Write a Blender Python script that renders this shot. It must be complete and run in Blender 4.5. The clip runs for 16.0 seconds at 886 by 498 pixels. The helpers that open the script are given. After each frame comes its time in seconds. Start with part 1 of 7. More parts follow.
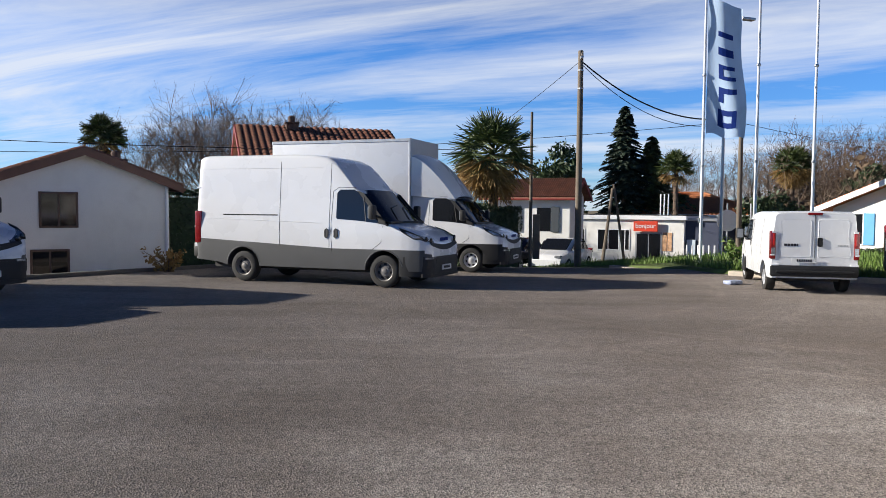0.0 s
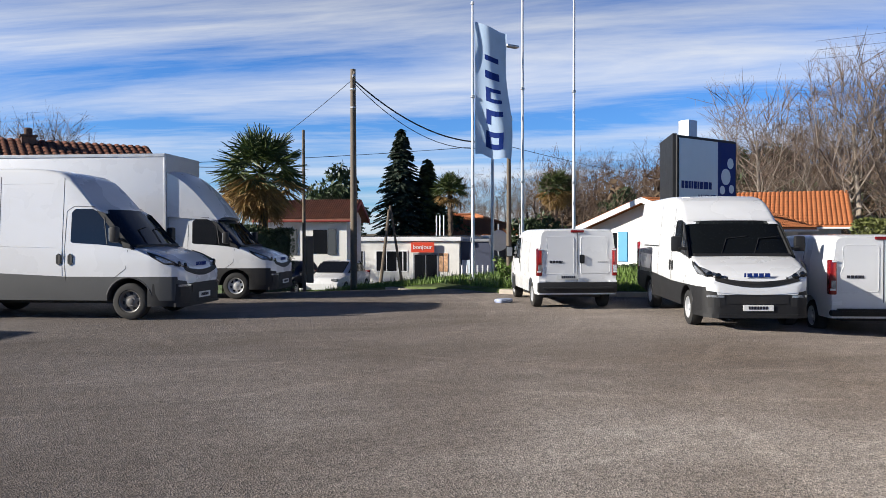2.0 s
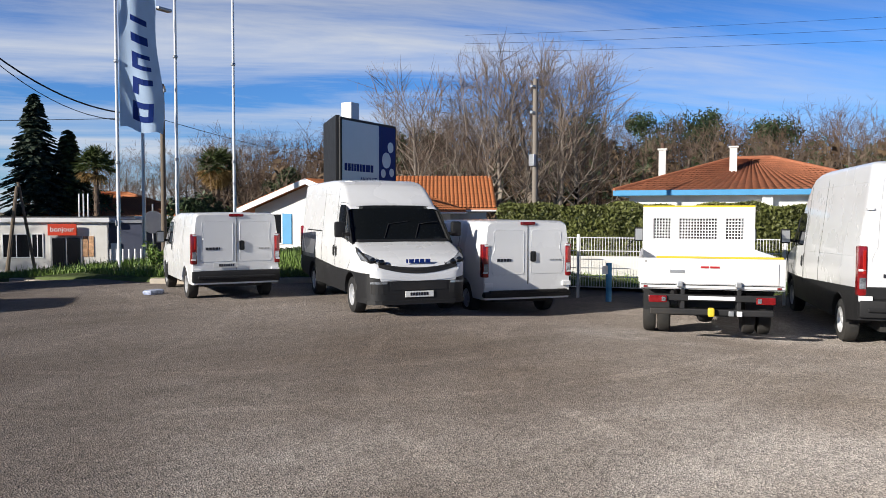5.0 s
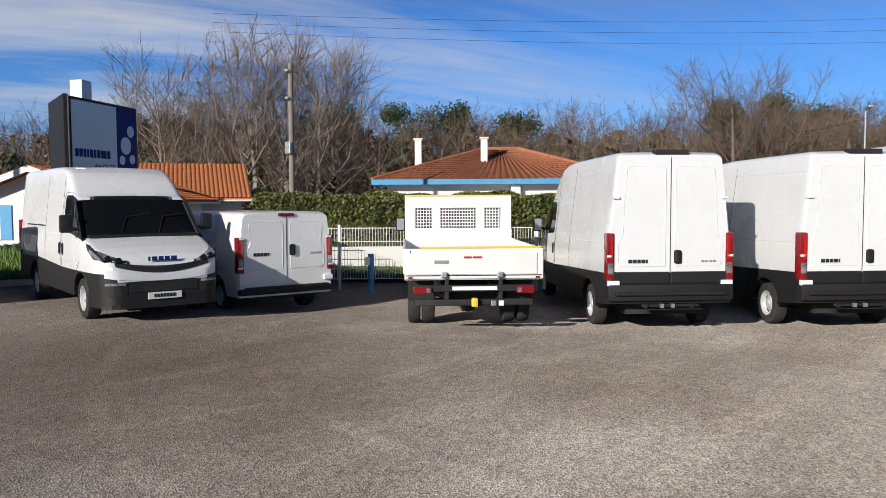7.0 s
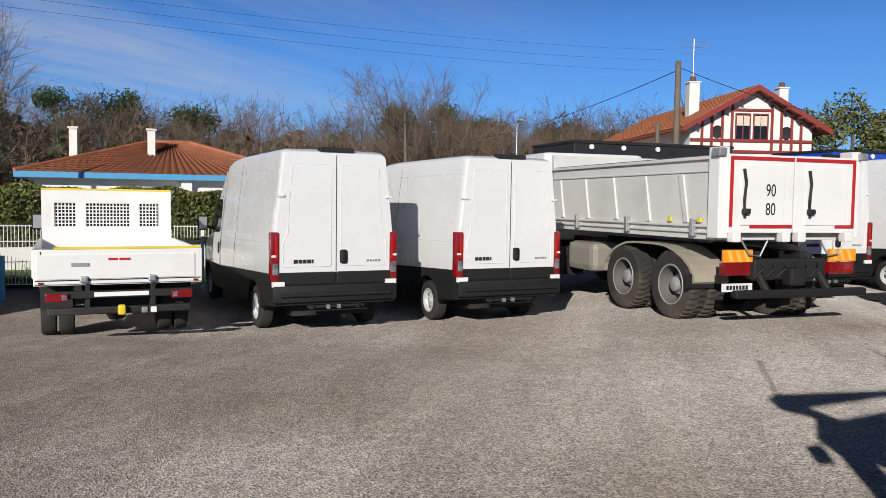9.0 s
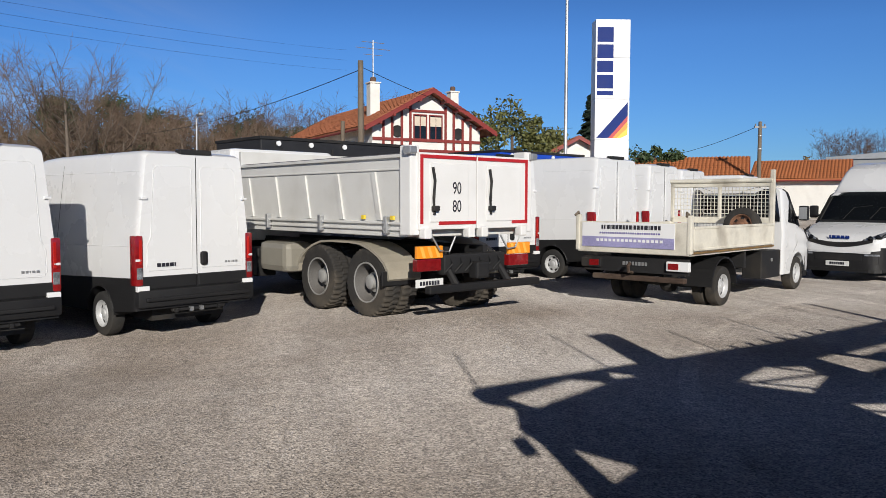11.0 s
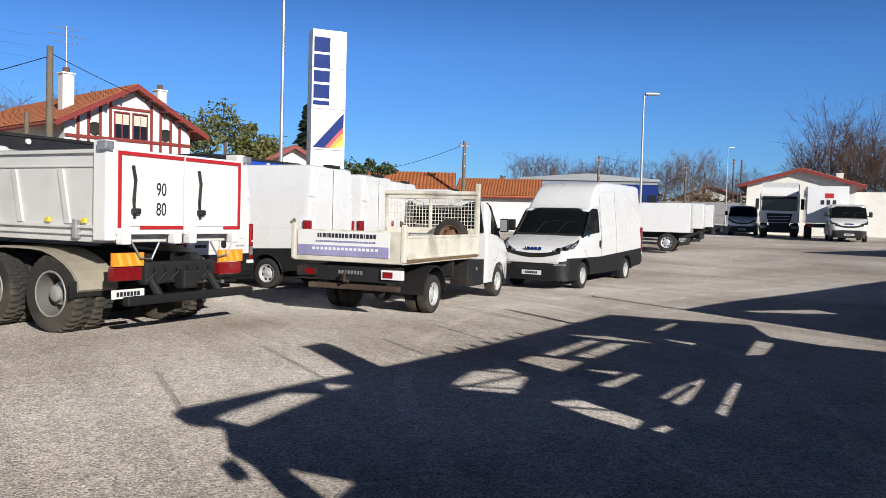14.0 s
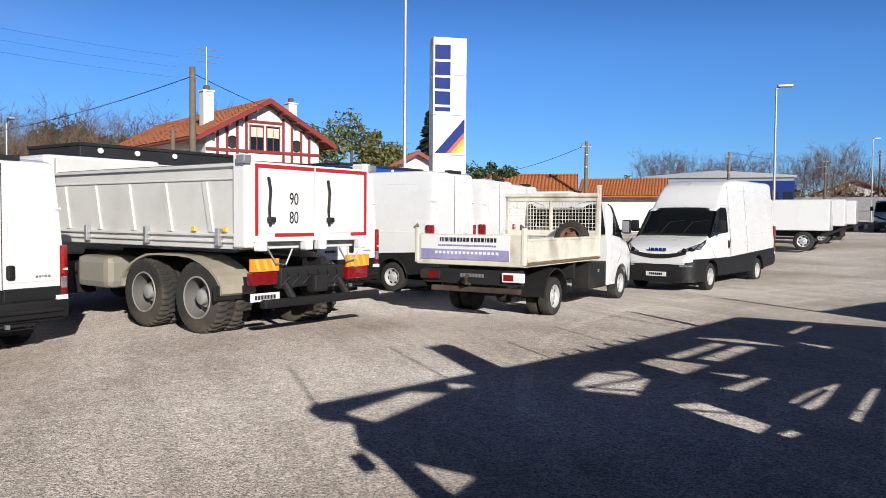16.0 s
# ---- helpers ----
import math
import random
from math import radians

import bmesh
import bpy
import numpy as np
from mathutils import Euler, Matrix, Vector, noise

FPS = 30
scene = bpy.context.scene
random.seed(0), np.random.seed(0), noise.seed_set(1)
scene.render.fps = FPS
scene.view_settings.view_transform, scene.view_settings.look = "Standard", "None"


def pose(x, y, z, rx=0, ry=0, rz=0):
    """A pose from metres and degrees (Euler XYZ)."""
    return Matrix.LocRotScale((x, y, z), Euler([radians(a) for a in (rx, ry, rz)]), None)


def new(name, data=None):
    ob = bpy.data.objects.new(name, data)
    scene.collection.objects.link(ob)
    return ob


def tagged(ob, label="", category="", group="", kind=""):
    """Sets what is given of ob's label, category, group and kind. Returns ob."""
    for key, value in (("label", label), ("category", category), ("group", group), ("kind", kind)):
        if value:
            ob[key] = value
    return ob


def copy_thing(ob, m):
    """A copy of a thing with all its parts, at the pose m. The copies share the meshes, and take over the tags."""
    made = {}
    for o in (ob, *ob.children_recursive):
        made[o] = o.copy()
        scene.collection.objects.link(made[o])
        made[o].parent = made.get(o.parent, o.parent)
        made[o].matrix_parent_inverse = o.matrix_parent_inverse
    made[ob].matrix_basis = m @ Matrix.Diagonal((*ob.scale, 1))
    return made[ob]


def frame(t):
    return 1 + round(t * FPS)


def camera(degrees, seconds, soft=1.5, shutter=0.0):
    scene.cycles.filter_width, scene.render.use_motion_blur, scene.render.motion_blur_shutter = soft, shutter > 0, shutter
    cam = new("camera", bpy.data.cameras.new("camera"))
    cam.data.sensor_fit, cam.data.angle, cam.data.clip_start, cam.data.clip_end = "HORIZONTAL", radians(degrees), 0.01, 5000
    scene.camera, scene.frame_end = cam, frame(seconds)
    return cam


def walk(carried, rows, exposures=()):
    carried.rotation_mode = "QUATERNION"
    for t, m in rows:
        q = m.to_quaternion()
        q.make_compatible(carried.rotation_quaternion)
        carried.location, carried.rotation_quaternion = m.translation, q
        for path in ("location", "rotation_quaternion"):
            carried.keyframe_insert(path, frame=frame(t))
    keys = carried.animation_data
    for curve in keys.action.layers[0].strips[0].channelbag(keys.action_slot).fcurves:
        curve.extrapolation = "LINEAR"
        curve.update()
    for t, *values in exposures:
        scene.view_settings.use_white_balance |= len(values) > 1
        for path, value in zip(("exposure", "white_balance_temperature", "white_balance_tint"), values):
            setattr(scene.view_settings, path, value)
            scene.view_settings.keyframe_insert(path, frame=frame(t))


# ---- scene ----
from mathutils.geometry import tessellate_polygon

# ---- camera ----
cam = camera(58.5, 16.0, soft=0.7)
PATH = [
    (0.0, 0.00, 0.00, 1.73, 87.18, -0.47, 0.00),
    (0.5, 0.04, 0.41, 1.68, 89.89, 0.71, -9.13),
    (1.0, 0.17, 0.72, 1.68, 89.71, 0.49, -15.09),
    (1.5, 0.26, 0.91, 1.67, 89.35, 0.10, -15.41),
    (2.0, 0.44, 0.98, 1.66, 88.92, 0.15, -15.63),
    (2.5, 0.57, 1.28, 1.65, 87.36, -0.38, -20.85),
    (3.0, 0.68, 1.56, 1.66, 87.12, -0.06, -27.40),
    (3.5, 0.79, 1.67, 1.67, 85.87, 0.10, -30.94),
    (3.7, 0.81, 1.69, 1.67, 86.00, 0.10, -31.20),
    (5.8, 1.14, 1.99, 1.80, 87.68, 0.05, -43.50),
    (6.0, 1.18, 2.04, 1.80, 87.49, 0.05, -43.90),
    (6.5, 1.29, 2.21, 1.77, 86.35, -0.70, -50.66),
    (7.0, 1.49, 2.36, 1.78, 86.59, 0.28, -56.88),
    (7.5, 1.68, 2.40, 1.76, 85.55, -1.04, -60.84),
    (8.0, 1.83, 2.35, 1.74, 86.67, -0.34, -66.43),
    (8.2, 1.88, 2.34, 1.74, 86.75, -0.40, -70.60),
    (10.3, 2.38, 2.25, 1.76, 86.45, -1.30, -88.80),
    (10.5, 2.42, 2.26, 1.76, 86.45, -1.36, -92.64),
    (11.0, 2.59, 2.42, 1.77, 86.67, -0.13, -101.97),
    (11.5, 2.75, 2.47, 1.75, 87.22, -1.41, -108.89),
    (12.0, 2.84, 2.43, 1.73, 87.48, -2.33, -113.09),
    (12.5, 2.87, 2.38, 1.73, 87.61, -2.14, -115.54),
    (13.0, 2.92, 2.36, 1.72, 87.69, -1.96, -117.58),
    (13.5, 2.97, 2.32, 1.71, 87.77, -1.40, -120.27),
    (14.0, 2.91, 2.30, 1.71, 87.75, -1.53, -122.35),
    (14.5, 2.75, 2.32, 1.73, 87.62, -1.20, -121.92),
    (15.0, 2.73, 2.34, 1.73, 87.58, -0.97, -120.76),
    (15.5, 2.71, 2.34, 1.73, 87.51, -0.73, -118.02),
    (16.0, 2.71, 2.36, 1.73, 87.78, -0.45, -113.49),
]
walk(cam, [(r[0], pose(*r[1:])) for r in PATH], [(0.0, 0.68), (3.5, 0.56), (6.0, 0.26), (8.2, 0.03), (10.5, -0.13), (12.5, 0.06), (14.5, 0.22), (16.0, 0.26)])

# ---- light ----
SUN_DIR = Vector((1.0, -0.05, 0)).normalized()      # the way the light travels over the ground
SUN_EL = radians(21)
world = bpy.data.worlds.new("sky")
scene.world = world
world.use_nodes = True
wn, wl = world.node_tree.nodes, world.node_tree.links
wn.clear()
out = wn.new("ShaderNodeOutputWorld")
bg = wn.new("ShaderNodeBackground")
bg.inputs["Strength"].default_value = 0.080
sky = wn.new("ShaderNodeTexSky")
sky.sky_type = "NISHITA"
sky.sun_disc = False
sky.sun_elevation = SUN_EL
sky.sun_rotation = math.atan2(-SUN_DIR.x, -SUN_DIR.y)
sky.altitude = 50
sky.air_density, sky.dust_density, sky.ozone_density = 1.0, 0.1, 6.0
tc = wn.new("ShaderNodeTexCoord")
sep = wn.new("ShaderNodeSeparateXYZ")
wl.new(tc.outputs["Generated"], sep.inputs[0])


def wmath(op, a, b=None, clamp=False):
    n = wn.new("ShaderNodeMath")
    n.operation, n.use_clamp = op, clamp
    for i, v in enumerate((a, b)):
        if v is None:
            continue
        if isinstance(v, (int, float)):
            n.inputs[i].default_value = v
        else:
            wl.new(v, n.inputs[i])
    return n.outputs[0]


zc = wmath("ADD", wmath("MAXIMUM", sep.outputs["Z"], 0.0), 0.09)
cx, cy = wmath("DIVIDE", sep.outputs["X"], zc), wmath("DIVIDE", sep.outputs["Y"], zc)
com = wn.new("ShaderNodeCombineXYZ")
# streaks of cirrus run from north-west to south-east
wl.new(wmath("ADD", wmath("MULTIPLY", cx, 0.20), wmath("MULTIPLY", cy, -0.08)), com.inputs[0])
wl.new(wmath("ADD", wmath("MULTIPLY", cx, 0.36), wmath("MULTIPLY", cy, 0.78)), com.inputs[1])


def cloud(scale, detail, lo, hi, seed):
    n = wn.new("ShaderNodeTexNoise")
    n.inputs["Scale"].default_value, n.inputs["Detail"].default_value = scale, detail
    n.inputs["Roughness"].default_value = 0.62
    n.inputs["Distortion"].default_value = 0.6
    mp = wn.new("ShaderNodeMapping")
    mp.inputs["Location"].default_value = (seed, seed * 0.7, seed * 1.3)
    wl.new(com.outputs[0], mp.inputs[0])
    wl.new(mp.outputs[0], n.inputs["Vector"])
    r = wn.new("ShaderNodeMapRange")
    r.inputs[1].default_value, r.inputs[2].default_value = lo, hi
    wl.new(n.outputs["Fac"], r.inputs[0])
    return r.outputs[0]


streak = wmath("MULTIPLY", cloud(1.5, 10, 0.38, 0.66, 3.1), cloud(0.5, 3, 0.22, 0.52, 8.4))
# cloud thins out towards the south-east
north = wmath("ADD", wmath("MULTIPLY", sep.outputs["Y"], 0.95), wmath("ADD", wmath("MULTIPLY", sep.outputs["X"], -0.55), 0.56), True)
fac = wmath("MULTIPLY", wmath("MULTIPLY", streak, north), 0.86, True)
mixw = wn.new("ShaderNodeMix")
mixw.data_type = "RGBA"
wl.new(fac, mixw.inputs[0])
tint = wn.new("ShaderNodeMix")
tint.data_type, tint.blend_type = "RGBA", "MULTIPLY"
tint.inputs[0].default_value = 1.0
tint.inputs[7].default_value = (0.62, 0.92, 1.32, 1)      # deep clear winter blue
wl.new(sky.outputs[0], tint.inputs[6])
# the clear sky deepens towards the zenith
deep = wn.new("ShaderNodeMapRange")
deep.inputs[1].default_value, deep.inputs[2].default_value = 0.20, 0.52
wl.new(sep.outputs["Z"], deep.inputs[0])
wl.new(tint.outputs[2], mixw.inputs[6])
mixw.inputs[7].default_value = (6.3, 6.65, 7.3, 1)
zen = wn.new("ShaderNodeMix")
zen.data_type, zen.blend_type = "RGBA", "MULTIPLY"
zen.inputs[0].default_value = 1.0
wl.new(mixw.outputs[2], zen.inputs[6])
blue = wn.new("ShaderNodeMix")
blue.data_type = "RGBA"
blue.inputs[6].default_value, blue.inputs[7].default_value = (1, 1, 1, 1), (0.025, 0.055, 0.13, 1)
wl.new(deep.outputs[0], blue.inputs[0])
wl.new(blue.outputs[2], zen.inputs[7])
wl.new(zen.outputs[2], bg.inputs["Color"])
wl.new(bg.outputs[0], out.inputs["Surface"])
sun = new("sun", bpy.data.lights.new("sun", "SUN"))
sun.data.energy, sun.data.angle, sun.data.color = 5.0, radians(0.53), (1.0, 0.94, 0.85)
travel = Vector((SUN_DIR.x * math.cos(SUN_EL), SUN_DIR.y * math.cos(SUN_EL), -math.sin(SUN_EL)))
sun.rotation_euler = travel.to_track_quat("-Z", "Y").to_euler()
sun.location = -travel * 60

# ---- materials ----


def mat(name, color, rough=0.5, metal=0.0, var=0.12, scale=3.0, fine=60.0, bump=0.0, bscale=80.0, coat=0.0, trans=0.0, emit=0.0, rvar=0.1, dirt=0.0):
    """A surface: colour with coarse stains and fine grain, roughness variation and relief."""
    m = bpy.data.materials.new(name)
    m.use_nodes = True
    n, l = m.node_tree.nodes, m.node_tree.links
    b = n["Principled BSDF"]
    b.inputs["Metallic"].default_value = metal
    b.inputs["Coat Weight"].default_value = coat
    b.inputs["Coat Roughness"].default_value = 0.04
    b.inputs["Transmission Weight"].default_value = trans
    co = n.new("ShaderNodeTexCoord")
    big, small = n.new("ShaderNodeTexNoise"), n.new("ShaderNodeTexNoise")
    big.inputs["Scale"].default_value, big.inputs["Detail"].default_value = scale, 6
    small.inputs["Scale"].default_value, small.inputs["Detail"].default_value = fine, 3
    for t in (big, small):
        l.new(co.outputs["Object"], t.inputs["Vector"])
    addn = n.new("ShaderNodeMath")
    addn.operation = "ADD"
    l.new(big.outputs["Fac"], addn.inputs[0])
    l.new(small.outputs["Fac"], addn.inputs[1])
    info = n.new("ShaderNodeObjectInfo")
    isl = n.new("ShaderNodeMath")
    isl.operation = "MULTIPLY_ADD"
    l.new(info.outputs["Random"], isl.inputs[0])
    isl.inputs[1].default_value = 0.25
    l.new(addn.outputs[0], isl.inputs[2])
    ramp = n.new("ShaderNodeValToRGB")
    lo = [c * (1 - var) for c in color]
    hi = [min(1, c * (1 + var)) for c in color]
    ramp.color_ramp.elements[0].position, ramp.color_ramp.elements[1].position = 0.36, 0.70
    ramp.color_ramp.elements[0].color, ramp.color_ramp.elements[1].color = (*lo, 1), (*hi, 1)
    half = n.new("ShaderNodeMath")
    half.operation = "MULTIPLY"
    half.inputs[1].default_value = 0.46
    l.new(isl.outputs[0], half.inputs[0])
    l.new(half.outputs[0], ramp.inputs[0])
    col = ramp.outputs[0]
    if dirt:
        dn = n.new("ShaderNodeTexNoise")
        dn.inputs["Scale"].default_value, dn.inputs["Detail"].default_value = 1.7, 8
        l.new(co.outputs["Object"], dn.inputs["Vector"])
        dr = n.new("ShaderNodeMapRange")
        dr.inputs[1].default_value, dr.inputs[2].default_value, dr.inputs[4].default_value = 0.5, 0.72, dirt
        l.new(dn.outputs["Fac"], dr.inputs[0])
        dm = n.new("ShaderNodeMix")
        dm.data_type = "RGBA"
        l.new(dr.outputs[0], dm.inputs[0])
        l.new(col, dm.inputs[6])
        dm.inputs[7].default_value = (0.22, 0.18, 0.13, 1)
        col = dm.outputs[2]
    l.new(col, b.inputs["Base Color"])
    rr = n.new("ShaderNodeMapRange")
    rr.inputs[3].default_value, rr.inputs[4].default_value = max(0.0, rough - rvar), min(1, rough + rvar)
    l.new(big.outputs["Fac"], rr.inputs[0])
    l.new(rr.outputs[0], b.inputs["Roughness"])
    if bump:
        bn = n.new("ShaderNodeTexNoise")
        bn.inputs["Scale"].default_value, bn.inputs["Detail"].default_value = bscale, 4
        l.new(co.outputs["Object"], bn.inputs["Vector"])
        bp = n.new("ShaderNodeBump")
        bp.inputs["Strength"].default_value, bp.inputs["Distance"].default_value = bump, 0.02
        l.new(bn.outputs["Fac"], bp.inputs["Height"])
        l.new(bp.outputs[0], b.inputs["Normal"])
    if emit:
        b.inputs["Emission Color"].default_value, b.inputs["Emission Strength"].default_value = (*color, 1), emit
    return m


PAINT = mat("white_paint", (0.74, 0.75, 0.76), 0.28, coat=0.5, var=0.02, scale=1.2, dirt=0.05)
PAINT_OLD = mat("aged_white_paint", (0.70, 0.67, 0.58), 0.5, var=0.12, scale=6, dirt=0.6, bump=0.15)
PAINT_BED = mat("white_bed_paint", (0.76, 0.76, 0.75), 0.4, var=0.03, scale=2, dirt=0.10)
SILVER_BED = mat("pale_grey_bed_paint", (0.62, 0.62, 0.60), 0.4, var=0.04, scale=2, dirt=0.15)
BLACK = mat("black_plastic", (0.009, 0.009, 0.010), 0.62, var=0.2, bump=0.1, bscale=300)
GREYCLAD = mat("dark_grey_plastic", (0.058, 0.060, 0.062), 0.6, var=0.12, bump=0.1, bscale=300)
UNDER = mat("chassis_black", (0.012, 0.012, 0.013), 0.65, var=0.3, dirt=0.1)
RUBBER = mat("tyre_rubber", (0.02, 0.02, 0.02), 0.8, var=0.25, bump=0.3, bscale=90, dirt=0.12)
RUBBER_OLD = mat("dusty_tyre_rubber", (0.028, 0.026, 0.024), 0.9, var=0.25, bump=0.4, bscale=90, dirt=0.35)
STEEL = mat("steel_rim_paint", (0.56, 0.57, 0.58), 0.4, 0.25, var=0.12, dirt=0.12)
RIMGREY = mat("dark_rim_paint", (0.17, 0.16, 0.15), 0.45, 0.2, var=0.15)
# dark base puts the shade of the deep rim recess into the colour, under dirt
RIMDISC = mat("shaded_dusty_disc", (0.12, 0.115, 0.11), 0.7, var=0.3, dirt=0.3)
RIMTRUCK = mat("dusty_truck_rim", (0.34, 0.34, 0.33), 0.5, 0.2, var=0.2, dirt=0.35)
GALV = mat("galvanised_steel", (0.45, 0.46, 0.47), 0.45, 0.7, var=0.12, scale=6)
POLEWHITE = mat("white_pole_paint", (0.72, 0.73, 0.75), 0.4, var=0.05)
GLASS = mat("tinted_glass", (0.008, 0.009, 0.011), 0.05, var=0.1, rvar=0.02)
SCREEN = mat("windscreen_glass", (0.02, 0.024, 0.026), 0.03, var=0.02, trans=0.7, rvar=0.02)
LENS = mat("headlamp_lens", (0.30, 0.32, 0.35), 0.1, 0.4, var=0.7, scale=14, coat=1)
RED = mat("red_lens", (0.22, 0.008, 0.010), 0.2, var=0.35, scale=14, coat=0.6)
REDLENS = mat("bright_red_lens", (0.42, 0.015, 0.012), 0.15, var=0.2, scale=30, coat=0.6)
ORANGE = mat("orange_reflector", (0.9, 0.30, 0.02), 0.35, var=0.05)
YELLOW = mat("yellow_paint", (0.75, 0.55, 0.04), 0.4, var=0.06)
REDPAINT = mat("red_tape", (0.45, 0.02, 0.025), 0.4, var=0.06)
BLUE = mat("sign_blue", (0.006, 0.026, 0.17), 0.6, var=0.06)
BLUE.node_tree.nodes["Principled BSDF"].inputs["Specular IOR Level"].default_value = 0.2
BLUETARP = mat("blue_tarpaulin", (0.01, 0.06, 0.42), 0.45, var=0.12, bump=0.2, bscale=6)
SIGNWHITE = mat("sign_white", (0.80, 0.81, 0.82), 0.4, var=0.02)
PALEBLUE = mat("pale_sign_face", (0.62, 0.72, 0.80), 0.35, var=0.03)
DARKTXT = mat("dark_lettering", (0.02, 0.02, 0.03), 0.5, var=0.1)
PLATE = mat("plate_white", (0.7, 0.71, 0.70), 0.35, var=0.05)
INTERIOR = mat("cab_interior", (0.03, 0.03, 0.032), 0.8, var=0.3, scale=8)
PLASTER = mat("white_render", (0.76, 0.75, 0.71), 0.85, var=0.06, scale=1.5, bump=0.25, bscale=30, dirt=0.12)
TILE = mat("clay_roof_tile", (0.36, 0.13, 0.065), 0.75, var=0.35, scale=2.5, fine=25, bump=0.4, bscale=25)
TILE_BROWN = mat("brown_roof_tile", (0.24, 0.10, 0.06), 0.75, var=0.4, scale=3, fine=25, bump=0.4, bscale=25)
TILE_ORANGE = mat("orange_roof_tile", (0.46, 0.16, 0.06), 0.75, var=0.2, scale=2.5, fine=25, bump=0.3, bscale=25)
TIMBER_RED = mat("oxblood_timber", (0.22, 0.03, 0.025), 0.6, var=0.15)
BLUEPAINT = mat("blue_woodwork", (0.07, 0.30, 0.55), 0.5, var=0.1)
BRICK = mat("dark_chimney_brick", (0.12, 0.07, 0.05), 0.85, var=0.35, scale=8, bump=0.4)
WOODPOLE = mat("weathered_timber_pole", (0.15, 0.12, 0.09), 0.85, var=0.3, scale=5, fine=40, bump=0.4, bscale=30)
CONCPOLE = mat("concrete_pole", (0.22, 0.19, 0.16), 0.85, var=0.15, scale=5, bump=0.2)
CABLE = mat("black_cable", (0.012, 0.012, 0.014), 0.6, var=0.1)
KERB = mat("kerb_concrete", (0.50, 0.44, 0.36), 0.85, var=0.2, scale=4, bump=0.3)
BARK = mat("grey_bark", (0.16, 0.13, 0.105), 0.9, var=0.3, scale=5, fine=30, bump=0.4)
TWIG_PALE = mat("pale_twigs", (0.19, 0.145, 0.115), 0.85, var=0.3, scale=2)
BARK_PALE = mat("pale_bark", (0.26, 0.22, 0.18), 0.9, var=0.3, scale=5, fine=30, bump=0.4)
BARK_DARK = mat("brown_bark", (0.12, 0.085, 0.06), 0.9, var=0.3, scale=5, fine=30, bump=0.4)
TWIG = mat("bare_twigs", (0.16, 0.115, 0.085), 0.9, var=0.3, scale=0.6)
TWIG_RED = mat("reddish_twigs", (0.10, 0.062, 0.043), 0.9, var=0.35, scale=0.4)
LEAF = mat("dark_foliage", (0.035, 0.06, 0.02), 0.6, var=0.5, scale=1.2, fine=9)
LEAF_OLIVE = mat("olive_foliage", (0.075, 0.09, 0.025), 0.6, var=0.5, scale=1.2, fine=9)
LEAF_HEDGE = mat("hedge_foliage", (0.13, 0.145, 0.036), 0.6, var=0.6, scale=1.5, fine=9)
LEAF_FIR = mat("fir_needles", (0.018, 0.035, 0.018), 0.7, var=0.5, scale=1.2, fine=9)
PALM = mat("palm_frond", (0.06, 0.085, 0.02), 0.5, var=0.5, scale=2, fine=9)
PALM_DRY = mat("dry_palm_frond", (0.26, 0.16, 0.05), 0.7, var=0.4, scale=2, fine=9)
GRASSM = mat("grass_blades", (0.13, 0.21, 0.035), 0.6, var=0.5, scale=0.8, fine=6)


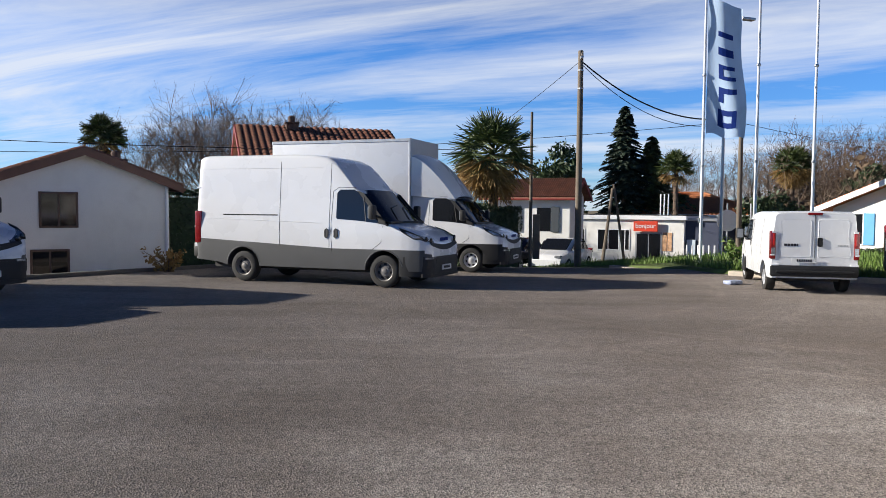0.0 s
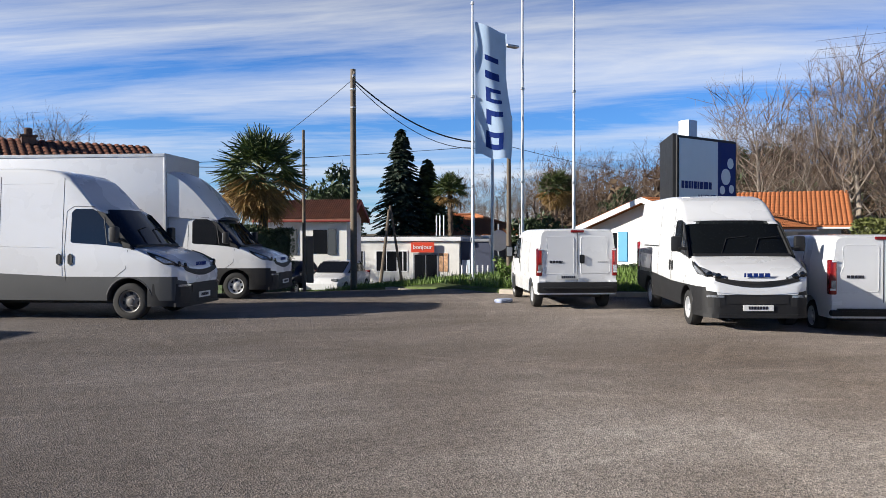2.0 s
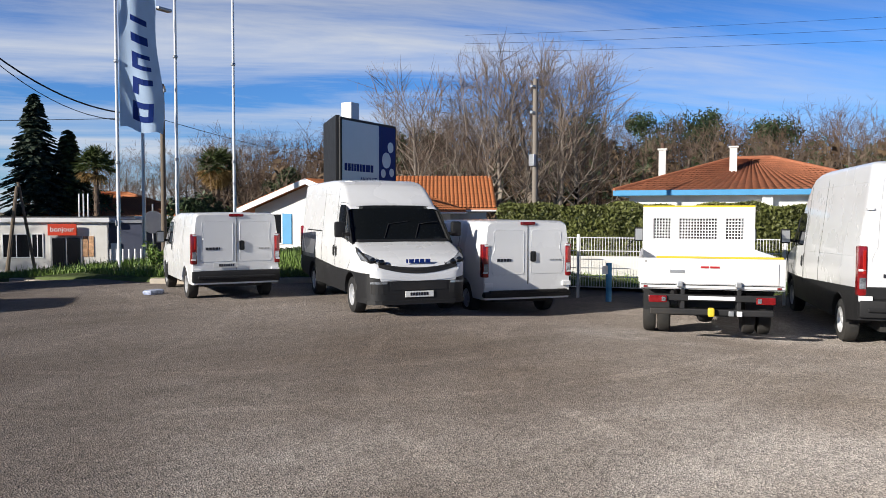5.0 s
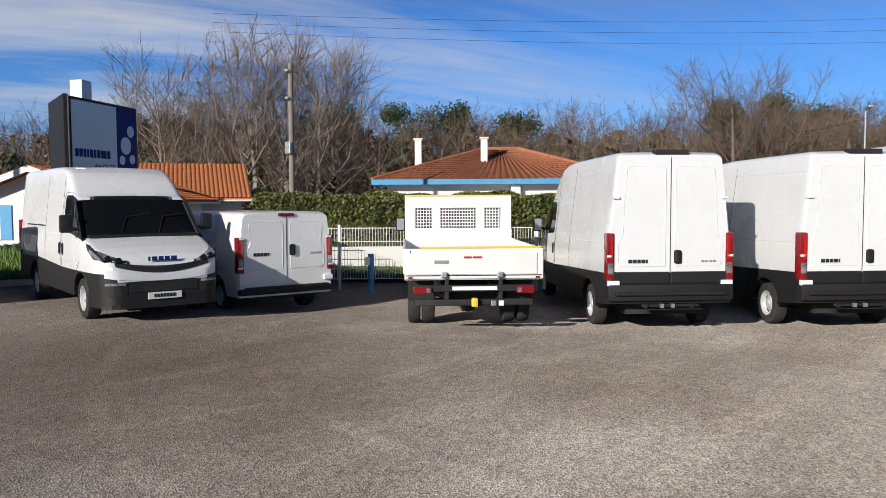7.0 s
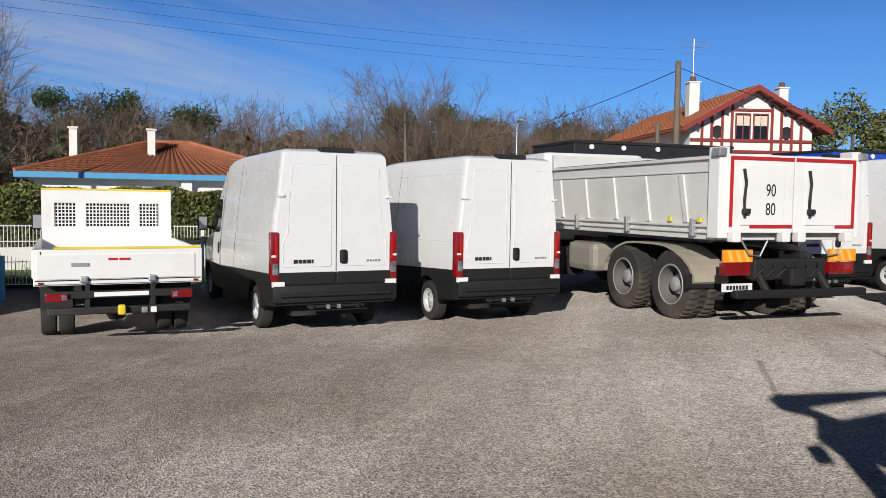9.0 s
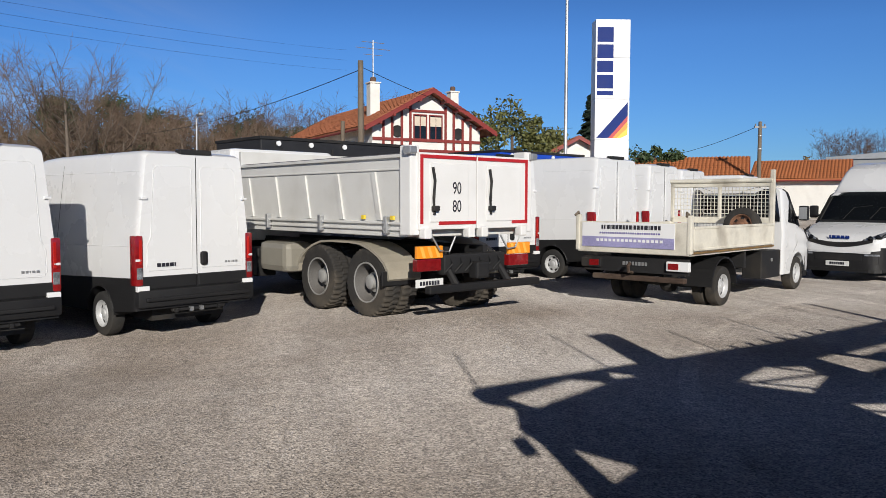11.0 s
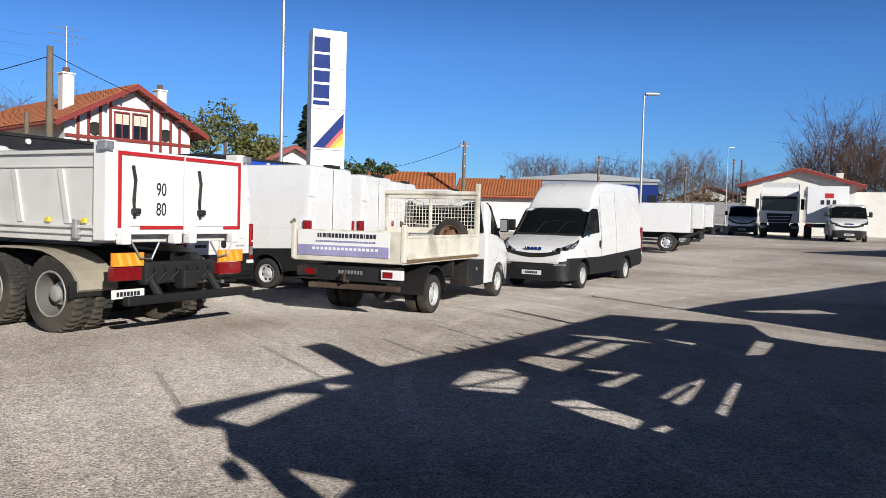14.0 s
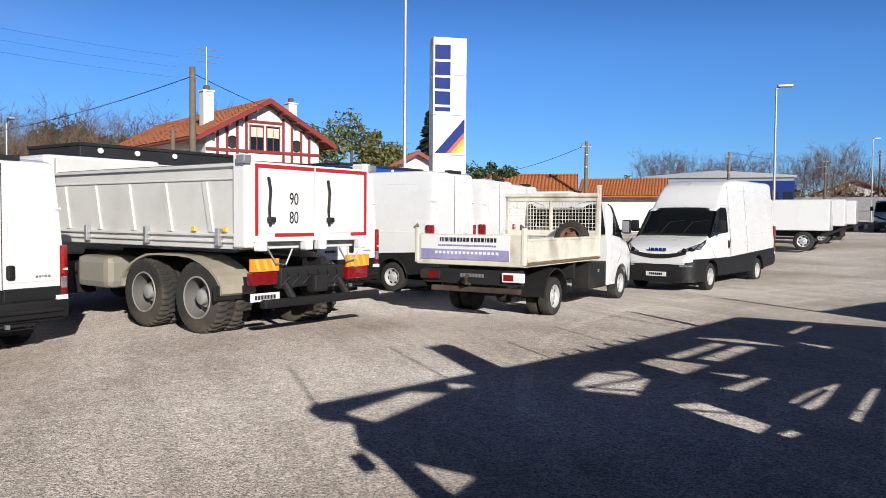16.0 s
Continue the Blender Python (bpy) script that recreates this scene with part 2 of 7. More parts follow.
def asphalt():
    """Worn tarmac: pale stones in dark binder, broad stains and faint tyre tracks."""
    m = bpy.data.materials.new("worn_tarmac")
    m.use_nodes = True
    n, l = m.node_tree.nodes, m.node_tree.links
    b = n["Principled BSDF"]
    co = n.new("ShaderNodeTexCoord")

    def noise_(scale, detail, vec=None, rough=0.6):
        t = n.new("ShaderNodeTexNoise")
        t.inputs["Scale"].default_value, t.inputs["Detail"].default_value, t.inputs["Roughness"].default_value = scale, detail, rough
        l.new(vec or co.outputs["Object"], t.inputs["Vector"])
        return t.outputs["Fac"]

    def ramp_(fac, stops):
        r = n.new("ShaderNodeValToRGB")
        while len(r.color_ramp.elements) < len(stops):
            r.color_ramp.elements.new(0.5)
        for e, (p, c) in zip(r.color_ramp.elements, stops):
            e.position, e.color = p, (*c, 1)
        l.new(fac, r.inputs[0])
        return r.outputs[0]

    def mix_(kind, f, a, c):
        x = n.new("ShaderNodeMix")
        x.data_type, x.blend_type = "RGBA", kind
        x.inputs[0].default_value = f
        l.new(a, x.inputs[6])
        l.new(c, x.inputs[7])
        return x.outputs[2]

    base = ramp_(noise_(0.16, 7), ((0.34, (0.165, 0.140, 0.118)), (0.66, (0.325, 0.304, 0.288))))
    v = n.new("ShaderNodeTexVoronoi")
    v.inputs["Scale"].default_value = 75
    l.new(co.outputs["Object"], v.inputs["Vector"])
    stones = ramp_(v.outputs["Color"], ((0.12, (0.37, 0.37, 0.37)), (0.80, (1.66, 1.63, 1.59))))
    col = mix_("MULTIPLY", 0.85, base, stones)
    grit = ramp_(noise_(34, 6, rough=0.85), ((0.33, (0.66, 0.64, 0.62)), (0.70, (1.34, 1.33, 1.32))))
    col = mix_("MULTIPLY", 0.8, col, grit)
    gravel = ramp_(noise_(7.5, 8, rough=0.8), ((0.36, (0.74, 0.73, 0.72)), (0.5, (1.0, 1.0, 1.0)), (0.66, (1.30, 1.30, 1.30))))
    col = mix_("MULTIPLY", 0.8, col, gravel)
    mp = n.new("ShaderNodeMapping")
    mp.inputs["Rotation"].default_value = (0, 0, radians(-28))
    mp.inputs["Scale"].default_value = (0.09, 0.9, 1)
    l.new(co.outputs["Object"], mp.inputs[0])
    wv = n.new("ShaderNodeTexNoise")
    wv.inputs["Scale"].default_value, wv.inputs["Detail"].default_value, wv.inputs["Distortion"].default_value = 1.6, 4, 0.6
    l.new(mp.outputs[0], wv.inputs["Vector"])
    tracks = ramp_(wv.outputs["Fac"], ((0.38, (0.80, 0.79, 0.78)), (0.5, (1.0, 1.0, 1.0)), (0.68, (1.18, 1.17, 1.15))))
    col = mix_("MULTIPLY", 0.5, col, tracks)
    # pale arcs left by turning wheels
    arcs = None
    for cx, cy, rad in ((-3, 20, 9.5), (-3, 20, 11.2), (9, 17, 8.2), (9, 17, 9.9), (15, 3, 9.4), (15, 3, 11.0), (3, -14, 12.4), (3, -14, 14.1)):
        far = n.new("ShaderNodeVectorMath")
        far.operation = "DISTANCE"
        far.inputs[1].default_value = (cx, cy, 0)
        l.new(co.outputs["Object"], far.inputs[0])
        near = n.new("ShaderNodeMath")
        near.operation = "COMPARE"
        near.inputs[1].default_value, near.inputs[2].default_value = rad, 0.10
        l.new(far.outputs["Value"], near.inputs[0])
        if arcs is None:
            arcs = near.outputs[0]
        else:
            both = n.new("ShaderNodeMath")
            both.operation = "MAXIMUM"
            l.new(arcs, both.inputs[0])
            l.new(near.outputs[0], both.inputs[1])
            arcs = both.outputs[0]
    worn = n.new("ShaderNodeMath")
    worn.operation = "MULTIPLY"
    l.new(arcs, worn.inputs[0])
    l.new(noise_(0.9, 5), worn.inputs[1])
    col = mix_("MULTIPLY", 1.0, col, ramp_(worn.outputs[0], ((0.36, (1.0, 1.0, 1.0)), (0.75, (1.32, 1.32, 1.32)))))
    # the southern half of the yard is paler, ragged-edged: newer surfacing plus painted down-sun brightness
    sp = n.new("ShaderNodeSeparateXYZ")
    l.new(co.outputs["Object"], sp.inputs[0])
    edge = n.new("ShaderNodeMath")
    edge.operation = "MULTIPLY_ADD"
    east = n.new("ShaderNodeMath")
    east.operation = "MULTIPLY_ADD"
    l.new(sp.outputs["X"], east.inputs[0])
    east.inputs[1].default_value = -0.25
    l.new(sp.outputs["Y"], east.inputs[2])
    l.new(east.outputs[0], edge.inputs[0])
    edge.inputs[1].default_value = -0.085
    wob = n.new("ShaderNodeMath")
    wob.operation = "MULTIPLY_ADD"
    l.new(noise_(0.35, 5), wob.inputs[0])
    wob.inputs[1].default_value, wob.inputs[2].default_value = 1.4, -0.05
    l.new(wob.outputs[0], edge.inputs[2])
    # these stops also put the sunlight thrown back by rough ground into the colour
    pale = ramp_(edge.outputs[0], ((0.0, (0.76, 0.72, 0.69)), (0.36, (1.10, 1.09, 1.08)), (0.95, (1.42, 1.46, 1.50))))
    col = mix_("MULTIPLY", 1.0, col, pale)
    l.new(col, b.inputs["Base Color"])
    b.inputs["Roughness"].default_value = 0.9
    b.inputs["Diffuse Roughness"].default_value = 0.75
    bp = n.new("ShaderNodeBump")
    bp.inputs["Strength"].default_value, bp.inputs["Distance"].default_value = 0.7, 0.012
    l.new(v.outputs["Distance"], bp.inputs["Height"])
    l.new(bp.outputs[0], b.inputs["Normal"])
    return m


TARMAC = asphalt()

# ---- building helpers ----


def mesh_of(name, bm, material, smooth=False):
    me = bpy.data.meshes.new(name)
    bm.normal_update()
    bm.to_mesh(me)
    bm.free()
    for m in material if isinstance(material, (list, tuple)) else [material]:
        me.materials.append(m)
    if smooth:
        for p in me.polygons:
            p.use_smooth = True
        me.set_sharp_from_angle(angle=radians(34))
    return me


def part(name, bm, material, parent, label="", smooth=False):
    ob = new(name, mesh_of(name, bm, material, smooth))
    ob.parent = parent
    if label:
        ob["label"] = label
    return ob


def thing(name, m, label, category, group="", kind=""):
    ob = new(name)
    ob.matrix_world = m
    return tagged(ob, label, category, group, kind)


def single(name, bm, material, label, category, group="", kind="", smooth=False, m=None):
    ob = new(name, mesh_of(name, bm, material, smooth))
    if m is not None:
        ob.matrix_world = m
    return tagged(ob, label, category, group, kind)


def box(x0, x1, y0, y1, z0, z1, bev=0.0, bm=None, seg=2):
    """A box between two corners, with rounded edges."""
    own = bmesh.new()
    bmesh.ops.create_cube(own, size=1, matrix=Matrix.Translation(((x0 + x1) / 2, (y0 + y1) / 2, (z0 + z1) / 2)) @ Matrix.Diagonal((x1 - x0, y1 - y0, z1 - z0, 1)))
    if bev:
        bmesh.ops.bevel(own, geom=own.edges[:], offset=bev, segments=seg, affect="EDGES", profile=0.6)
    return own if bm is None else merge(bm, own)


def merge(bm, other):
    me = bpy.data.meshes.new("tmp")
    other.to_mesh(me)
    other.free()
    bm.from_mesh(me)
    bpy.data.meshes.remove(me)
    return bm


def lathe(profile, segs=28, axis="y"):
    """Turns a profile of (radius, offset) round an axis."""
    bm = bmesh.new()
    rings = []
    for r, o in profile:
        ring = []
        for i in range(segs):
            a = 2 * math.pi * i / segs
            c, s = r * math.cos(a), r * math.sin(a)
            ring.append(bm.verts.new({"y": (c, o, s), "z": (c, s, o), "x": (o, c, s)}[axis]))
        rings.append(ring)
    for a, b in zip(rings, rings[1:]):
        for i in range(segs):
            bm.faces.new((a[i], a[(i + 1) % segs], b[(i + 1) % segs], b[i]))
    for ring in (rings[0], rings[-1]):
        if (ring[0].co - ring[segs // 2].co).length > 1e-5:
            bm.faces.new(ring)
    bmesh.ops.remove_doubles(bm, verts=bm.verts, dist=1e-6)
    bmesh.ops.recalc_face_normals(bm, faces=bm.faces)
    return bm


def tube(points, r0, r1=None, segs=8, bm=None):
    """A tapered tube along points."""
    bm = bm or bmesh.new()
    r1 = r0 if r1 is None else r1
    pts = [Vector(p) for p in points]
    rings = []
    for i, p in enumerate(pts):
        d = (pts[min(i + 1, len(pts) - 1)] - pts[max(i - 1, 0)]).normalized()
        u = d.orthogonal().normalized()
        w = d.cross(u)
        r = r0 + (r1 - r0) * i / max(1, len(pts) - 1)
        rings.append([bm.verts.new(p + (u * math.cos(a) + w * math.sin(a)) * r) for a in (2 * math.pi * k / segs for k in range(segs))])
    for a, b in zip(rings, rings[1:]):
        # nearest start, so that the tube doesn't twist
        k0 = min(range(segs), key=lambda k: (a[0].co - b[k].co).length)
        for i in range(segs):
            bm.faces.new((a[i], a[(i + 1) % segs], b[(i + 1 + k0) % segs], b[(i + k0) % segs]))
    bm.faces.new(rings[0][::-1])
    bm.faces.new(rings[-1])
    return bm


def prism(points, depth, axis="y", at=0.0):
    """A flat outline of (a, b) points given thickness along an axis."""
    bm = bmesh.new()

    def put(a, b, o):
        return {"y": (a, o, b), "x": (o, a, b), "z": (a, b, o)}[axis]

    f = [bm.verts.new(put(a, b, at)) for a, b in points]
    g = [bm.verts.new(put(a, b, at + depth)) for a, b in points]
    bm.faces.new(f)
    bm.faces.new(g[::-1])
    for i in range(len(f)):
        j = (i + 1) % len(f)
        bm.faces.new((f[i], g[i], g[j], f[j]))
    bmesh.ops.recalc_face_normals(bm, faces=bm.faces)
    return bm


def lerp_table(tab, x):
    if x <= tab[0][0]:
        return tab[0][1]
    for (x0, y0), (x1, y1) in zip(tab, tab[1:]):
        if x <= x1:
            return y0 + (y1 - y0) * (x - x0) / (x1 - x0)
    return tab[-1][1]


def heading(x, y, dx, dy, z=0.0):
    """A pose on the ground whose own +x looks along (dx, dy)."""
    return pose(x, y, z, 0, 0, math.degrees(math.atan2(dy, dx)))


def pierced(outline, openings, thick):
    """A plate in the y-z plane with openings cut through it."""
    loops = [[Vector((0, -a, b)) for a, b in lp] for lp in [outline] + openings]
    flat = [p for lp in loops for p in lp]
    bm = bmesh.new()
    vs = [bm.verts.new(p) for p in flat]
    for tri in tessellate_polygon(loops):
        try:
            bm.faces.new([vs[i] for i in tri])
        except ValueError:
            pass
    bmesh.ops.recalc_face_normals(bm, faces=bm.faces)
    ext = bmesh.ops.extrude_face_region(bm, geom=bm.faces[:])
    bmesh.ops.translate(bm, verts=[g for g in ext["geom"] if isinstance(g, bmesh.types.BMVert)], vec=(-thick, 0, 0))
    bmesh.ops.recalc_face_normals(bm, faces=bm.faces)
    return bm


# ---- wheels ----


def wheel(parent, x, y, r, w, side, rim=STEEL, tyre=RUBBER, lugs=8, tread=False):
    """A wheel whose outer face looks to +y (side 1) or -y (side -1)."""
    h = w / 2
    o = side
    prof = [(r * 0.58, -h * o), (r * 0.86, -h * 1.0 * o), (r * 0.97, -h * 0.82 * o), (r, -h * 0.45 * o), (r, h * 0.45 * o), (r * 0.97, h * 0.82 * o), (r * 0.86, h * o), (r * 0.64, h * 0.96 * o), (r * 0.58, h * 0.8 * o)]
    bm = lathe(prof, 32)
    bmesh.ops.delete(bm, geom=[f for f in bm.faces if len(f.verts) > 4 and f.calc_center_median().y * o > 0], context="FACES_ONLY")
    if tread:
        bm.free()
        bm = bmesh.new()
        n = 136
        rows = []
        for i in range(n):
            a = 2 * math.pi * i / n
            lug = (.020 if i % 4 < 2 else 0.0, .020 if (i + 2) % 4 < 2 else 0.0)
            ring = [(r * .58, -h), (r * .86, -h), (r * .95 + lug[0] * .6, -h * .97), (r * .99 + lug[0], -h * .80), (r + lug[0], -h * .12), (r + lug[1], h * .12), (r * .99 + lug[1], h * .80), (r * .95 + lug[1] * .6, h * .97), (r * .86, h), (r * .64, h * .96), (r * .58, h * .8)]
            rows.append([bm.verts.new((q * math.cos(a), z * o, q * math.sin(a))) for q, z in ring])
        for i in range(n):
            a, b = rows[i], rows[(i + 1) % n]
            for j in range(len(a) - 1):
                bm.faces.new((a[j], a[j + 1], b[j + 1], b[j]))
        bmesh.ops.recalc_face_normals(bm, faces=bm.faces)
    t = part("tyre", bm, tyre, parent, smooth=not tread)
    t.location = (x, y, r)
    if tread:
        rim = RIMTRUCK
    prof = [(r * 0.62, h * 0.80 * o), (r * 0.60, h * 0.92 * o), (r * 0.56, h * 0.86 * o), (r * 0.53, h * 0.45 * o), (r * 0.50, h * 0.30 * o), (r * 0.36, h * 0.40 * o), (r * 0.27, h * 0.60 * o), (r * 0.18, h * 0.60 * o), (r * 0.16, h * 0.78 * o), (r * .10, h * .84 * o), (0.001, h * 0.85 * o)]
    if tread:
        prof = [(r * q, h * z * o) for q, z in ((.62, .80), (.60, .98), (.56, .94), (.53, .2), (.50, -.45), (.35, -.55), (.30, -.1), (.22, .0), (.21, .5), (.16, .62), (.06, .66), (.001, .66))]
    bm = lathe(prof, 28)
    bmesh.ops.delete(bm, geom=[f for f in bm.faces if len(f.verts) > 4], context="FACES_ONLY")
    for f in bm.faces:
        c = f.calc_center_median()
        rr = math.hypot(c.x, c.z)
        if r * .37 < rr < r * .49 and int((math.atan2(c.z, c.x) + math.pi) / (2 * math.pi) * 28 + .01) % 4 < 2:
            f.material_index = 1
        # recessed ring of truck rims gets the disc colour with shade painted in
        elif tread and r * .30 < rr < r * .555:
            f.material_index = 2
    part("rim", bm, [rim, UNDER, RIMDISC], t, smooth=True)
    return t


# ---- vans ----
DAILY = dict(
    nose=((0, .52), (.015, .80), (.04, .94), (.085, 1.01), (.18, 1.085), (.42, 1.20), (.70, 1.29), (.95, 1.36), (1.53, 1.99)),
    high=((1.57, 2.045), (1.63, 2.075), (1.72, 2.13), (1.84, 2.27), (2.02, 2.47), (2.20, 2.64), (2.42, 2.75), (2.75, 2.81), (3.3, 2.835), (4.6, 2.84)), low=((1.57, 2.04), (1.66, 2.09), (1.85, 2.14), (2.2, 2.18), (2.6, 2.19)),
    width=((0, .66), (.03, .76), (.08, .84), (.18, .905), (.35, .95), (.6, .975), (1.0, .99), (1.5, 1.0)), screen=(.96, 1.53), r=.345, oh=1.0)
SMALL = dict(
    nose=((0, .50), (.03, .72), (.10, .86), (.25, .96), (.5, 1.04), (.78, 1.12), (1.55, 1.72)),
    high=((1.62, 1.77), (1.8, 1.85), (2.1, 1.90), (2.6, 1.93)), low=((1.62, 1.77), (2.6, 1.93)),
    width=((0, .64), (.03, .74), (.10, .84), (.25, .90), (.5, .935), (1.0, .955), (1.5, .96)), screen=(.82, 1.50), r=.32, oh=.93)


class Shell:
    """The outer skin of a van or cab: half widths and heights along its length."""

    def __init__(self, kind, length, high=True, back=0.0, top=None, wb=3.52, belt=0.80, tumble=0.10):
        self.k, self.L, self.back, self.wb, self.belt, self.tumble = kind, length, back, wb, belt, tumble
        self.hip = .16 if kind is DAILY and back == 0 else 0.0
        tab = list(kind["nose"]) + list(kind["high" if high else "low"])
        if top:
            f = (top - 2.0) / (tab[-1][1] - 2.0) if kind is DAILY else 1
            tab = [(d, z if z <= 2.0 else 2.0 + (z - 2.0) * f) for d, z in tab]
        self.tab = tab
        self.xf = length - kind["oh"]
        self.xr = self.xf - wb

    def top(self, x):
        z = lerp_table(self.tab, self.L - x)
        e = x - self.back
        return z - (0.05 * (1 - e / 0.22) ** 2 if e < 0.22 else 0)

    def belt_at(self, x):
        """The belt line: level along the cab, higher towards the tail."""
        f = max(0, min(1, (self.L - 2.2 - x) / (self.L - 2.2)))
        return self.belt + self.hip * f

    def half(self, x):
        e = x - self.back
        return lerp_table(self.k["width"], self.L - x) - (0.03 * (1 - e / 0.10) ** 2 if e < 0.10 else 0)

    def side(self, x, z):
        w = self.half(x)
        if z < 0.5:
            w -= 0.05 * (0.5 - z)
        return w * (1 - self.tumble * max(0, (z - 1.15) / 1.55)) - 0.012 * max(0, (1.15 - z))

    def bottom(self, x):
        z = 0.36
        R = self.k["r"] + 0.085
        for xa in (self.xf, self.xr):
            if abs(x - xa) < R:
                z = max(z, self.k["r"] + math.sqrt(R * R - (x - xa) ** 2))
        if self.L - x < 0.45:
            z = max(z, 0.30)
        return z

    def xs(self):
        s = {self.back, self.back + .02, self.back + .05, self.back + .1, self.back + .2}
        n = int((self.L - self.back) / 0.22)
        s |= {self.back + (self.L - self.back) * i / n for i in range(n)}
        s |= {self.L - d for d, _ in self.tab if self.L - d > self.back}
        R = self.k["r"] + 0.085
        for xa in (self.xf, self.xr):
            s |= {xa + R * math.cos(math.pi * i / 14) for i in range(15)} | {xa - R - .004, xa + R + .004}
        xs = sorted(x for x in s if self.back <= x <= self.L)
        keep = [xs[0]]
        for x in xs[1:]:
            if x - keep[-1] > 0.003:
                keep.append(x)
        return keep

    def skin(self, lower):
        """The body above the belt line, or the cladding under it."""
        bm = bmesh.new()
        rows = []
        s0, s1 = self.k["screen"]
        for x in self.xs():
            zt, zb, B = self.top(x), self.bottom(x), self.belt_at(x)
            zb = min(zb, B - 0.004)
            if self.hip:
                zb = max(zb, .36 + .12 * max(0, (self.xr - x) / self.xr)) if x < self.xr - self.k["r"] - .09 else zb
            if lower:
                lim = min(B, zt - 0.05) if zt < B + 0.05 else B
                pts = [(self.side(x, z) + (0.006 if z < B else 0.0), z) for z in (zb, zb + (lim - zb) * 0.3, zb + (lim - zb) * 0.7, lim)]
                prof = [(0, zb)] + pts
            else:
                rc = min(0.10, (zt - min(B, zt - .1)) * 0.45)
                lo = min(B, zt - 0.06)
                hi = zt - rc
                zs = [lo, lo + (hi - lo) * .12, lo + (hi - lo) * .3, lo + (hi - lo) * .5, lo + (hi - lo) * .75, hi]
                prof = [(self.side(x, z), z) for z in zs]
                ws = self.side(x, hi)
                prof += [(ws - rc * 1.15 * (1 - math.cos(a)), hi + rc * 0.86 * math.sin(a)) for a in (math.pi / 8, math.pi / 4, 3 * math.pi / 8, math.pi / 2)]
                prof += [(ws * 0.4, zt - 0.008), (0, zt)]
            rows.append((x, prof))
        for sgn in (1, -1):
            vs = [[bm.verts.new((x, sgn * y, z)) for y, z in prof] for x, prof in rows]
            for a, b, (xa, _), (xb, _) in zip(vs, vs[1:], rows, rows[1:]):
                d = self.L - (xa + xb) / 2
                for i in range(len(a) - 1):
                    if not lower and s0 < d < s1 and i >= 6:
                        continue            # the windscreen's opening
                    q = (a[i], a[i + 1], b[i + 1], b[i])
                    bm.faces.new(q if sgn < 0 else q[::-1])
            for col, rev in ((vs[0], False), (vs[-1], True)):
                c = col if not lower else col
                base = bm.verts.new((c[0].co.x, 0, c[-1].co.z if lower else c[0].co.z))
                f = c + [base] if base else c
                try:
                    bm.faces.new(f)
                except ValueError:
                    pass
        bmesh.ops.remove_doubles(bm, verts=bm.verts, dist=1e-4)
        bmesh.ops.recalc_face_normals(bm, faces=bm.faces)
        return bm

    def plate(self, pts, side, lift=0.006, thick=0.012, cuts=5):
        """An outline of (x, z) points laid on the side, following its curve."""
        dense = []
        for (x0, z0), (x1, z1) in zip(pts, pts[1:] + pts[:1]):
            n = max(1, int(math.hypot(x1 - x0, z1 - z0) / 0.22))
            dense += [(x0 + (x1 - x0) * i / n, z0 + (z1 - z0) * i / n) for i in range(n)]
        bm = bmesh.new()
        a = [bm.verts.new((x, side * (self.side(x, z) + lift), z)) for x, z in dense]
        b = [bm.verts.new((x, side * (self.side(x, z) + lift - thick), z)) for x, z in dense]
        bm.faces.new(a)
        bm.faces.new(b[::-1])
        for i in range(len(a)):
            j = (i + 1) % len(a)
            bm.faces.new((a[i], b[i], b[j], a[j]))
        bmesh.ops.triangulate(bm, faces=[f for f in bm.faces if len(f.verts) > 4])
        bmesh.ops.recalc_face_normals(bm, faces=bm.faces)
        return bm

    def line(self, pts, side, w=0.012, lift=0.003):
        """A narrow seam along (x, z) points on the side."""
        bm = bmesh.new()
        dense = []
        for (x0, z0), (x1, z1) in zip(pts, pts[1:]):
            n = max(1, int(math.hypot(x1 - x0, z1 - z0) / 0.2))
            dense += [(x0 + (x1 - x0) * i / n, z0 + (z1 - z0) * i / n) for i in range(n)]
        dense.append(pts[-1])
        return tube([(x, side * (self.side(x, z) + lift - w * 0.35), z) for x, z in dense], w * 0.5, segs=6)

    def front_band(self, z0, z1, y0, y1, lift=0.012, n=12, depth=0.05):
        """A band round the nose between two heights, from y0 to y1."""
        bm = bmesh.new()

        def fx(y, z):
            lo, hi = self.L - 1.3, self.L
            for _ in range(24):
                m = (lo + hi) / 2
                if self.top(m) - 0.02 > z and self.half(m) > abs(y):
                    lo = m
                else:
                    hi = m
            return lo
        g = []
        for j in range(4):
            row = []
            for i in range(n + 1):
                y = y0 + (y1 - y0) * i / n
                a, c = (z0(i / n), z1(i / n)) if callable(z0) else (z0, z1)
                z = a + (c - a) * j / 3
                row.append((fx(y, z) + lift, y, z))
            g.append(row)
        vs = [[bm.verts.new(p) for p in row] for row in g]
        bk = [[bm.verts.new((p[0] - depth, p[1], p[2])) for p in row] for row in g]
        for j in range(3):
            for i in range(n):
                bm.faces.new((vs[j][i], vs[j][i + 1], vs[j + 1][i + 1], vs[j + 1][i]))
        for i in range(n):
            bm.faces.new((vs[0][i], bk[0][i], bk[0][i + 1], vs[0][i + 1]))
            bm.faces.new((vs[3][i], vs[3][i + 1], bk[3][i + 1], bk[3][i]))
        for j in range(3):
            bm.faces.new((vs[j][0], vs[j + 1][0], bk[j + 1][0], bk[j][0]))
            bm.faces.new((vs[j][n], bk[j][n], bk[j + 1][n], vs[j + 1][n]))
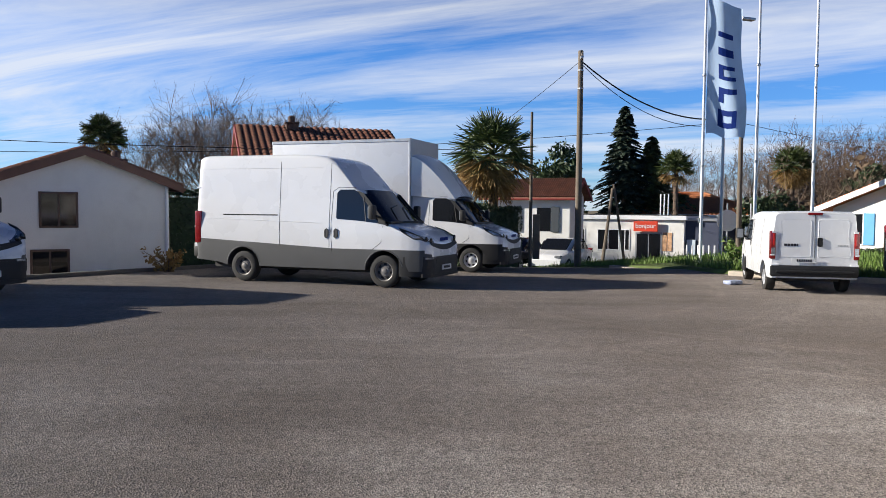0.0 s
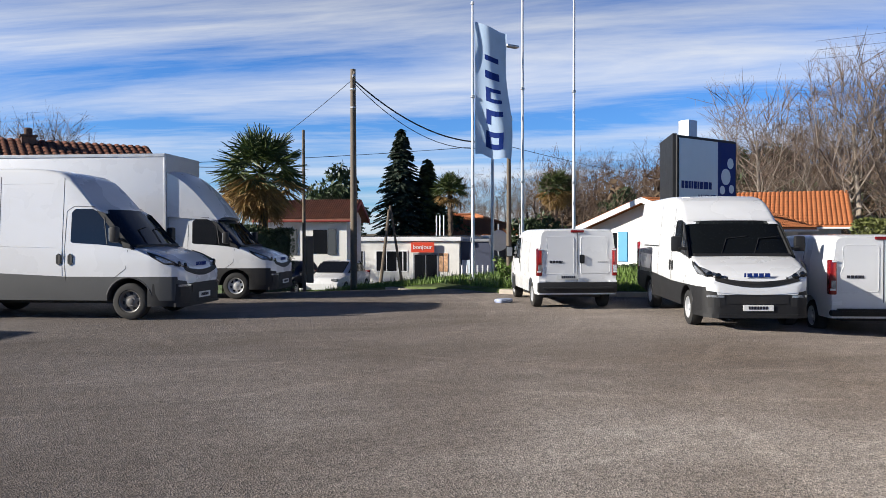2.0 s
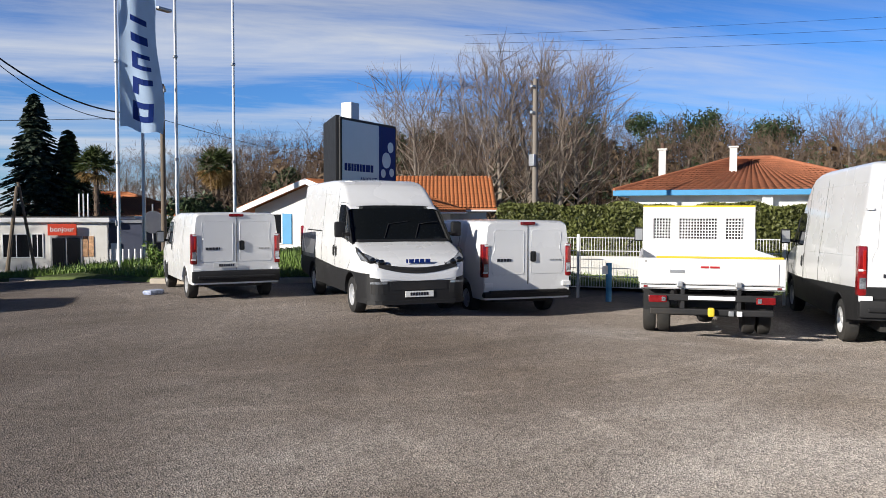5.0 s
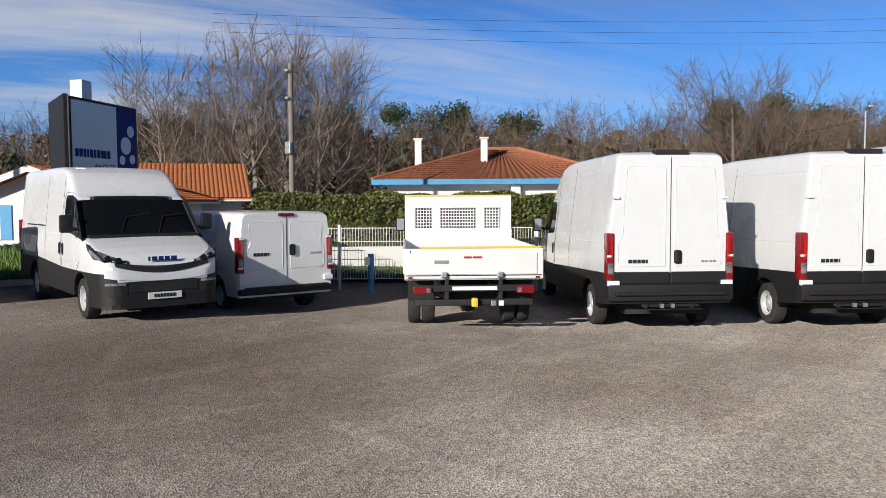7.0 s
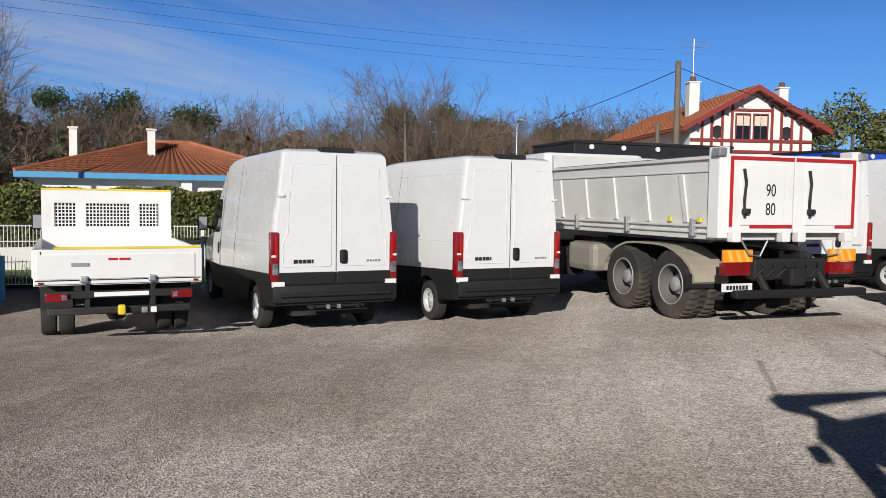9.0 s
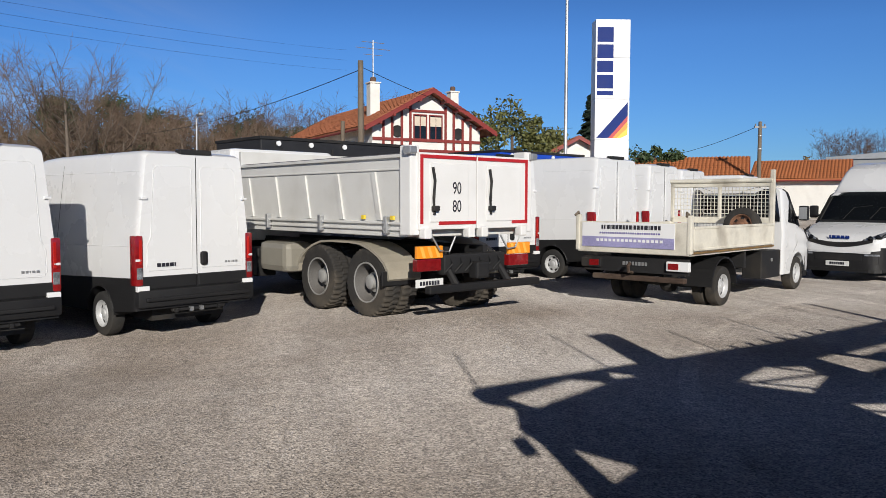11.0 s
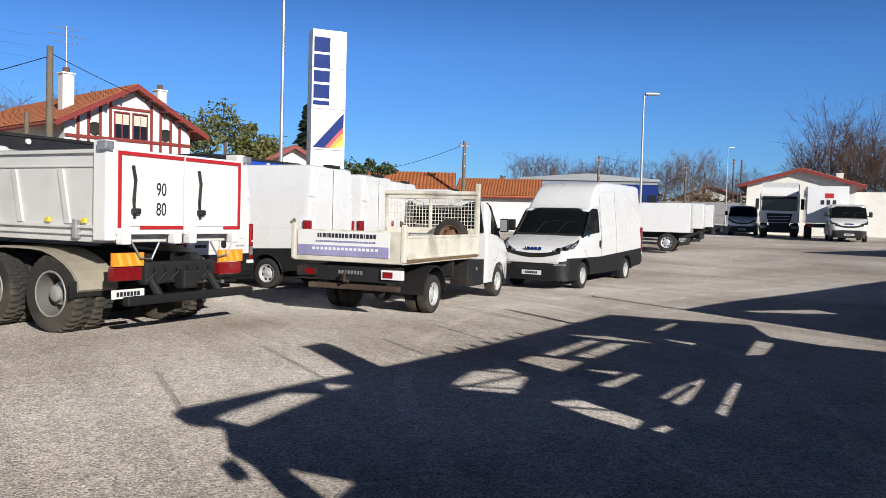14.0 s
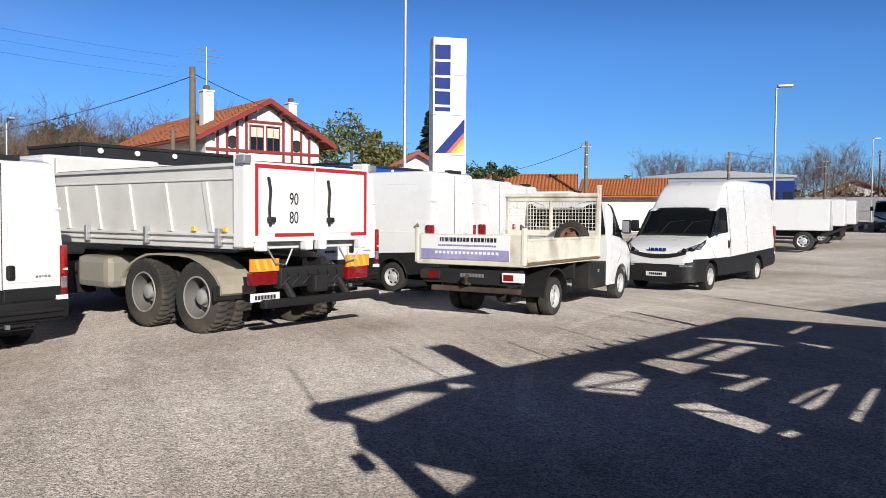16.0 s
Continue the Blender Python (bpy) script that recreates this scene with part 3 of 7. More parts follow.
        bmesh.ops.recalc_face_normals(bm, faces=bm.faces)
        return bm


def bars(parent, name, material, place, widths, height, gap=0.02, lift=0.004, axis="x", label=""):
    """A row of plain bars that stand for lettering. place: origin; runs along local y (axis x) or x (axis y)."""
    bm = bmesh.new()
    o = 0.0
    for w in widths:
        if axis == "x":
            box(-lift, lift, o, o + w, 0, height, bm=bm)
        else:
            box(o, o + w, -lift, lift, 0, height, bm=bm)
        o += w + gap
    ob = part(name, bm, material, parent, label)
    ob.location = place
    return ob


def cab_front(th, s, plate=True, clad=BLACK):
    """Windscreen, lamps, grille, bumper, mirrors and doors of a cab."""
    L, k = s.L, s.k
    s0, s1 = k["screen"]
    sm = k is SMALL
    # windscreen
    bm = bmesh.new()
    rows = []
    for j in range(7):
        d = s0 - 0.05 + (s1 - s0 + 0.10) * j / 6
        x = L - d
        zt = s.top(x)
        hw = s.side(x, zt - 0.12) - 0.06
        rows.append([bm.verts.new((x + 0.012 - 0.03 * (abs(u) ** 3), u * hw, zt + 0.012 - 0.012 * u * u - 0.045 * u ** 8)) for u in [i / 6 for i in range(-6, 7)]])
    for a, b in zip(rows, rows[1:]):
        for i in range(12):
            bm.faces.new((a[i], a[i + 1], b[i + 1], b[i]))
    bmesh.ops.recalc_face_normals(bm, faces=bm.faces)
    bmesh.ops.solidify(bm, geom=bm.faces[:], thickness=0.006)
    g = part("windscreen", bm, SCREEN, th, "dark sloping windscreen", smooth=True)
    g.visible_shadow = False
    # black surround along the screen's sides and scuttle
    for sd in (1, -1):
        pts = []
        for j in range(7):
            x = L - (s0 - 0.08 + (s1 - s0 + 0.06) * j / 6)
            zt = s.top(x)
            pts.append((x - 0.03, sd * (s.side(x, zt - 0.12) - 0.045), zt - 0.045))
        part("screen_pillar", tube(pts, 0.034, 0.032, 8), BLACK, th, smooth=True)
    part("scuttle", box(L - s0 - 0.10, L - s0 + 0.07, -s.half(L - s0) + .12, s.half(L - s0) - .12, s.top(L - s0) - .03, s.top(L - s0) + .022, 0.015), BLACK, th)
    for y in (-0.35, 0.25):
        x = L - s0
        part("wiper", tube([(x, y, s.top(x) + .035), (x - .25, y + .15, s.top(x - .25) + .04), (x - .3, y + .55, s.top(x - .3) + .035)], 0.009, segs=6), BLACK, th)
    # cab's inside
    part("dashboard", box(L - s0 - .62, L - s0 - .08, -.82, .82, .8, s.top(L - s0) - .06, 0.05), INTERIOR, th)
    part("bulkhead", box(max(L - 2.62, s.back + .03), max(L - 2.58, s.back + .06), -.84, .84, .7, min(s.top(max(L - 2.6, s.back + .1)) - .12, 2.0)), INTERIOR, th)
    for y in (-.5, .5):
        part("seat", box(max(L - 2.25, s.back + .1), max(L - 2.02, s.back + .33), y - .25, y + .25, .75, 1.62 if not sm else 1.45, 0.08), INTERIOR, th)
    wh = lathe([(0.20 + 0.015 * math.cos(a), 0.015 * math.sin(a)) for a in [2 * math.pi * i / 8 for i in range(9)]], 20, "x")
    o = part("steering_wheel", wh, INTERIOR, th)
    o.location, o.rotation_euler = (L - s0 - .7, .45, 1.25 if not sm else 1.1), (0, radians(-35), 0)
    # lamps, grille and bumper
    zl = 0.0 if not sm else -0.08
    for sd in (1, -1):
        hs = part("headlight", s.front_band(lambda u, z=zl: .905 + z + .13 * u, lambda u, z=zl: .99 + z + .185 * u, sd * .50, sd * .93, 0.010, 12, 0.05), UNDER, th, "swept-back headlight in a black housing", smooth=True)
        part("lamp_lens", s.front_band(lambda u, z=zl: .925 + z + .14 * u, lambda u, z=zl: .985 + z + .175 * u, sd * .54, sd * .90, 0.017, 10, 0.02), LENS, hs, smooth=True)
        if not sm:
            part("lamp_wing", s.plate([(L - .10, .985), (L - .16, 1.075), (L - .42, 1.19), (L - .66, 1.265), (L - .58, 1.17), (L - .34, 1.03)], sd, .010, .014), UNDER, hs)
            part("lamp_wing_lens", s.plate([(L - .13, 1.0), (L - .18, 1.065), (L - .40, 1.165), (L - .50, 1.19), (L - .46, 1.13), (L - .32, 1.05)], sd, .015, .012), LENS, hs)
        for yy in (.66, .80):
            o = part("lamp_bowl", lathe([(.058, 0), (.048, .02), (.001, .03)], 16, "x"), GLASS, hs)
            o.location = (L - .062 - (yy - .66) * .35, sd * yy, 1.0 + zl + (yy - .66) * .22)
        fl = part("fog_light", s.front_band(.44, .61, sd * .56, sd * .84, 0.022, 6, 0.03), UNDER, th, "black fog lamp pocket")
        part("fog_trim", s.front_band(.615, .655, sd * .58, sd * .86, 0.030, 6, 0.03), LENS, fl)
        part("fog_lens", lathe([(.05, 0), (.045, .012), (.001, .016)], 14, "x"), GLASS, fl).location = (L - .07, sd * .68, .53)
    smile = lambda u: (2 * u - 1) ** 2
    if not sm:
        part("bumper_lip", s.front_band(lambda u: .665 + .07 * smile(u), lambda u: .83 + .09 * smile(u), -.86, .86, 0.013, 16, 0.05), PAINT, th, "white lip under the grille", smooth=True)
    part("grille", s.front_band(lambda u: .795 + .12 * smile(u), lambda u: .905 + .085 * smile(u), -.72, .72, 0.020, 16, 0.04), UNDER, th, "black curved grille slot")
    part("grille_bar", s.front_band(lambda u: .845 + .10 * smile(u), lambda u: .858 + .10 * smile(u), -.60, .60, 0.026, 14, 0.02), BLACK, th)
    part("front_bumper", s.front_band(.25, .665, -.97, .97, 0.018, 20, 0.12), clad, th, "black plastic front bumper", smooth=True)
    part("bumper_intake", s.front_band(.50, .63, -.52, .52, 0.026, 10, 0.02), UNDER, th)
    part("bumper_spoiler", s.front_band(.24, .31, -.90, .90, 0.035, 16, 0.04), clad, th)
    bars(th, "bonnet_badge", BLUE if clad is BLACK else GALV, (L - .035, -.225, .985), [.035, .085, .075, .08, .09], .07, .02)
    if plate:
        p = part("number_plate", box(L + .024, L + .040, -.26, .26, .37, .48, 0.004), PLATE, th, "white plate")
        bars(p, "plate_marks", DARKTXT, (L + .043, -.17, .40), [.035, .035, .04, .035, .035, .04, .035], .055, .012, .002)
    # doors and mirrors
    for sd in (1, -1):
        top = (2.06 if not sm else 1.70)
        belt = 1.40 if not sm else 1.13
        if sm:
            win = [(L - 2.13, top - .16), (L - 2.13, belt + .13), (L - 2.02, belt + .02), (L - 1.42, belt), (L - 1.05, belt + .05), (L - 1.12, belt + .13), (L - 1.58, top - .02), (L - 1.68, top), (L - 2.05, top)]
        else:
            win = [(L - 2.14, top - .07), (L - 2.14, belt + .06), (L - 2.10, belt + .03), (L - 1.58, belt), (L - 1.12, belt - .05), (L - 1.16, belt + .06), (L - 1.64, top - .05), (L - 1.74, top), (L - 2.07, top)]
            part("pillar_cover", s.plate([(L - 1.12, belt - .06), (L - .90, belt - .09), (L - 1.02, belt + .04), (L - 1.50, top - .08), (L - 1.66, top - .02), (L - 1.60, top - .10), (L - 1.18, belt + .07)], sd, .004), BLACK, th, "black windscreen pillar")
        part("side_window", s.plate(win, sd), GLASS, th, "dark side window")
        part("window_post", s.line([(L - 1.42, belt + .0), (L - 1.50, top - .15)], sd, 0.03, 0.008), BLACK, th)
        part("door_seam", s.line([(L - 1.70, top + .04), (L - 2.10, top + .05), (L - 2.24, top - .04), (L - 2.26, 1.2), (L - 2.22, .46), (L - 1.45, .42)], sd, 0.009), UNDER, th)
        part("door_seam", s.line([(L - 1.02, belt - .10), (L - 1.06, .95), (L - 1.30, .77)], sd, 0.009), UNDER, th)
        hd = s.plate([(L - 2.18, 1.19), (L - 2.18, 1.05), (L - 2.135, 1.01), (L - 2.09, 1.05), (L - 2.09, 1.19), (L - 2.135, 1.23)], sd, 0.014, 0.02)
        part("door_handle", hd, BLACK, th)
        y = s.side(L - 1.18, 1.4)
        mr = part("mirror", box(L - 1.24, L - 1.12, y + .08, y + .27, belt + .03, belt + .33, 0.04), BLACK, th, "black door mirror", smooth=True) if sd > 0 else part("mirror", box(L - 1.24, L - 1.12, -y - .27, -y - .08, belt + .03, belt + .33, 0.04), BLACK, th, "black door mirror", smooth=True)
        part("mirror_glass", box(L - 1.252, L - 1.24, (y + .10) if sd > 0 else -(y + .25), (y + .25) if sd > 0 else -(y + .10), belt + .06, belt + .30), GALV, mr)
        part("mirror_arm", tube([(L - 1.12, sd * (y - .02), belt + .08), (L - 1.12, sd * (y + .14), belt + .10)], .03, segs=8), BLACK, mr)


def van(m, label, kind=DAILY, length=6.01, wb=3.52, high=True, top=None, clad=BLACK, front=True, rear=True, group="parked vans", lights="tall", stripe=None, rim=STEEL, rear_plate=False, name="van", white_end=False, dual=False):
    th = thing(name, m, label, "van", group)
    s = Shell(kind, length, high, 0.0, top, wb, tumble=.17 if kind is DAILY else .19)
    part("body", s.skin(False), PAINT, th, "white painted body", smooth=True)
    part("lower_cladding", s.skin(True), clad, th, smooth=True)
    W, H = s.half(0.3), s.top(0.3)
    part("underbody", box(.25, length - .4, -.62, .62, .28, .5), UNDER, th)
    r = kind["r"]
    for x in (s.xf, s.xr):
        for sd in (1, -1):
            wheel(th, x, sd * (s.half(x) - .135), r, .23, sd, rim)
    if front:
        cab_front(th, s, True, BLACK)
    # side seams and pressings
    for sd in (1, -1):
        zc = H - .32
        part("side_crease", s.line([(.10, zc), (length - 2.55, zc)], sd, .010), PAINT, th)
        part("panel_seam", s.line([(length - 3.55, .85), (length - 3.6, H - .18)], sd, .009), UNDER, th)
        part("panel_seam", s.line([(length - 2.30, .82), (length - 2.32, H - .22)], sd, .009), UNDER, th)
        if kind is DAILY:
            part("body_crease", s.line([(.12, 1.42), (length - 2.5, 1.34)], sd, .012), PAINT, th)
            if sd < 0:
                part("door_rail", s.line([(.75, 1.50), (length - 3.62, 1.50)], sd, .035), UNDER, th, "sliding door rail")
                part("door_handle", s.plate([(length - 2.41, 1.19), (length - 2.41, 1.05), (length - 2.365, 1.01), (length - 2.32, 1.05), (length - 2.32, 1.19), (length - 2.365, 1.23)], sd, .014, .02), BLACK, th)
    if rear:
        # rear doors
        yw = s.side(.1, 1.6) - .10
        for y, nm in ((0, "door_gap"),):
            part(nm, box(-.008, .01, -.004, .004, .66, H - .10), UNDER, th)
        for sd in (1, -1):
            zt = H - .24 if kind is DAILY else H - .20
            yt = s.side(.1, zt) - .17
            zm = 1.06 if kind is DAILY else .86
            loop = [(0.09, zm), (yw - .06, zm), (yw - .03, zm + .06), (yw - .03, zm + .34), (yw - .10, zm + .50), (yt + .02, zt - .05), (yt - .04, zt), (.12, zt), (.08, zt - .04), (.08, zm + .02)]
            part("door_pressing", tube([(-.001, sd * a, b) for a, b in loop], .0085, segs=6), PAINT, th)
            part("door_panel", prism([(sd * (a * .97 + .01), b) for a, b in loop], .006, "x", -.005), PAINT, th)
            z0, z1 = (.84, 1.58) if lights == "tall" else (.80, 1.46)
            w0 = s.half(.06)
            lt = part("tail_light", box(-.022, .15, min(sd * (w0 - .115), sd * (w0 + .012)), max(sd * (w0 - .115), sd * (w0 + .012)), z0, z1, .03), RED, th, "tall red tail light", smooth=True)
            part("reverse_lamp", box(-.028, .02, min(sd * (w0 - .10), sd * (w0 - .01)), max(sd * (w0 - .10), sd * (w0 - .01)), z0 + .10, z0 + .27, .01), LENS, lt)
            part("lens_strip", box(-.030, .02, min(sd * (w0 - .095), sd * (w0 - .05)), max(sd * (w0 - .095), sd * (w0 - .05)), z0 + .32, z1 - .06, .008), REDLENS, lt)
            for zh in ((2.12, 1.22) if kind is DAILY else (H - .5, .9)):
                part("hinge", box(-.03, .06, min(sd * (s.side(.06, zh) + .012), sd * (s.side(.06, zh) - .085)), max(sd * (s.side(.06, zh) + .012), sd * (s.side(.06, zh) - .085)), zh - .018, zh + .018, .008), PAINT, th)
            zk = .80 if kind is DAILY else .66
            part("side_marker", box(-.05, .05, min(sd * (w0 - .19), sd * (w0 - .01)), max(sd * (w0 - .19), sd * (w0 - .01)), zk - .05, zk + .04, .008), SIGNWHITE, th, "small white reflector label")
        zr = .12 if kind is DAILY else 0
        part("rear_bumper", box(-.07, .25, -W + .01, W - .01, .40 + zr, (.52 if white_end else .66) if clad is PAINT else .66 + zr, .035), BLACK, th, "black rear bumper", smooth=True)
        part("bumper_step", box(-.11, .0, -W + .12, W - .12, .49 + zr, .545 + zr, .015), BLACK, th)
        if kind is DAILY:
            for sd in (1, -1):
                part("lower_door", box(-.016, .03, min(sd * .012, sd * (W - .06)), max(sd * .012, sd * (W - .06)), .785, .975, .02), BLACK, th, "black lower door panel")
        if kind is DAILY:
            part("tow_bar", box(-.06, 0, -.45, .45, .43, .47, .01), UNDER, th)
        for y in (-.35, -.05, .12, .38) if kind is DAILY else ():
            part("tow_bracket", box(-.10, -.04, y, y + .05, .42, .48), GALV if y in (-.05, .12) else UNDER, th)
        part("door_handle", box(-.030, .0, -.17, -.06, 1.10, 1.31, .035), BLACK, th, "black rear door handle")
        part("brake_light", box(-.03, .12, -.27, .27, H - .055, H + .02, .02), UNDER, th, "dark high brake light") if kind is DAILY else part("brake_light", box(-.03, .10, -.16, .16, H - .10, H - .04, .02), RED, th, "high red brake light")
        bars(th, "door_badge", DARKTXT, (-.012, .36, 1.11), [.022, .060, .05, .055, .06], .055, .014)
        bars(th, "model_badge", GALV, (-.012, -.72, 1.12), [.035, .035, .012, .03, .035], .03, .02)
        if rear_plate:
            p = part("number_plate", box(-.045, -.03, -.02, .50, .72, .83, .004), PLATE, th, "white plate")
            bars(p, "plate_marks", DARKTXT, (-.048, .06, .75), [.035, .035, .04, .035, .035, .04, .035], .055, .012, .002)
    # wheel arch lips
    for x in (s.xf, s.xr):
        for sd in (1, -1):
            pts = [(x + (r + .10) * math.cos(a), r + (r + .10) * math.sin(a)) for a in [math.pi * i / 12 for i in range(1, 12)]]
            part("arch_lip", s.line(pts, sd, .03, .010), clad, th)
    return th, s


# ---- ground ----
def rise(x, y):
    """Height of the ground: level yard, a slope up to the south, a drop beyond the north-west kerb."""
    z = lerp_table(((10, 0.0), (14, 0.06), (26, 0.72), (47, 1.05), (90, 1.4), (400, 1.4)), -y)
    # a shallow hollow under the vans parked along the fence
    if 1.5 < y < 17 and x > 9.5:
        z -= 0.22 * min(1, (x - 9.5) / 3) * min(1, (y - 1.5) / 2) * min(1, (17 - y) / 2)
    # distance past the kerb line that bounds the yard to the north-west
    d = (x + 10.3) * -0.80 + (y - 18.4) * 0.60
    if d > 0.6 and x < 2.0:
        z -= min(1.8, (d - 0.6) * 1.2) * min(1.0, max(0.0, (2.0 - x) / 4.0))
    if y > 25 and x < 40:
        z -= min(1.5, (y - 25) * 0.10)
    # the wooded hill to the east and north-east
    r = math.hypot(x - 2, y - 2)
    a = math.degrees(math.atan2(x - 2, y - 2))
    if r > 60 and 5 < a < 150:
        w = min(1, (a - 5) / 30, (150 - a) / 40)
        z += w * min(9.0, (r - 60) * 0.09)
    return z


def ground():
    bm = bmesh.new()
    cs = sorted(set([-1500, -700, -300, -150, -90, -60, -45] + [-36 + 3 * i for i in range(8)] + [-12 + 1.0 * i for i in range(37)] + [27 + 3 * i for i in range(9)] + [56, 64, 75, 90, 110, 140, 180, 260, 400, 800, 1500]))
    g = [[bm.verts.new((x, y, rise(x, y))) for x in cs] for y in cs]
    for j in range(len(cs) - 1):
        for i in range(len(cs) - 1):
            bm.faces.new((g[j][i], g[j][i + 1], g[j + 1][i + 1], g[j + 1][i]))
    for f in bm.faces:
        c = f.calc_center_median()
        if math.hypot(c.x - 4, c.y) > 46 and not (c.y < 0 and 15 < c.x < 80) or c.x > 34 and c.y > -4:
            f.material_index = 1
    return single("ground", bm, [TARMAC, mat("leaf_litter_soil", (0.09, 0.075, 0.045), 0.95, var=0.4, scale=.3, fine=4)], "worn grey-brown tarmac of a vehicle yard", "ground", kind="structure", smooth=True)


ground()


def at_az(az, d, ox=0.6, oy=1.3):
    """The place at a compass angle (degrees right of north) and distance from a point of the yard."""
    a = radians(az)
    return ox + d * math.sin(a), oy + d * math.cos(a)


def put(wx, wy, hx, hy, xw, yw, z=0.0):
    """The pose of a vehicle whose own point (xw, yw) stands at (wx, wy), looking along (hx, hy)."""
    n = math.hypot(hx, hy)
    hx, hy = hx / n, hy / n
    return heading(wx - hx * xw + hy * yw, wy - hy * xw - hx * yw, hx, hy, z)


# ---- vans in the yard ----
F35 = 6.01 - 1.0
first_van, _ = van(put(-1.50, 17.65, 3.5, -1.42, 4.83, -.9) @ Matrix.Scale(1.055, 4), "long white high-roof van with dark grey lower panels", clad=GREYCLAD, rear=True, rim=RIMGREY, top=2.86, length=5.83)
t, s = van(put(8.60, 13.5, -.33, -.944, F35, -.9) @ Matrix.Diagonal((.97, .97, .93, 1)), "white high-roof van with blue nose badge and side advert panel", clad=BLACK, top=2.62)
part("advert_panel", s.plate([(.35, .86), (1.75, .86), (1.75, 1.40), (.35, 1.40)], -1, .005), mat("grey_advert_print", (0.16, 0.18, 0.24), 0.4, var=0.8, scale=5, fine=20), t, "grey printed advert panel")
van(put(7.25, 17.8, .21, .978, .80, .86) @ Matrix.Scale(.92, 4), "small white panel van with black bumper, seen from behind", SMALL, 4.80, 3.0, clad=PAINT, lights="low", rear_plate=True, group="")
van(put(11.2, 13.45, .34, .94, .85, .86, -.20) @ Matrix.Scale(.95, 4), "medium white panel van with twin rear doors", SMALL, 5.0, 3.1, clad=PAINT, lights="low", white_end=True, group="")
for wx, wy, hx, hy, lab in ((13.55, 7.35, .80, .60, "white high-roof van with tall red tail lights and black bumper"), (15.1, 4.95, .80, .60, "white high-roof van with tall red tail lights, shaded by its neighbour")):
    van(put(wx, wy, hx, hy, 1.12, .9, -.21) @ Matrix.Scale(.96, 4), lab, length=6.22, wb=4.1)


# ---- open trucks ----
def cab(th, length, back, wb, old=False, plate=True, dual=True, paint=PAINT):
    """A low-roof cab with its chassis rails and wheels."""
    s = Shell(DAILY, length, False, back, None, wb)
    part("cab_body", s.skin(False), paint, th, "white cab", smooth=True)
    part("cab_sill", s.skin(True), paint if old else BLACK, th, smooth=True)
    if old:
        part("rear_window", box(back - .014, back + .02, -.74, .74, 1.52, 1.98, .10), GLASS, th)
    cab_front(th, s, plate)
    for y in (-.42, .42):
        part("chassis_rail", box(.1, back + .6, y - .04, y + .04, .50, .68), UNDER, th)
    for x in [.25 + .7 * i for i in range(int((back - .2) / .7) + 1)]:
        part("cross_member", box(x, x + .07, -.42, .42, .53, .65), UNDER, th)
    r = DAILY["r"]
    for sd in (1, -1):
        wheel(th, s.xf, sd * .87, r, .22, sd, STEEL, RUBBER_OLD if old else RUBBER)
        for yy in ((.92, .68) if dual else (.88,)):
            wheel(th, s.xr, sd * yy, r, .21, sd, STEEL, RUBBER_OLD if old else RUBBER)
    part("axle", tube([(s.xr, -.7, r), (s.xr, .7, r)], .07, segs=10), UNDER, th)
    part("axle_housing", lathe([(.05, -.16), (.16, -.10), (.18, 0), (.16, .10), (.05, .16)], 14), UNDER, th).location = (s.xr, 0, r)
    return s


def lattice(th, name, x, y0, y1, z0, z1, step, material, r=.006, thick=.008):
    """A wire grid across the vehicle."""
    bm = bmesh.new()
    n = int((y1 - y0) / step)
    for i in range(n + 1):
        y = y0 + (y1 - y0) * i / n
        box(x - thick / 2, x + thick / 2, y - r, y + r, z0, z1, bm=bm)
    n = max(1, int((z1 - z0) / step))
    for i in range(n + 1):
        z = z0 + (z1 - z0) * i / n
        box(x - thick / 2 - .003, x + thick / 2 + .003, y0, y1, z - r, z + r, bm=bm)
    return part(name, bm, material, th)


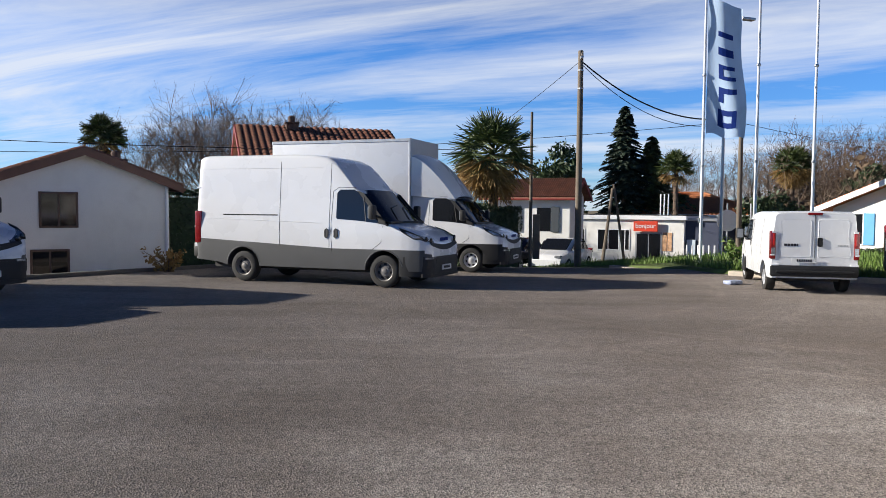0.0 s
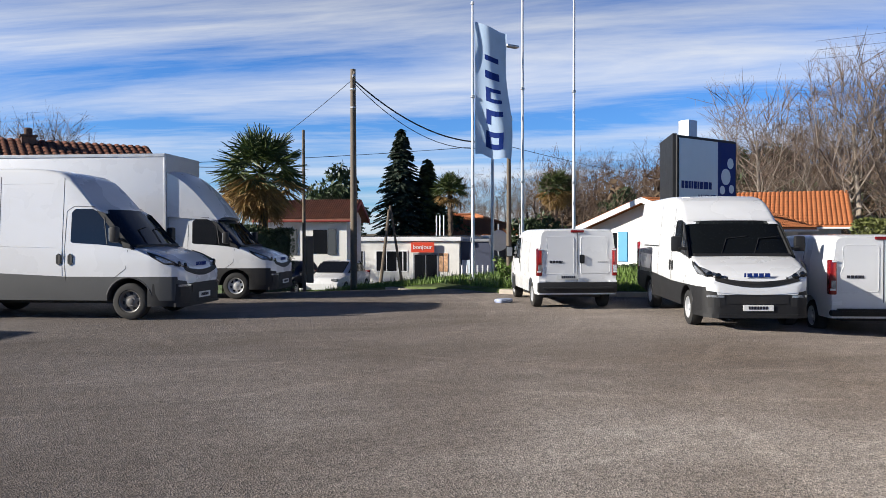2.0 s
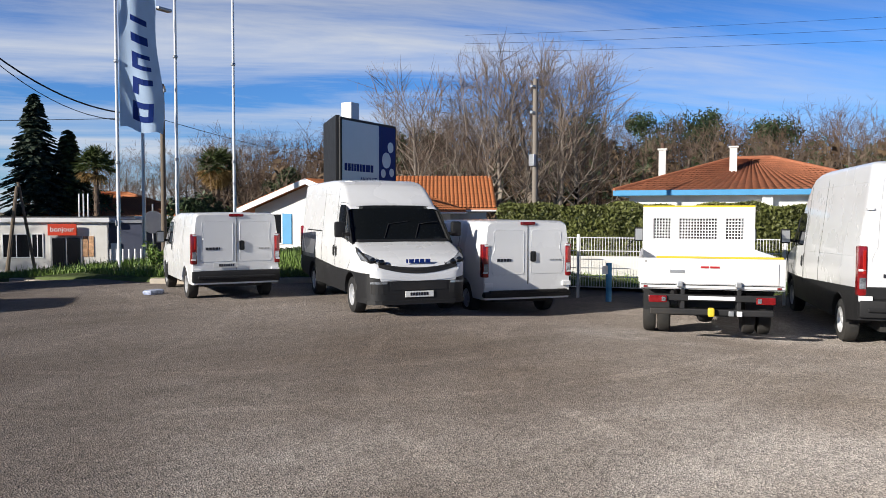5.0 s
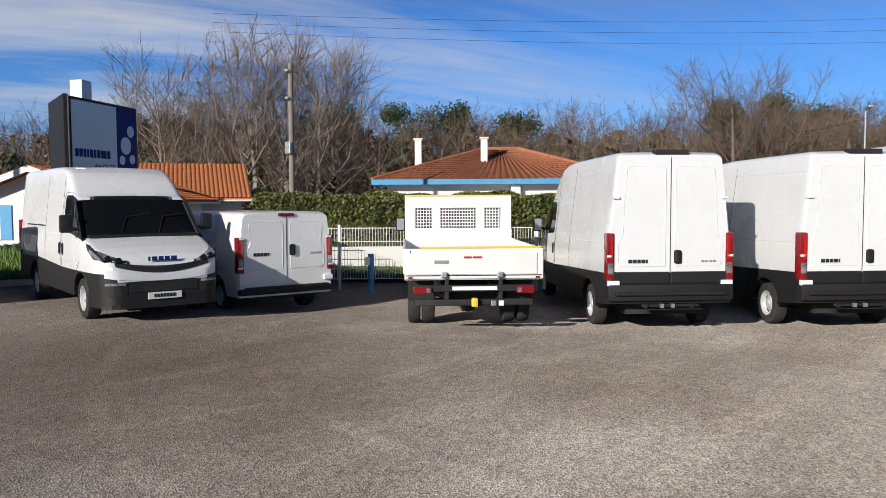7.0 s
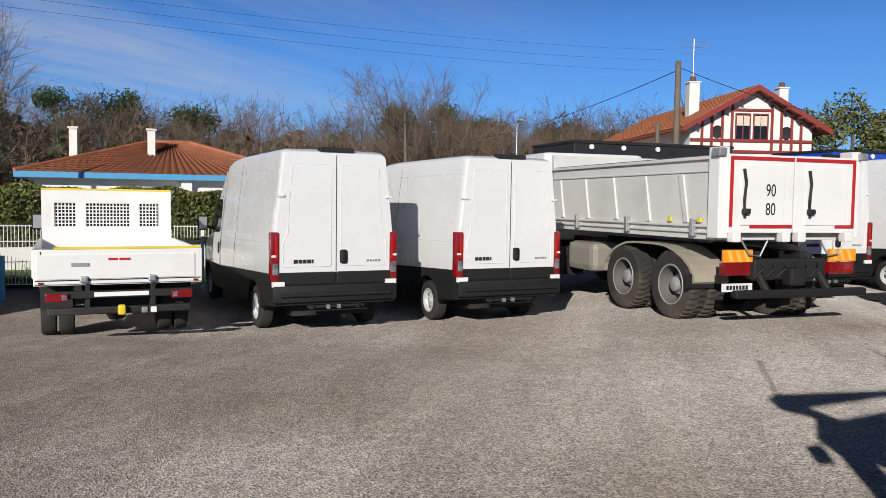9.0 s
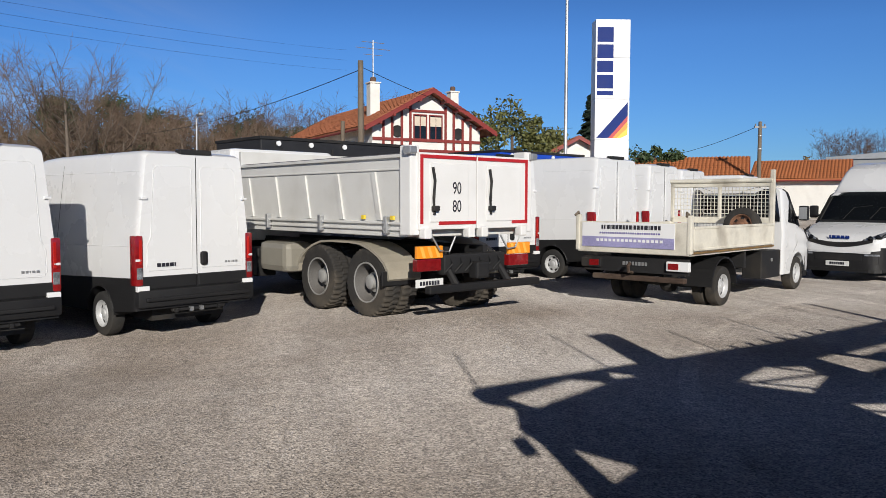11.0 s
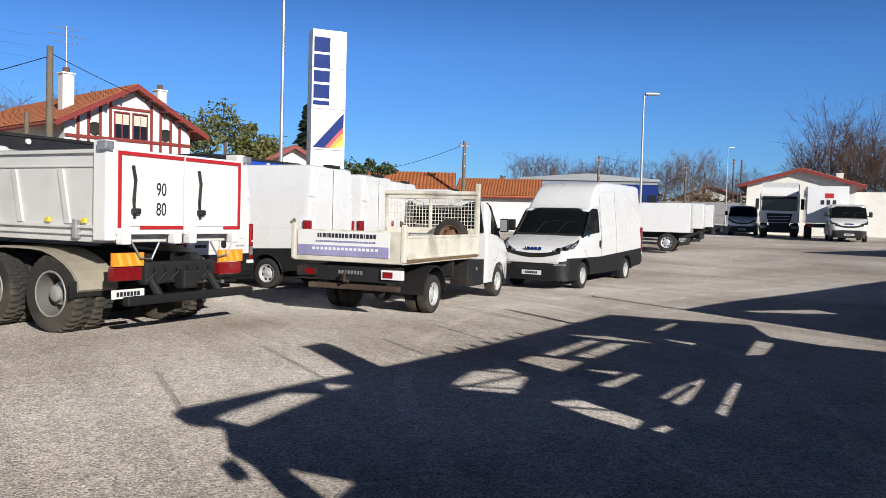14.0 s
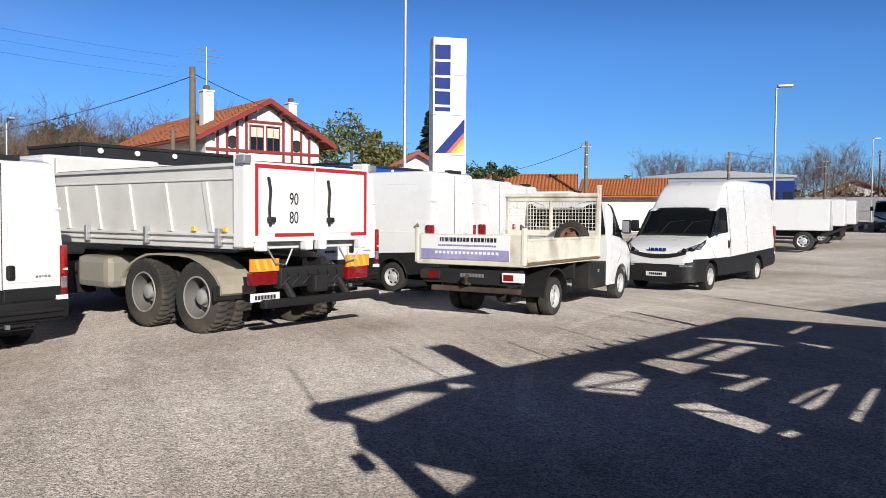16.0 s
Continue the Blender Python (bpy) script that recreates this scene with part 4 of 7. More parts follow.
def dropside_truck(m):
    th = thing("dropside_truck", m, "white dropside truck with perforated headboard and yellow edges", "truck")
    L, back = 6.0, 3.75
    s = cab(th, L, back, 3.75)
    W = 1.08
    part("bed_floor", box(.0, back - .1, -W, W, .84, .94, .01), PAINT_BED, th)
    for y in (-W, W):
        part("side_board", box(.06, back - .12, y - .02, y + .02, .94, 1.32, .008), PAINT_BED, th)
    tg = part("tailgate", box(-.03, .02, -W, W, .86, 1.33, .01), PAINT_BED, th, "white tailgate")
    part("tailgate_panel", box(-.045, -.028, -W + .10, W - .04, .93, 1.26, .006), PAINT_BED, tg)
    part("yellow_edge", box(-.035, .03, -W + .03, W - .25, 1.33, 1.36, .006), YELLOW, tg)
    for y in (-.45, .42):
        part("latch", box(-.09, -.03, y, y + .10, .88, .97, .02), GALV, tg)
    bars(tg, "red_marking", REDPAINT, (-.05, -.12, 1.18), [.14, .12], .03, .02)
    bars(tg, "small_label", GALV, (-.05, .40, 1.10), [.22], .05)
    part("hinge_seam", box(-.034, -.02, -W + .02, W - .02, .905, .92), UNDER, tg)
    part("side_seam", box(-.034, -.02, W - .10, W - .085, .98, 1.30), UNDER, tg)
    for y in (-W + .06, W - .12):
        part("marker_lamp", box(-.045, -.02, y, y + .06, .87, .895), RED, tg)
    for y in (-.42, .42):
        part("chassis_bracket", box(.0, .10, y - .03, y + .03, .50, .86, .008), UNDER, th)
    # headboard against the cab
    x = back - .22
    part("rear_window", box(x + .10, x + .13, -W + .24, W - .24, 1.5, 1.93, .01), GLASS, th, "dark window behind the mesh")
    slots = [[(y0, 1.52), (y1, 1.52), (y1, 1.94), (y0, 1.94)] for y0, y1 in ((-W + .22, -.52), (-.36, .36), (.52, W - .22))]
    hb = part("headboard", pierced([(-W + .02, .94), (W - .02, .94), (W - .02, 2.16), (-W + .02, 2.16)], slots, .05), PAINT_BED, th, "white headboard with three mesh openings")
    hb.location.x = x + .05
    part("yellow_edge", box(-.06, .01, -W + .02, W - .02, 2.16, 2.19, .006), YELLOW, hb)
    for y0, y1 in ((-W + .22, -.52), (-.36, .36), (.52, W - .22)):
        lattice(hb, "mesh_panel", -.03, y0, y1, 1.52, 1.94, .055, PAINT_BED, .009)
    # tail
    part("light_bar", box(-.02, .06, -.95, .95, .66, .76, .01), UNDER, th)
    for sd in (1, -1):
        lt = part("tail_light", box(-.06, .0, min(sd * .66, sd * .94), max(sd * .66, sd * .94), .63, .74, .015), RED, th, "red tail light")
        part("lens_cap", box(-.07, -.05, min(sd * .68, sd * .74), max(sd * .68, sd * .74), .65, .72, .005), LENS, lt)
        part("mudguard", box(s.xr - .48, s.xr + .48, min(sd * .58, sd * 1.04), max(sd * .58, sd * 1.04), .72, .77, .02), BLACK, th)
        part("mud_flap", box(s.xr - .50, s.xr - .47, min(sd * .60, sd * 1.02), max(sd * .60, sd * 1.02), .42, .74), BLACK, th)
    part("plate_holder", box(-.03, .0, -.36, .34, .68, .74, .005), SIGNWHITE, th)
    part("underrun_bar", box(-.05, .05, -.92, .92, .44, .54, .02), UNDER, th, "black underrun bar")
    part("tow_hook", box(-.16, -.05, -.05, .05, .43, .57, .03), YELLOW, th, "yellow tow hook")
    for y in (-.42, -.30):
        part("socket", box(-.08, -.04, y - .04, y + .04, .44, .52, .01), SIGNWHITE if y < -.35 else GALV, th)
    return th


def tipper_van(m):
    th = thing("small_tipper_truck", m, "old white tipper truck with rusty bed, sign board and spare tyre", "truck")
    L, back = 5.85, 3.45
    s = cab(th, L, 3.98, 3.65, True)
    W = 1.05
    rust = mat("rusty_black_steel", (0.055, 0.035, 0.025), 0.8, var=0.6, scale=6, bump=0.4, bscale=40, dirt=0.4)
    part("bed_floor", box(-.15, back - .15, -W, W, .92, 1.0, .01), PAINT_OLD, th)
    part("sub_frame", box(.0, back - .2, -.5, .5, .72, .92, .02), UNDER, th)
    for y in (-W, W):
        sb = part("side_board", box(-.05, back - .17, y - .022, y + .022, 1.0, 1.38, .008), PAINT_OLD, th, "dented cream side board")
        part("board_rail", box(-.05, back - .17, y - .035, y + .035, 1.355, 1.40, .01), PAINT_OLD, sb)
        part("board_rail", box(-.05, back - .17, y - .035, y + .035, 1.0, 1.04, .01), PAINT_OLD, sb)
        part("rusty_edge", box(-.15, back - .16, y - .038, y + .038, .955, .985, .004), mat("rusty_ochre_edge", (0.20, 0.12, 0.045), 0.8, var=0.6, scale=5), sb, "rusty ochre lower edge")
    tg = part("tailgate", box(-.19, -.14, -W, W, .93, 1.46, .012), PAINT_OLD, th, "chipped white tailgate")
    sg = part("sign_board", box(-.205, -.192, -W + .24, W - .10, 1.02, 1.44, .004), SIGNWHITE, tg, "white company sign with violet lower half")
    bars(sg, "sign_heading", DARKTXT, (-.207, -.56, 1.33), [.046, .052, .05, .018, .062, .05, .052, .046, .0001, .052, .046, .04, .052, .052, .046, .018, .05, .0001, .03, .03], .072, .017, .003)
    bars(sg, "sign_line", mat("violet_lettering", (0.12, 0.10, 0.30), 0.5), (-.207, -.55, 1.25), [.034, .022, .03, .026, .03, .022, .03, .018, .03] * 3, .030, .016, .003)
    part("sign_band", box(-.209, -.2, -W + .25, W - .11, 1.025, 1.20), mat("violet_band", (0.30, 0.29, 0.50), 0.45, var=0.35, scale=3), sg)
    bars(sg, "sign_numbers", SIGNWHITE, (-.212, -.60, 1.12), [.05] * 16, .045, .03, .003)
    for y in (-W, W):
        part("corner_post", box(-.20, -.10, y - .04, y + .04, .95, 1.58, .02), PAINT_OLD, th)
        part("latch", tube([(-.15, y, 1.56), (-.22, y * .97, 1.62), (-.28, y, 1.56)], .022, segs=8), WOODPOLE, th)
    # headboard with wire
    x = back - .20
    fr = part("headboard", (lambda b: [box(x, x + .05, -W, W, 2.10, 2.20, .01, b), box(x, x + .05, -W, W, 1.38, 1.50, .01, b), box(x, x + .05, -W, -W + .07, 1.0, 2.2, .01, b), box(x, x + .05, W - .07, W, 1.0, 2.2, .01, b), box(x, x + .05, -.03, .03, 1.4, 2.15, .01, b), box(x, x + .05, -W, W, 1.0, 1.1, .01, b)][-1])(bmesh.new()), PAINT_OLD, th)
    lattice(fr, "wire_mesh", x + .02, -W + .07, W - .07, 1.5, 2.1, .07, PAINT_OLD, .005)
    part("head_rail", tube([(x, -W, 2.22), (x, W, 2.22)], .045, segs=10), PAINT_OLD, fr)
    part("post", box(x - .01, x + .07, -W - .03, -W + .05, 1.0, 2.42, .01), PAINT_OLD, fr)
    sp = wheel(th, x - .25, -.58, .355, .22, -1, mat("rusty_rim", (0.17, 0.085, 0.05), 0.8, var=0.5, scale=8), RUBBER_OLD)
    sp.location.z = 1.34
    sp.rotation_euler = (radians(-14), 0, radians(-90))
    sp.name = "spare_tyre"
    for sd in (1, -1):
        part("mudguard", prism([(s.xr + .52 * math.cos(a), .36 + .50 * math.sin(a)) for a in [math.pi * i / 10 for i in range(11)]] + [(s.xr + .49 * math.cos(a), .36 + .47 * math.sin(a)) for a in [math.pi * i / 10 for i in range(10, -1, -1)]], .48, "y", .56 if sd > 0 else -1.04), BLACK, th)
        part("side_box", box(2.92, 3.86, min(sd * .62, sd * 1.0), max(sd * .62, sd * 1.0), .34, .87, .02), UNDER, th, "black tool box")
        part("box_latch", box(3.36, 3.42, min(sd * 1.0, sd * 1.02), max(sd * 1.0, sd * 1.02), .66, .72, .006), GALV, th)
        part("guard_bracket", box(2.16, 2.24, min(sd * .45, sd * .98), max(sd * .45, sd * .98), .60, .92, .01), UNDER, th)
        lt = part("tail_light", box(-.12, -.04, min(sd * .62, sd * 1.02), max(sd * .62, sd * 1.02), .66, .82, .015), SIGNWHITE if sd < 0 else UNDER, th)
        part("red_lens", box(-.13, -.11, min(sd * .66, sd * .84), max(sd * .66, sd * .84), .69, .79), RED, lt)
    part("rear_bumper", box(-.10, .02, -.93, .80, .46, .55, .02), rust, th, "rusty black steel bumper")
    part("tow_hook", tube([(-.12, 0, .60), (-.24, 0, .62), (-.26, 0, .72), (-.20, 0, .76)], .03, segs=8), rust, th)
    part("light_board", box(-.06, 0, -.98, .98, .60, .86), UNDER, th)
    bars(th, "plate_marks", GALV, (-.075, -.25, .72), [.04] * 8, .06, .02)
    return th


def box_truck(m):
    th = thing("box_truck", m, "white box truck with rounded fairing over the cab", "truck")
    L, back = 6.6, 3.75
    s = cab(th, L, back, 4.1)
    part("box_body", box(-.7, back + .05, -1.1, 1.1, .95, 3.74, .03), PAINT, th, "tall white box", smooth=True)
    for y in (-1.1, 1.1):
        part("box_rail", box(-.7, back + .06, y - .015, y + .015, 3.66, 3.745, .01), GALV, th)
    part("box_edge", box(back + .02, back + .08, -1.11, 1.11, .95, 3.75, .01), GALV, th)
    bm = bmesh.new()
    rows = []
    for i in range(9):
        f = i / 8
        rows.append((back + .06 + 1.30 * f, 2.13 + 1.22 * (1 - f ** 1.5)))
    vs = []
    for x, z in rows:
        k = 1 - .18 * (x - back) / 1.5
        vs.append([bm.verts.new((x, u * 1.06 * k, z - .10 * abs(u) ** 3)) for u in [j / 6 for j in range(-6, 7)]])
    for a, b in zip(vs, vs[1:]):
        for j in range(12):
            bm.faces.new((a[j], a[j + 1], b[j + 1], b[j]))
    for j in (0, 12):
        col = [r[j] for r in vs]
        bm.faces.new(col + [bm.verts.new((back + .06, col[0].co.y, 2.12))])
    bmesh.ops.recalc_face_normals(bm, faces=bm.faces)
    part("roof_fairing", bm, PAINT, th, "rounded white roof fairing", smooth=True)
    return th


def heavy_tipper(m):
    th = thing("heavy_tipper_truck", m, "white three-axle tipper truck with red-edged tailgate", "truck")
    W = 1.23
    # wheels: tandem at the back, steered axle in front
    for x in (1.20, 2.58):
        for sd in (1, -1):
            for yy in (1.07, .74):
                wheel(th, x, sd * yy, .53, .31, sd, STEEL, RUBBER_OLD, 10, tread=True)
        part("axle", tube([(x, -.8, .53), (x, .8, .53)], .10, segs=10), UNDER, th)
        part("axle_housing", lathe([(.06, -.24), (.22, -.14), (.26, 0), (.22, .14), (.06, .24)], 16), UNDER, th).location = (x, 0, .53)
    for sd in (1, -1):
        wheel(th, 6.9, sd * 1.05, .53, .32, sd, STEEL, RUBBER_OLD, 10)
    for y in (-.40, .40):
        part("chassis_rail", box(.2, 7.6, y - .05, y + .05, .82, 1.10), UNDER, th)
    # tipping body
    z0, z1 = 1.35, 2.45
    part("body_floor", box(.15, 5.3, -W, W, z0 - .08, z0 + .05, .01), SILVER_BED, th)
    for sd in (1, -1):
        sbm = box(.25, 5.3, min(sd * (W - .04), sd * W), max(sd * (W - .04), sd * W), z0, z1, .01)
        sb = part("side_wall", sbm, SILVER_BED, th, "pale grey pressed steel side wall")
        for zz, hh, ex in ((z1 - .02, .05, .05), (z1 - .20, .03, .025), (z0 + .10, .04, .05), (z0 + .01, .03, .04)):
            part("side_rail", box(.25, 5.3, min(sd * W, sd * (W + ex)), max(sd * W, sd * (W + ex)), zz, zz + hh, .01), SILVER_BED, sb)
        for x in (.75, 1.75, 2.75, 3.75, 4.75):
            part("side_rib", prism([(x, z0 + .16), (x + .10, z0 + .16), (x + .26, z1 - .22), (x + .16, z1 - .22)], .03, "y", W if sd > 0 else -W - .03), SILVER_BED, sb)
        for x in (.55, 2.35, 4.1):
            part("latch", box(x, x + .08, min(sd * W, sd * (W + .09)), max(sd * W, sd * (W + .09)), z0 - .04, z0 + .22, .015), GALV, sb)
        for x in (.42, 1.15):
            part("yellow_tag", box(x, x + .07, min(sd * (W + .02), sd * (W + .06)), max(sd * (W + .02), sd * (W + .06)), z0 + .17, z0 + .23), YELLOW, sb)
        part("corner_post", box(.02, .27, min(sd * (W - .12), sd * (W + .05)), max(sd * (W - .12), sd * (W + .05)), z0 - .05, z1 + .15, .02), PAINT_BED, th)
        part("corner_hinge", box(-.05, .12, min(sd * (W - .02), sd * (W + .12)), max(sd * (W - .02), sd * (W + .12)), z1 + .02, z1 + .13, .02), GALV, th)
    part("front_wall", box(5.25, 5.35, -W, W, z0, z1 + .3, .01), SILVER_BED, th)
    part("tarpaulin", box(.3, 5.3, -W + .03, W - .03, z1 - .02, z1 + .05, .02), mat("grey_load_sheet", (0.10, 0.10, 0.11), 0.7, var=0.2, bump=0.3, bscale=12), th, "dark grey load sheet")
    # tailgate with two leaves
    for sd in (1, -1):
        tg = part("tailgate_leaf", box(-.02, .03, min(0.01 * sd, sd * (W - .08)), max(.01 * sd, sd * (W - .08)), z0 + .03, z1 + .05, .012), PAINT_BED, th, "white tailgate leaf with red border")
        a, b = (.02, W - .10) if sd > 0 else (-W + .10, -.02)
        part("panel_fold", box(-.035, -.018, a + .16, b - .18, z0 + .14, z1 - .10, .012), PAINT_BED, tg)
        part("red_strip", box(-.034, -.016, a, b, z1 - .03, z1 + .02), REDPAINT, tg)
        xo = b - .05 if sd > 0 else a
        part("red_strip", box(-.034, -.016, xo, xo + .05, z0 + .12, z1 - .03), REDPAINT, tg)
        part("red_strip", box(-.034, -.016, a + (.0 if sd < 0 else .0), (a + b) / 2 + .2 * sd, z0 + .10, z0 + .15), REDPAINT, tg)
        yk = sd * (W - .35) if sd > 0 else -.28
        part("lock_bar", tube([(-.05, yk, z0 + .25), (-.07, yk + .03, z0 + .5), (-.06, yk, z0 + .75), (-.06, yk + .04, z1 - .16)], .022, segs=8), UNDER, tg)
        part("lock_knob", box(-.11, -.04, yk - .06, yk + .06, z0 + .30, z0 + .38, .02), UNDER, tg)
        for y in (a + .08, b - .16):
            part("lower_hinge", box(-.10, .04, y, y + .14, z0 - .10, z0 + .06, .02), PAINT_BED, tg)
        part("chain", tube([(-.06, sd * .95, z0 - .05), (-.08, sd * .80, z0 - .28), (-.08, sd * .62, z0 - .30), (-.06, sd * .48, z0 - .08)], .014, segs=6), GALV, th)
    for n_, zz in (("90", z0 + .56), ("80", z0 + .29)):
        cu = bpy.data.curves.new("speed_number", "FONT")
        cu.body, cu.size, cu.extrude = n_, .25, .002
        ob = new("speed_number", cu)
        ob.matrix_world = pose(-.042, .52, zz, 90, 0, -90)
        dg = bpy.context.evaluated_depsgraph_get()
        me = bpy.data.meshes.new_from_object(ob.evaluated_get(dg))
        bpy.data.objects.remove(ob)
        me.materials.clear()
        me.materials.append(DARKTXT)
        me.transform(pose(-.042, .52, zz, 90, 0, -90) @ Matrix.Diagonal((.72, 1, 1, 1)))
        o = new("speed_number", me)
        o.parent = th
        o["label"] = "black speed number %s" % n_
    # mudguards, tanks, tail
    for sd in (1, -1):
        arc = [(1.89 + 1.32 * math.cos(a), .62 + .58 * math.sin(a)) for a in [math.pi * i / 14 for i in range(15)]]
        flat = [(x, min(z, 1.16)) for x, z in arc]
        inner = [(1.89 + (x - 1.89) * .97, z - .03) for x, z in flat][::-1]
        part("mudguard", prism(flat + inner, .62, "y", .62 if sd > 0 else -1.24), mat("beige_mudguard", (0.34, 0.31, 0.25), 0.5, var=0.15, dirt=0.3), th, "beige ribbed mudguard")
        part("fuel_tank", box(3.75, 4.75, min(sd * .55, sd * 1.15), max(sd * .55, sd * 1.15), .50, 1.05, .12), GALV if sd < 0 else mat("beige_tank", (0.36, 0.34, 0.29), 0.4, 0.3, var=0.1), th, "ribbed side tank")
        part("side_skirt", box(4.9, 6.2, min(sd * .7, sd * 1.1), max(sd * .7, sd * 1.1), .35, .9, .03), BLACK, th)
        lt = part("tail_light", box(-.02, .10, min(sd * .72, sd * 1.18), max(sd * .72, sd * 1.18), .77, .95, .015), RED, th, "red tail light with orange board above")
        part("orange_board", box(-.03, .02, min(sd * .70, sd * 1.20), max(sd * .70, sd * 1.20), .96, 1.14, .006), ORANGE, lt)
        for i in range(3):
            y = sd * (.80 + .14 * i)
            part("hazard_stripe", prism([(y - .05, .97), (y + .01, .97), (y + .07, 1.13), (y + .01, 1.13)], .004, "x", -.035), mat("pale_orange", (0.9, 0.45, 0.08), 0.4), lt)
    p = part("number_plate", box(-.04, -.02, .70, 1.22, .54, .66, .004), PLATE, th, "white plate")
    bars(p, "plate_marks", DARKTXT, (-.043, .78, .57), [.04] * 7, .06, .015, .002)
    part("underrun_bar", box(-.26, -.14, -1.2, 1.15, .46, .58, .03), BLACK, th, "dark grey underrun bar")
    for y in (-.55, .55):
        part("bar_bracket", tube([(.25, y, 1.0), (.0, y, .74), (-.18, y, .53)], .06, segs=8), UNDER, th)
    part("rear_beam", box(.0, .18, -.65, .65, .70, 1.0, .03), UNDER, th)
    for y in (-.62, .62):
        part("leaf_spring", box(.6, 3.5, y - .06, y + .06, .66, .78, .02), UNDER, th)
        part("spring_hanger", box(2.0, 2.1, y - .08, y + .08, .5, .9, .02), UNDER, th)
        part("mud_flap", box(.62, .66, y * 1.7 - .28, y * 1.7 + .28, .52, .74, .01), BLACK, th)
    part("prop_shaft", tube([(3.0, 0, .62), (6.0, 0, .85)], .07, segs=10), UNDER, th)
    part("air_tank", lathe([(.05, -.5), (.15, -.46), (.15, .46), (.05, .5)], 14, "x"), UNDER, th).location = (3.4, .25, .72)
    part("tow_coupling", box(-.18, .02, -.14, .14, .62, .88, .04), UNDER, th)
    for i in range(6):
        y = -.5 + .2 * i
        part("air_hose", tube([(.05, y, 1.0), (-.08, y + .05, .86), (.0, y + .12, .74)], .016, segs=6), UNDER, th)
    # cab
    part("cab_body", box(5.75, 7.75, -1.2, 1.2, 1.0, 2.85, .12, seg=3), PAINT, th, "white forward cab", smooth=True)
    part("cab_step", box(6.0, 7.7, -1.18, 1.18, .45, 1.02, .06), BLACK, th)
    part("windscreen", box(7.72, 7.77, -1.05, 1.05, 1.75, 2.5, .03), GLASS, th)
    for sd in (1, -1):
        part("side_window", box(6.6, 7.5, min(sd * 1.17, sd * 1.208), max(sd * 1.17, sd * 1.208), 1.8, 2.45, .02), GLASS, th)
    return th


dropside_truck(put(12.0, 9.85, .81, .588, 1.30, .92, -.17) @ Matrix.Scale(.95, 4))
heavy_tipper(put(14.85, 1.05, .87, .49, 1.20, 1.22))
tipper_van(put(15.00, -5.1, .57, -.82, 1.20, -.92))
box_truck(put(.85, 22.0, 3.5, -1.3, 5.65, -.9))
for wx, wy in ((-10.25, 14.25), (-12.3, 11.4)):
    copy_thing(first_van, put(wx, wy, 3.5, -1.42, 4.83, -.9) @ Matrix.Scale(1.055, 4))["label"] = "white high-roof van parked beside the others at the yard edge"

# vans of the back rows
van(put(18.0, -2.85, .85, .53, .0, -.95) @ Matrix.Scale(.95, 4), "white high-roof van with red tail lights behind the tipper", group="vans of the back row", front=False, length=6.22, wb=4.1)
van(put(20.25, -4.0, .83, .56, 1.12, .9), "white high-roof van parked beside the tipper truck", group="vans of the back row", front=False, length=6.22, wb=4.1)
van(put(22.9, -6.6, .80, .60, 1.12, .9), "white high-roof van at the foot of the totem sign", group="vans of the back row", front=False, length=6.22, wb=4.1)
van(put(25.6, -9.0, .80, .60, 1.12, .9), "white high-roof van in the back row", group="vans of the back row", front=False, length=6.22, wb=4.1)
van(put(29.6, -13.6, .80, .60, 1.12, .9), "white high-roof van in the back row", group="vans of the back row", front=False, length=6.22, wb=4.1)
van(put(17.95, -11.40, -.46, .89, F35, .9, .0), "white high-roof van facing the yard with black grille", clad=BLACK, dual=True)


# ---- plants ----
def ribbons(segments, name, material, widths):
    """Many thin twigs or leaves as one mesh: each segment (a, b) becomes a narrow blade."""
    a = np.array([s[0] for s in segments])
    b = np.array([s[1] for s in segments])
    w = np.array(widths)[:, None]
    d = b - a
    rnd = np.random.normal(size=d.shape)
    n = np.cross(d, rnd)
    n /= np.linalg.norm(n, axis=1)[:, None] + 1e-9
    v = np.stack([a - n * w / 2, a + n * w / 2, b + n * w * .2, b - n * w * .2], 1).reshape(-1, 3)
    idx = np.arange(len(v)).reshape(-1, 4)
    me = bpy.data.meshes.new(name)
    me.from_pydata(v.tolist(), [], idx.tolist())
    me.materials.append(material)
    return me


def cards(centres, sizes, name, material, flat=0.0):
    """Many small leaf blades as one mesh."""
    c = np.array(centres)
    s = np.array(sizes)[:, None]
    n = len(c)
    u = np.random.normal(size=(n, 3))
    u[:, 2] *= 1 - flat
    u /= np.linalg.norm(u, axis=1)[:, None]
    w = np.cross(u, np.random.normal(size=(n, 3)))
    w /= np.linalg.norm(w, axis=1)[:, None]
    v = np.stack([c - u * s, c + w * s * .45, c + u * s, c - w * s * .45], 1).reshape(-1, 3)
    me = bpy.data.meshes.new(name)
    me.from_pydata(v.tolist(), [], np.arange(4 * n).reshape(-1, 4).tolist())
    me.materials.append(material)
    return me


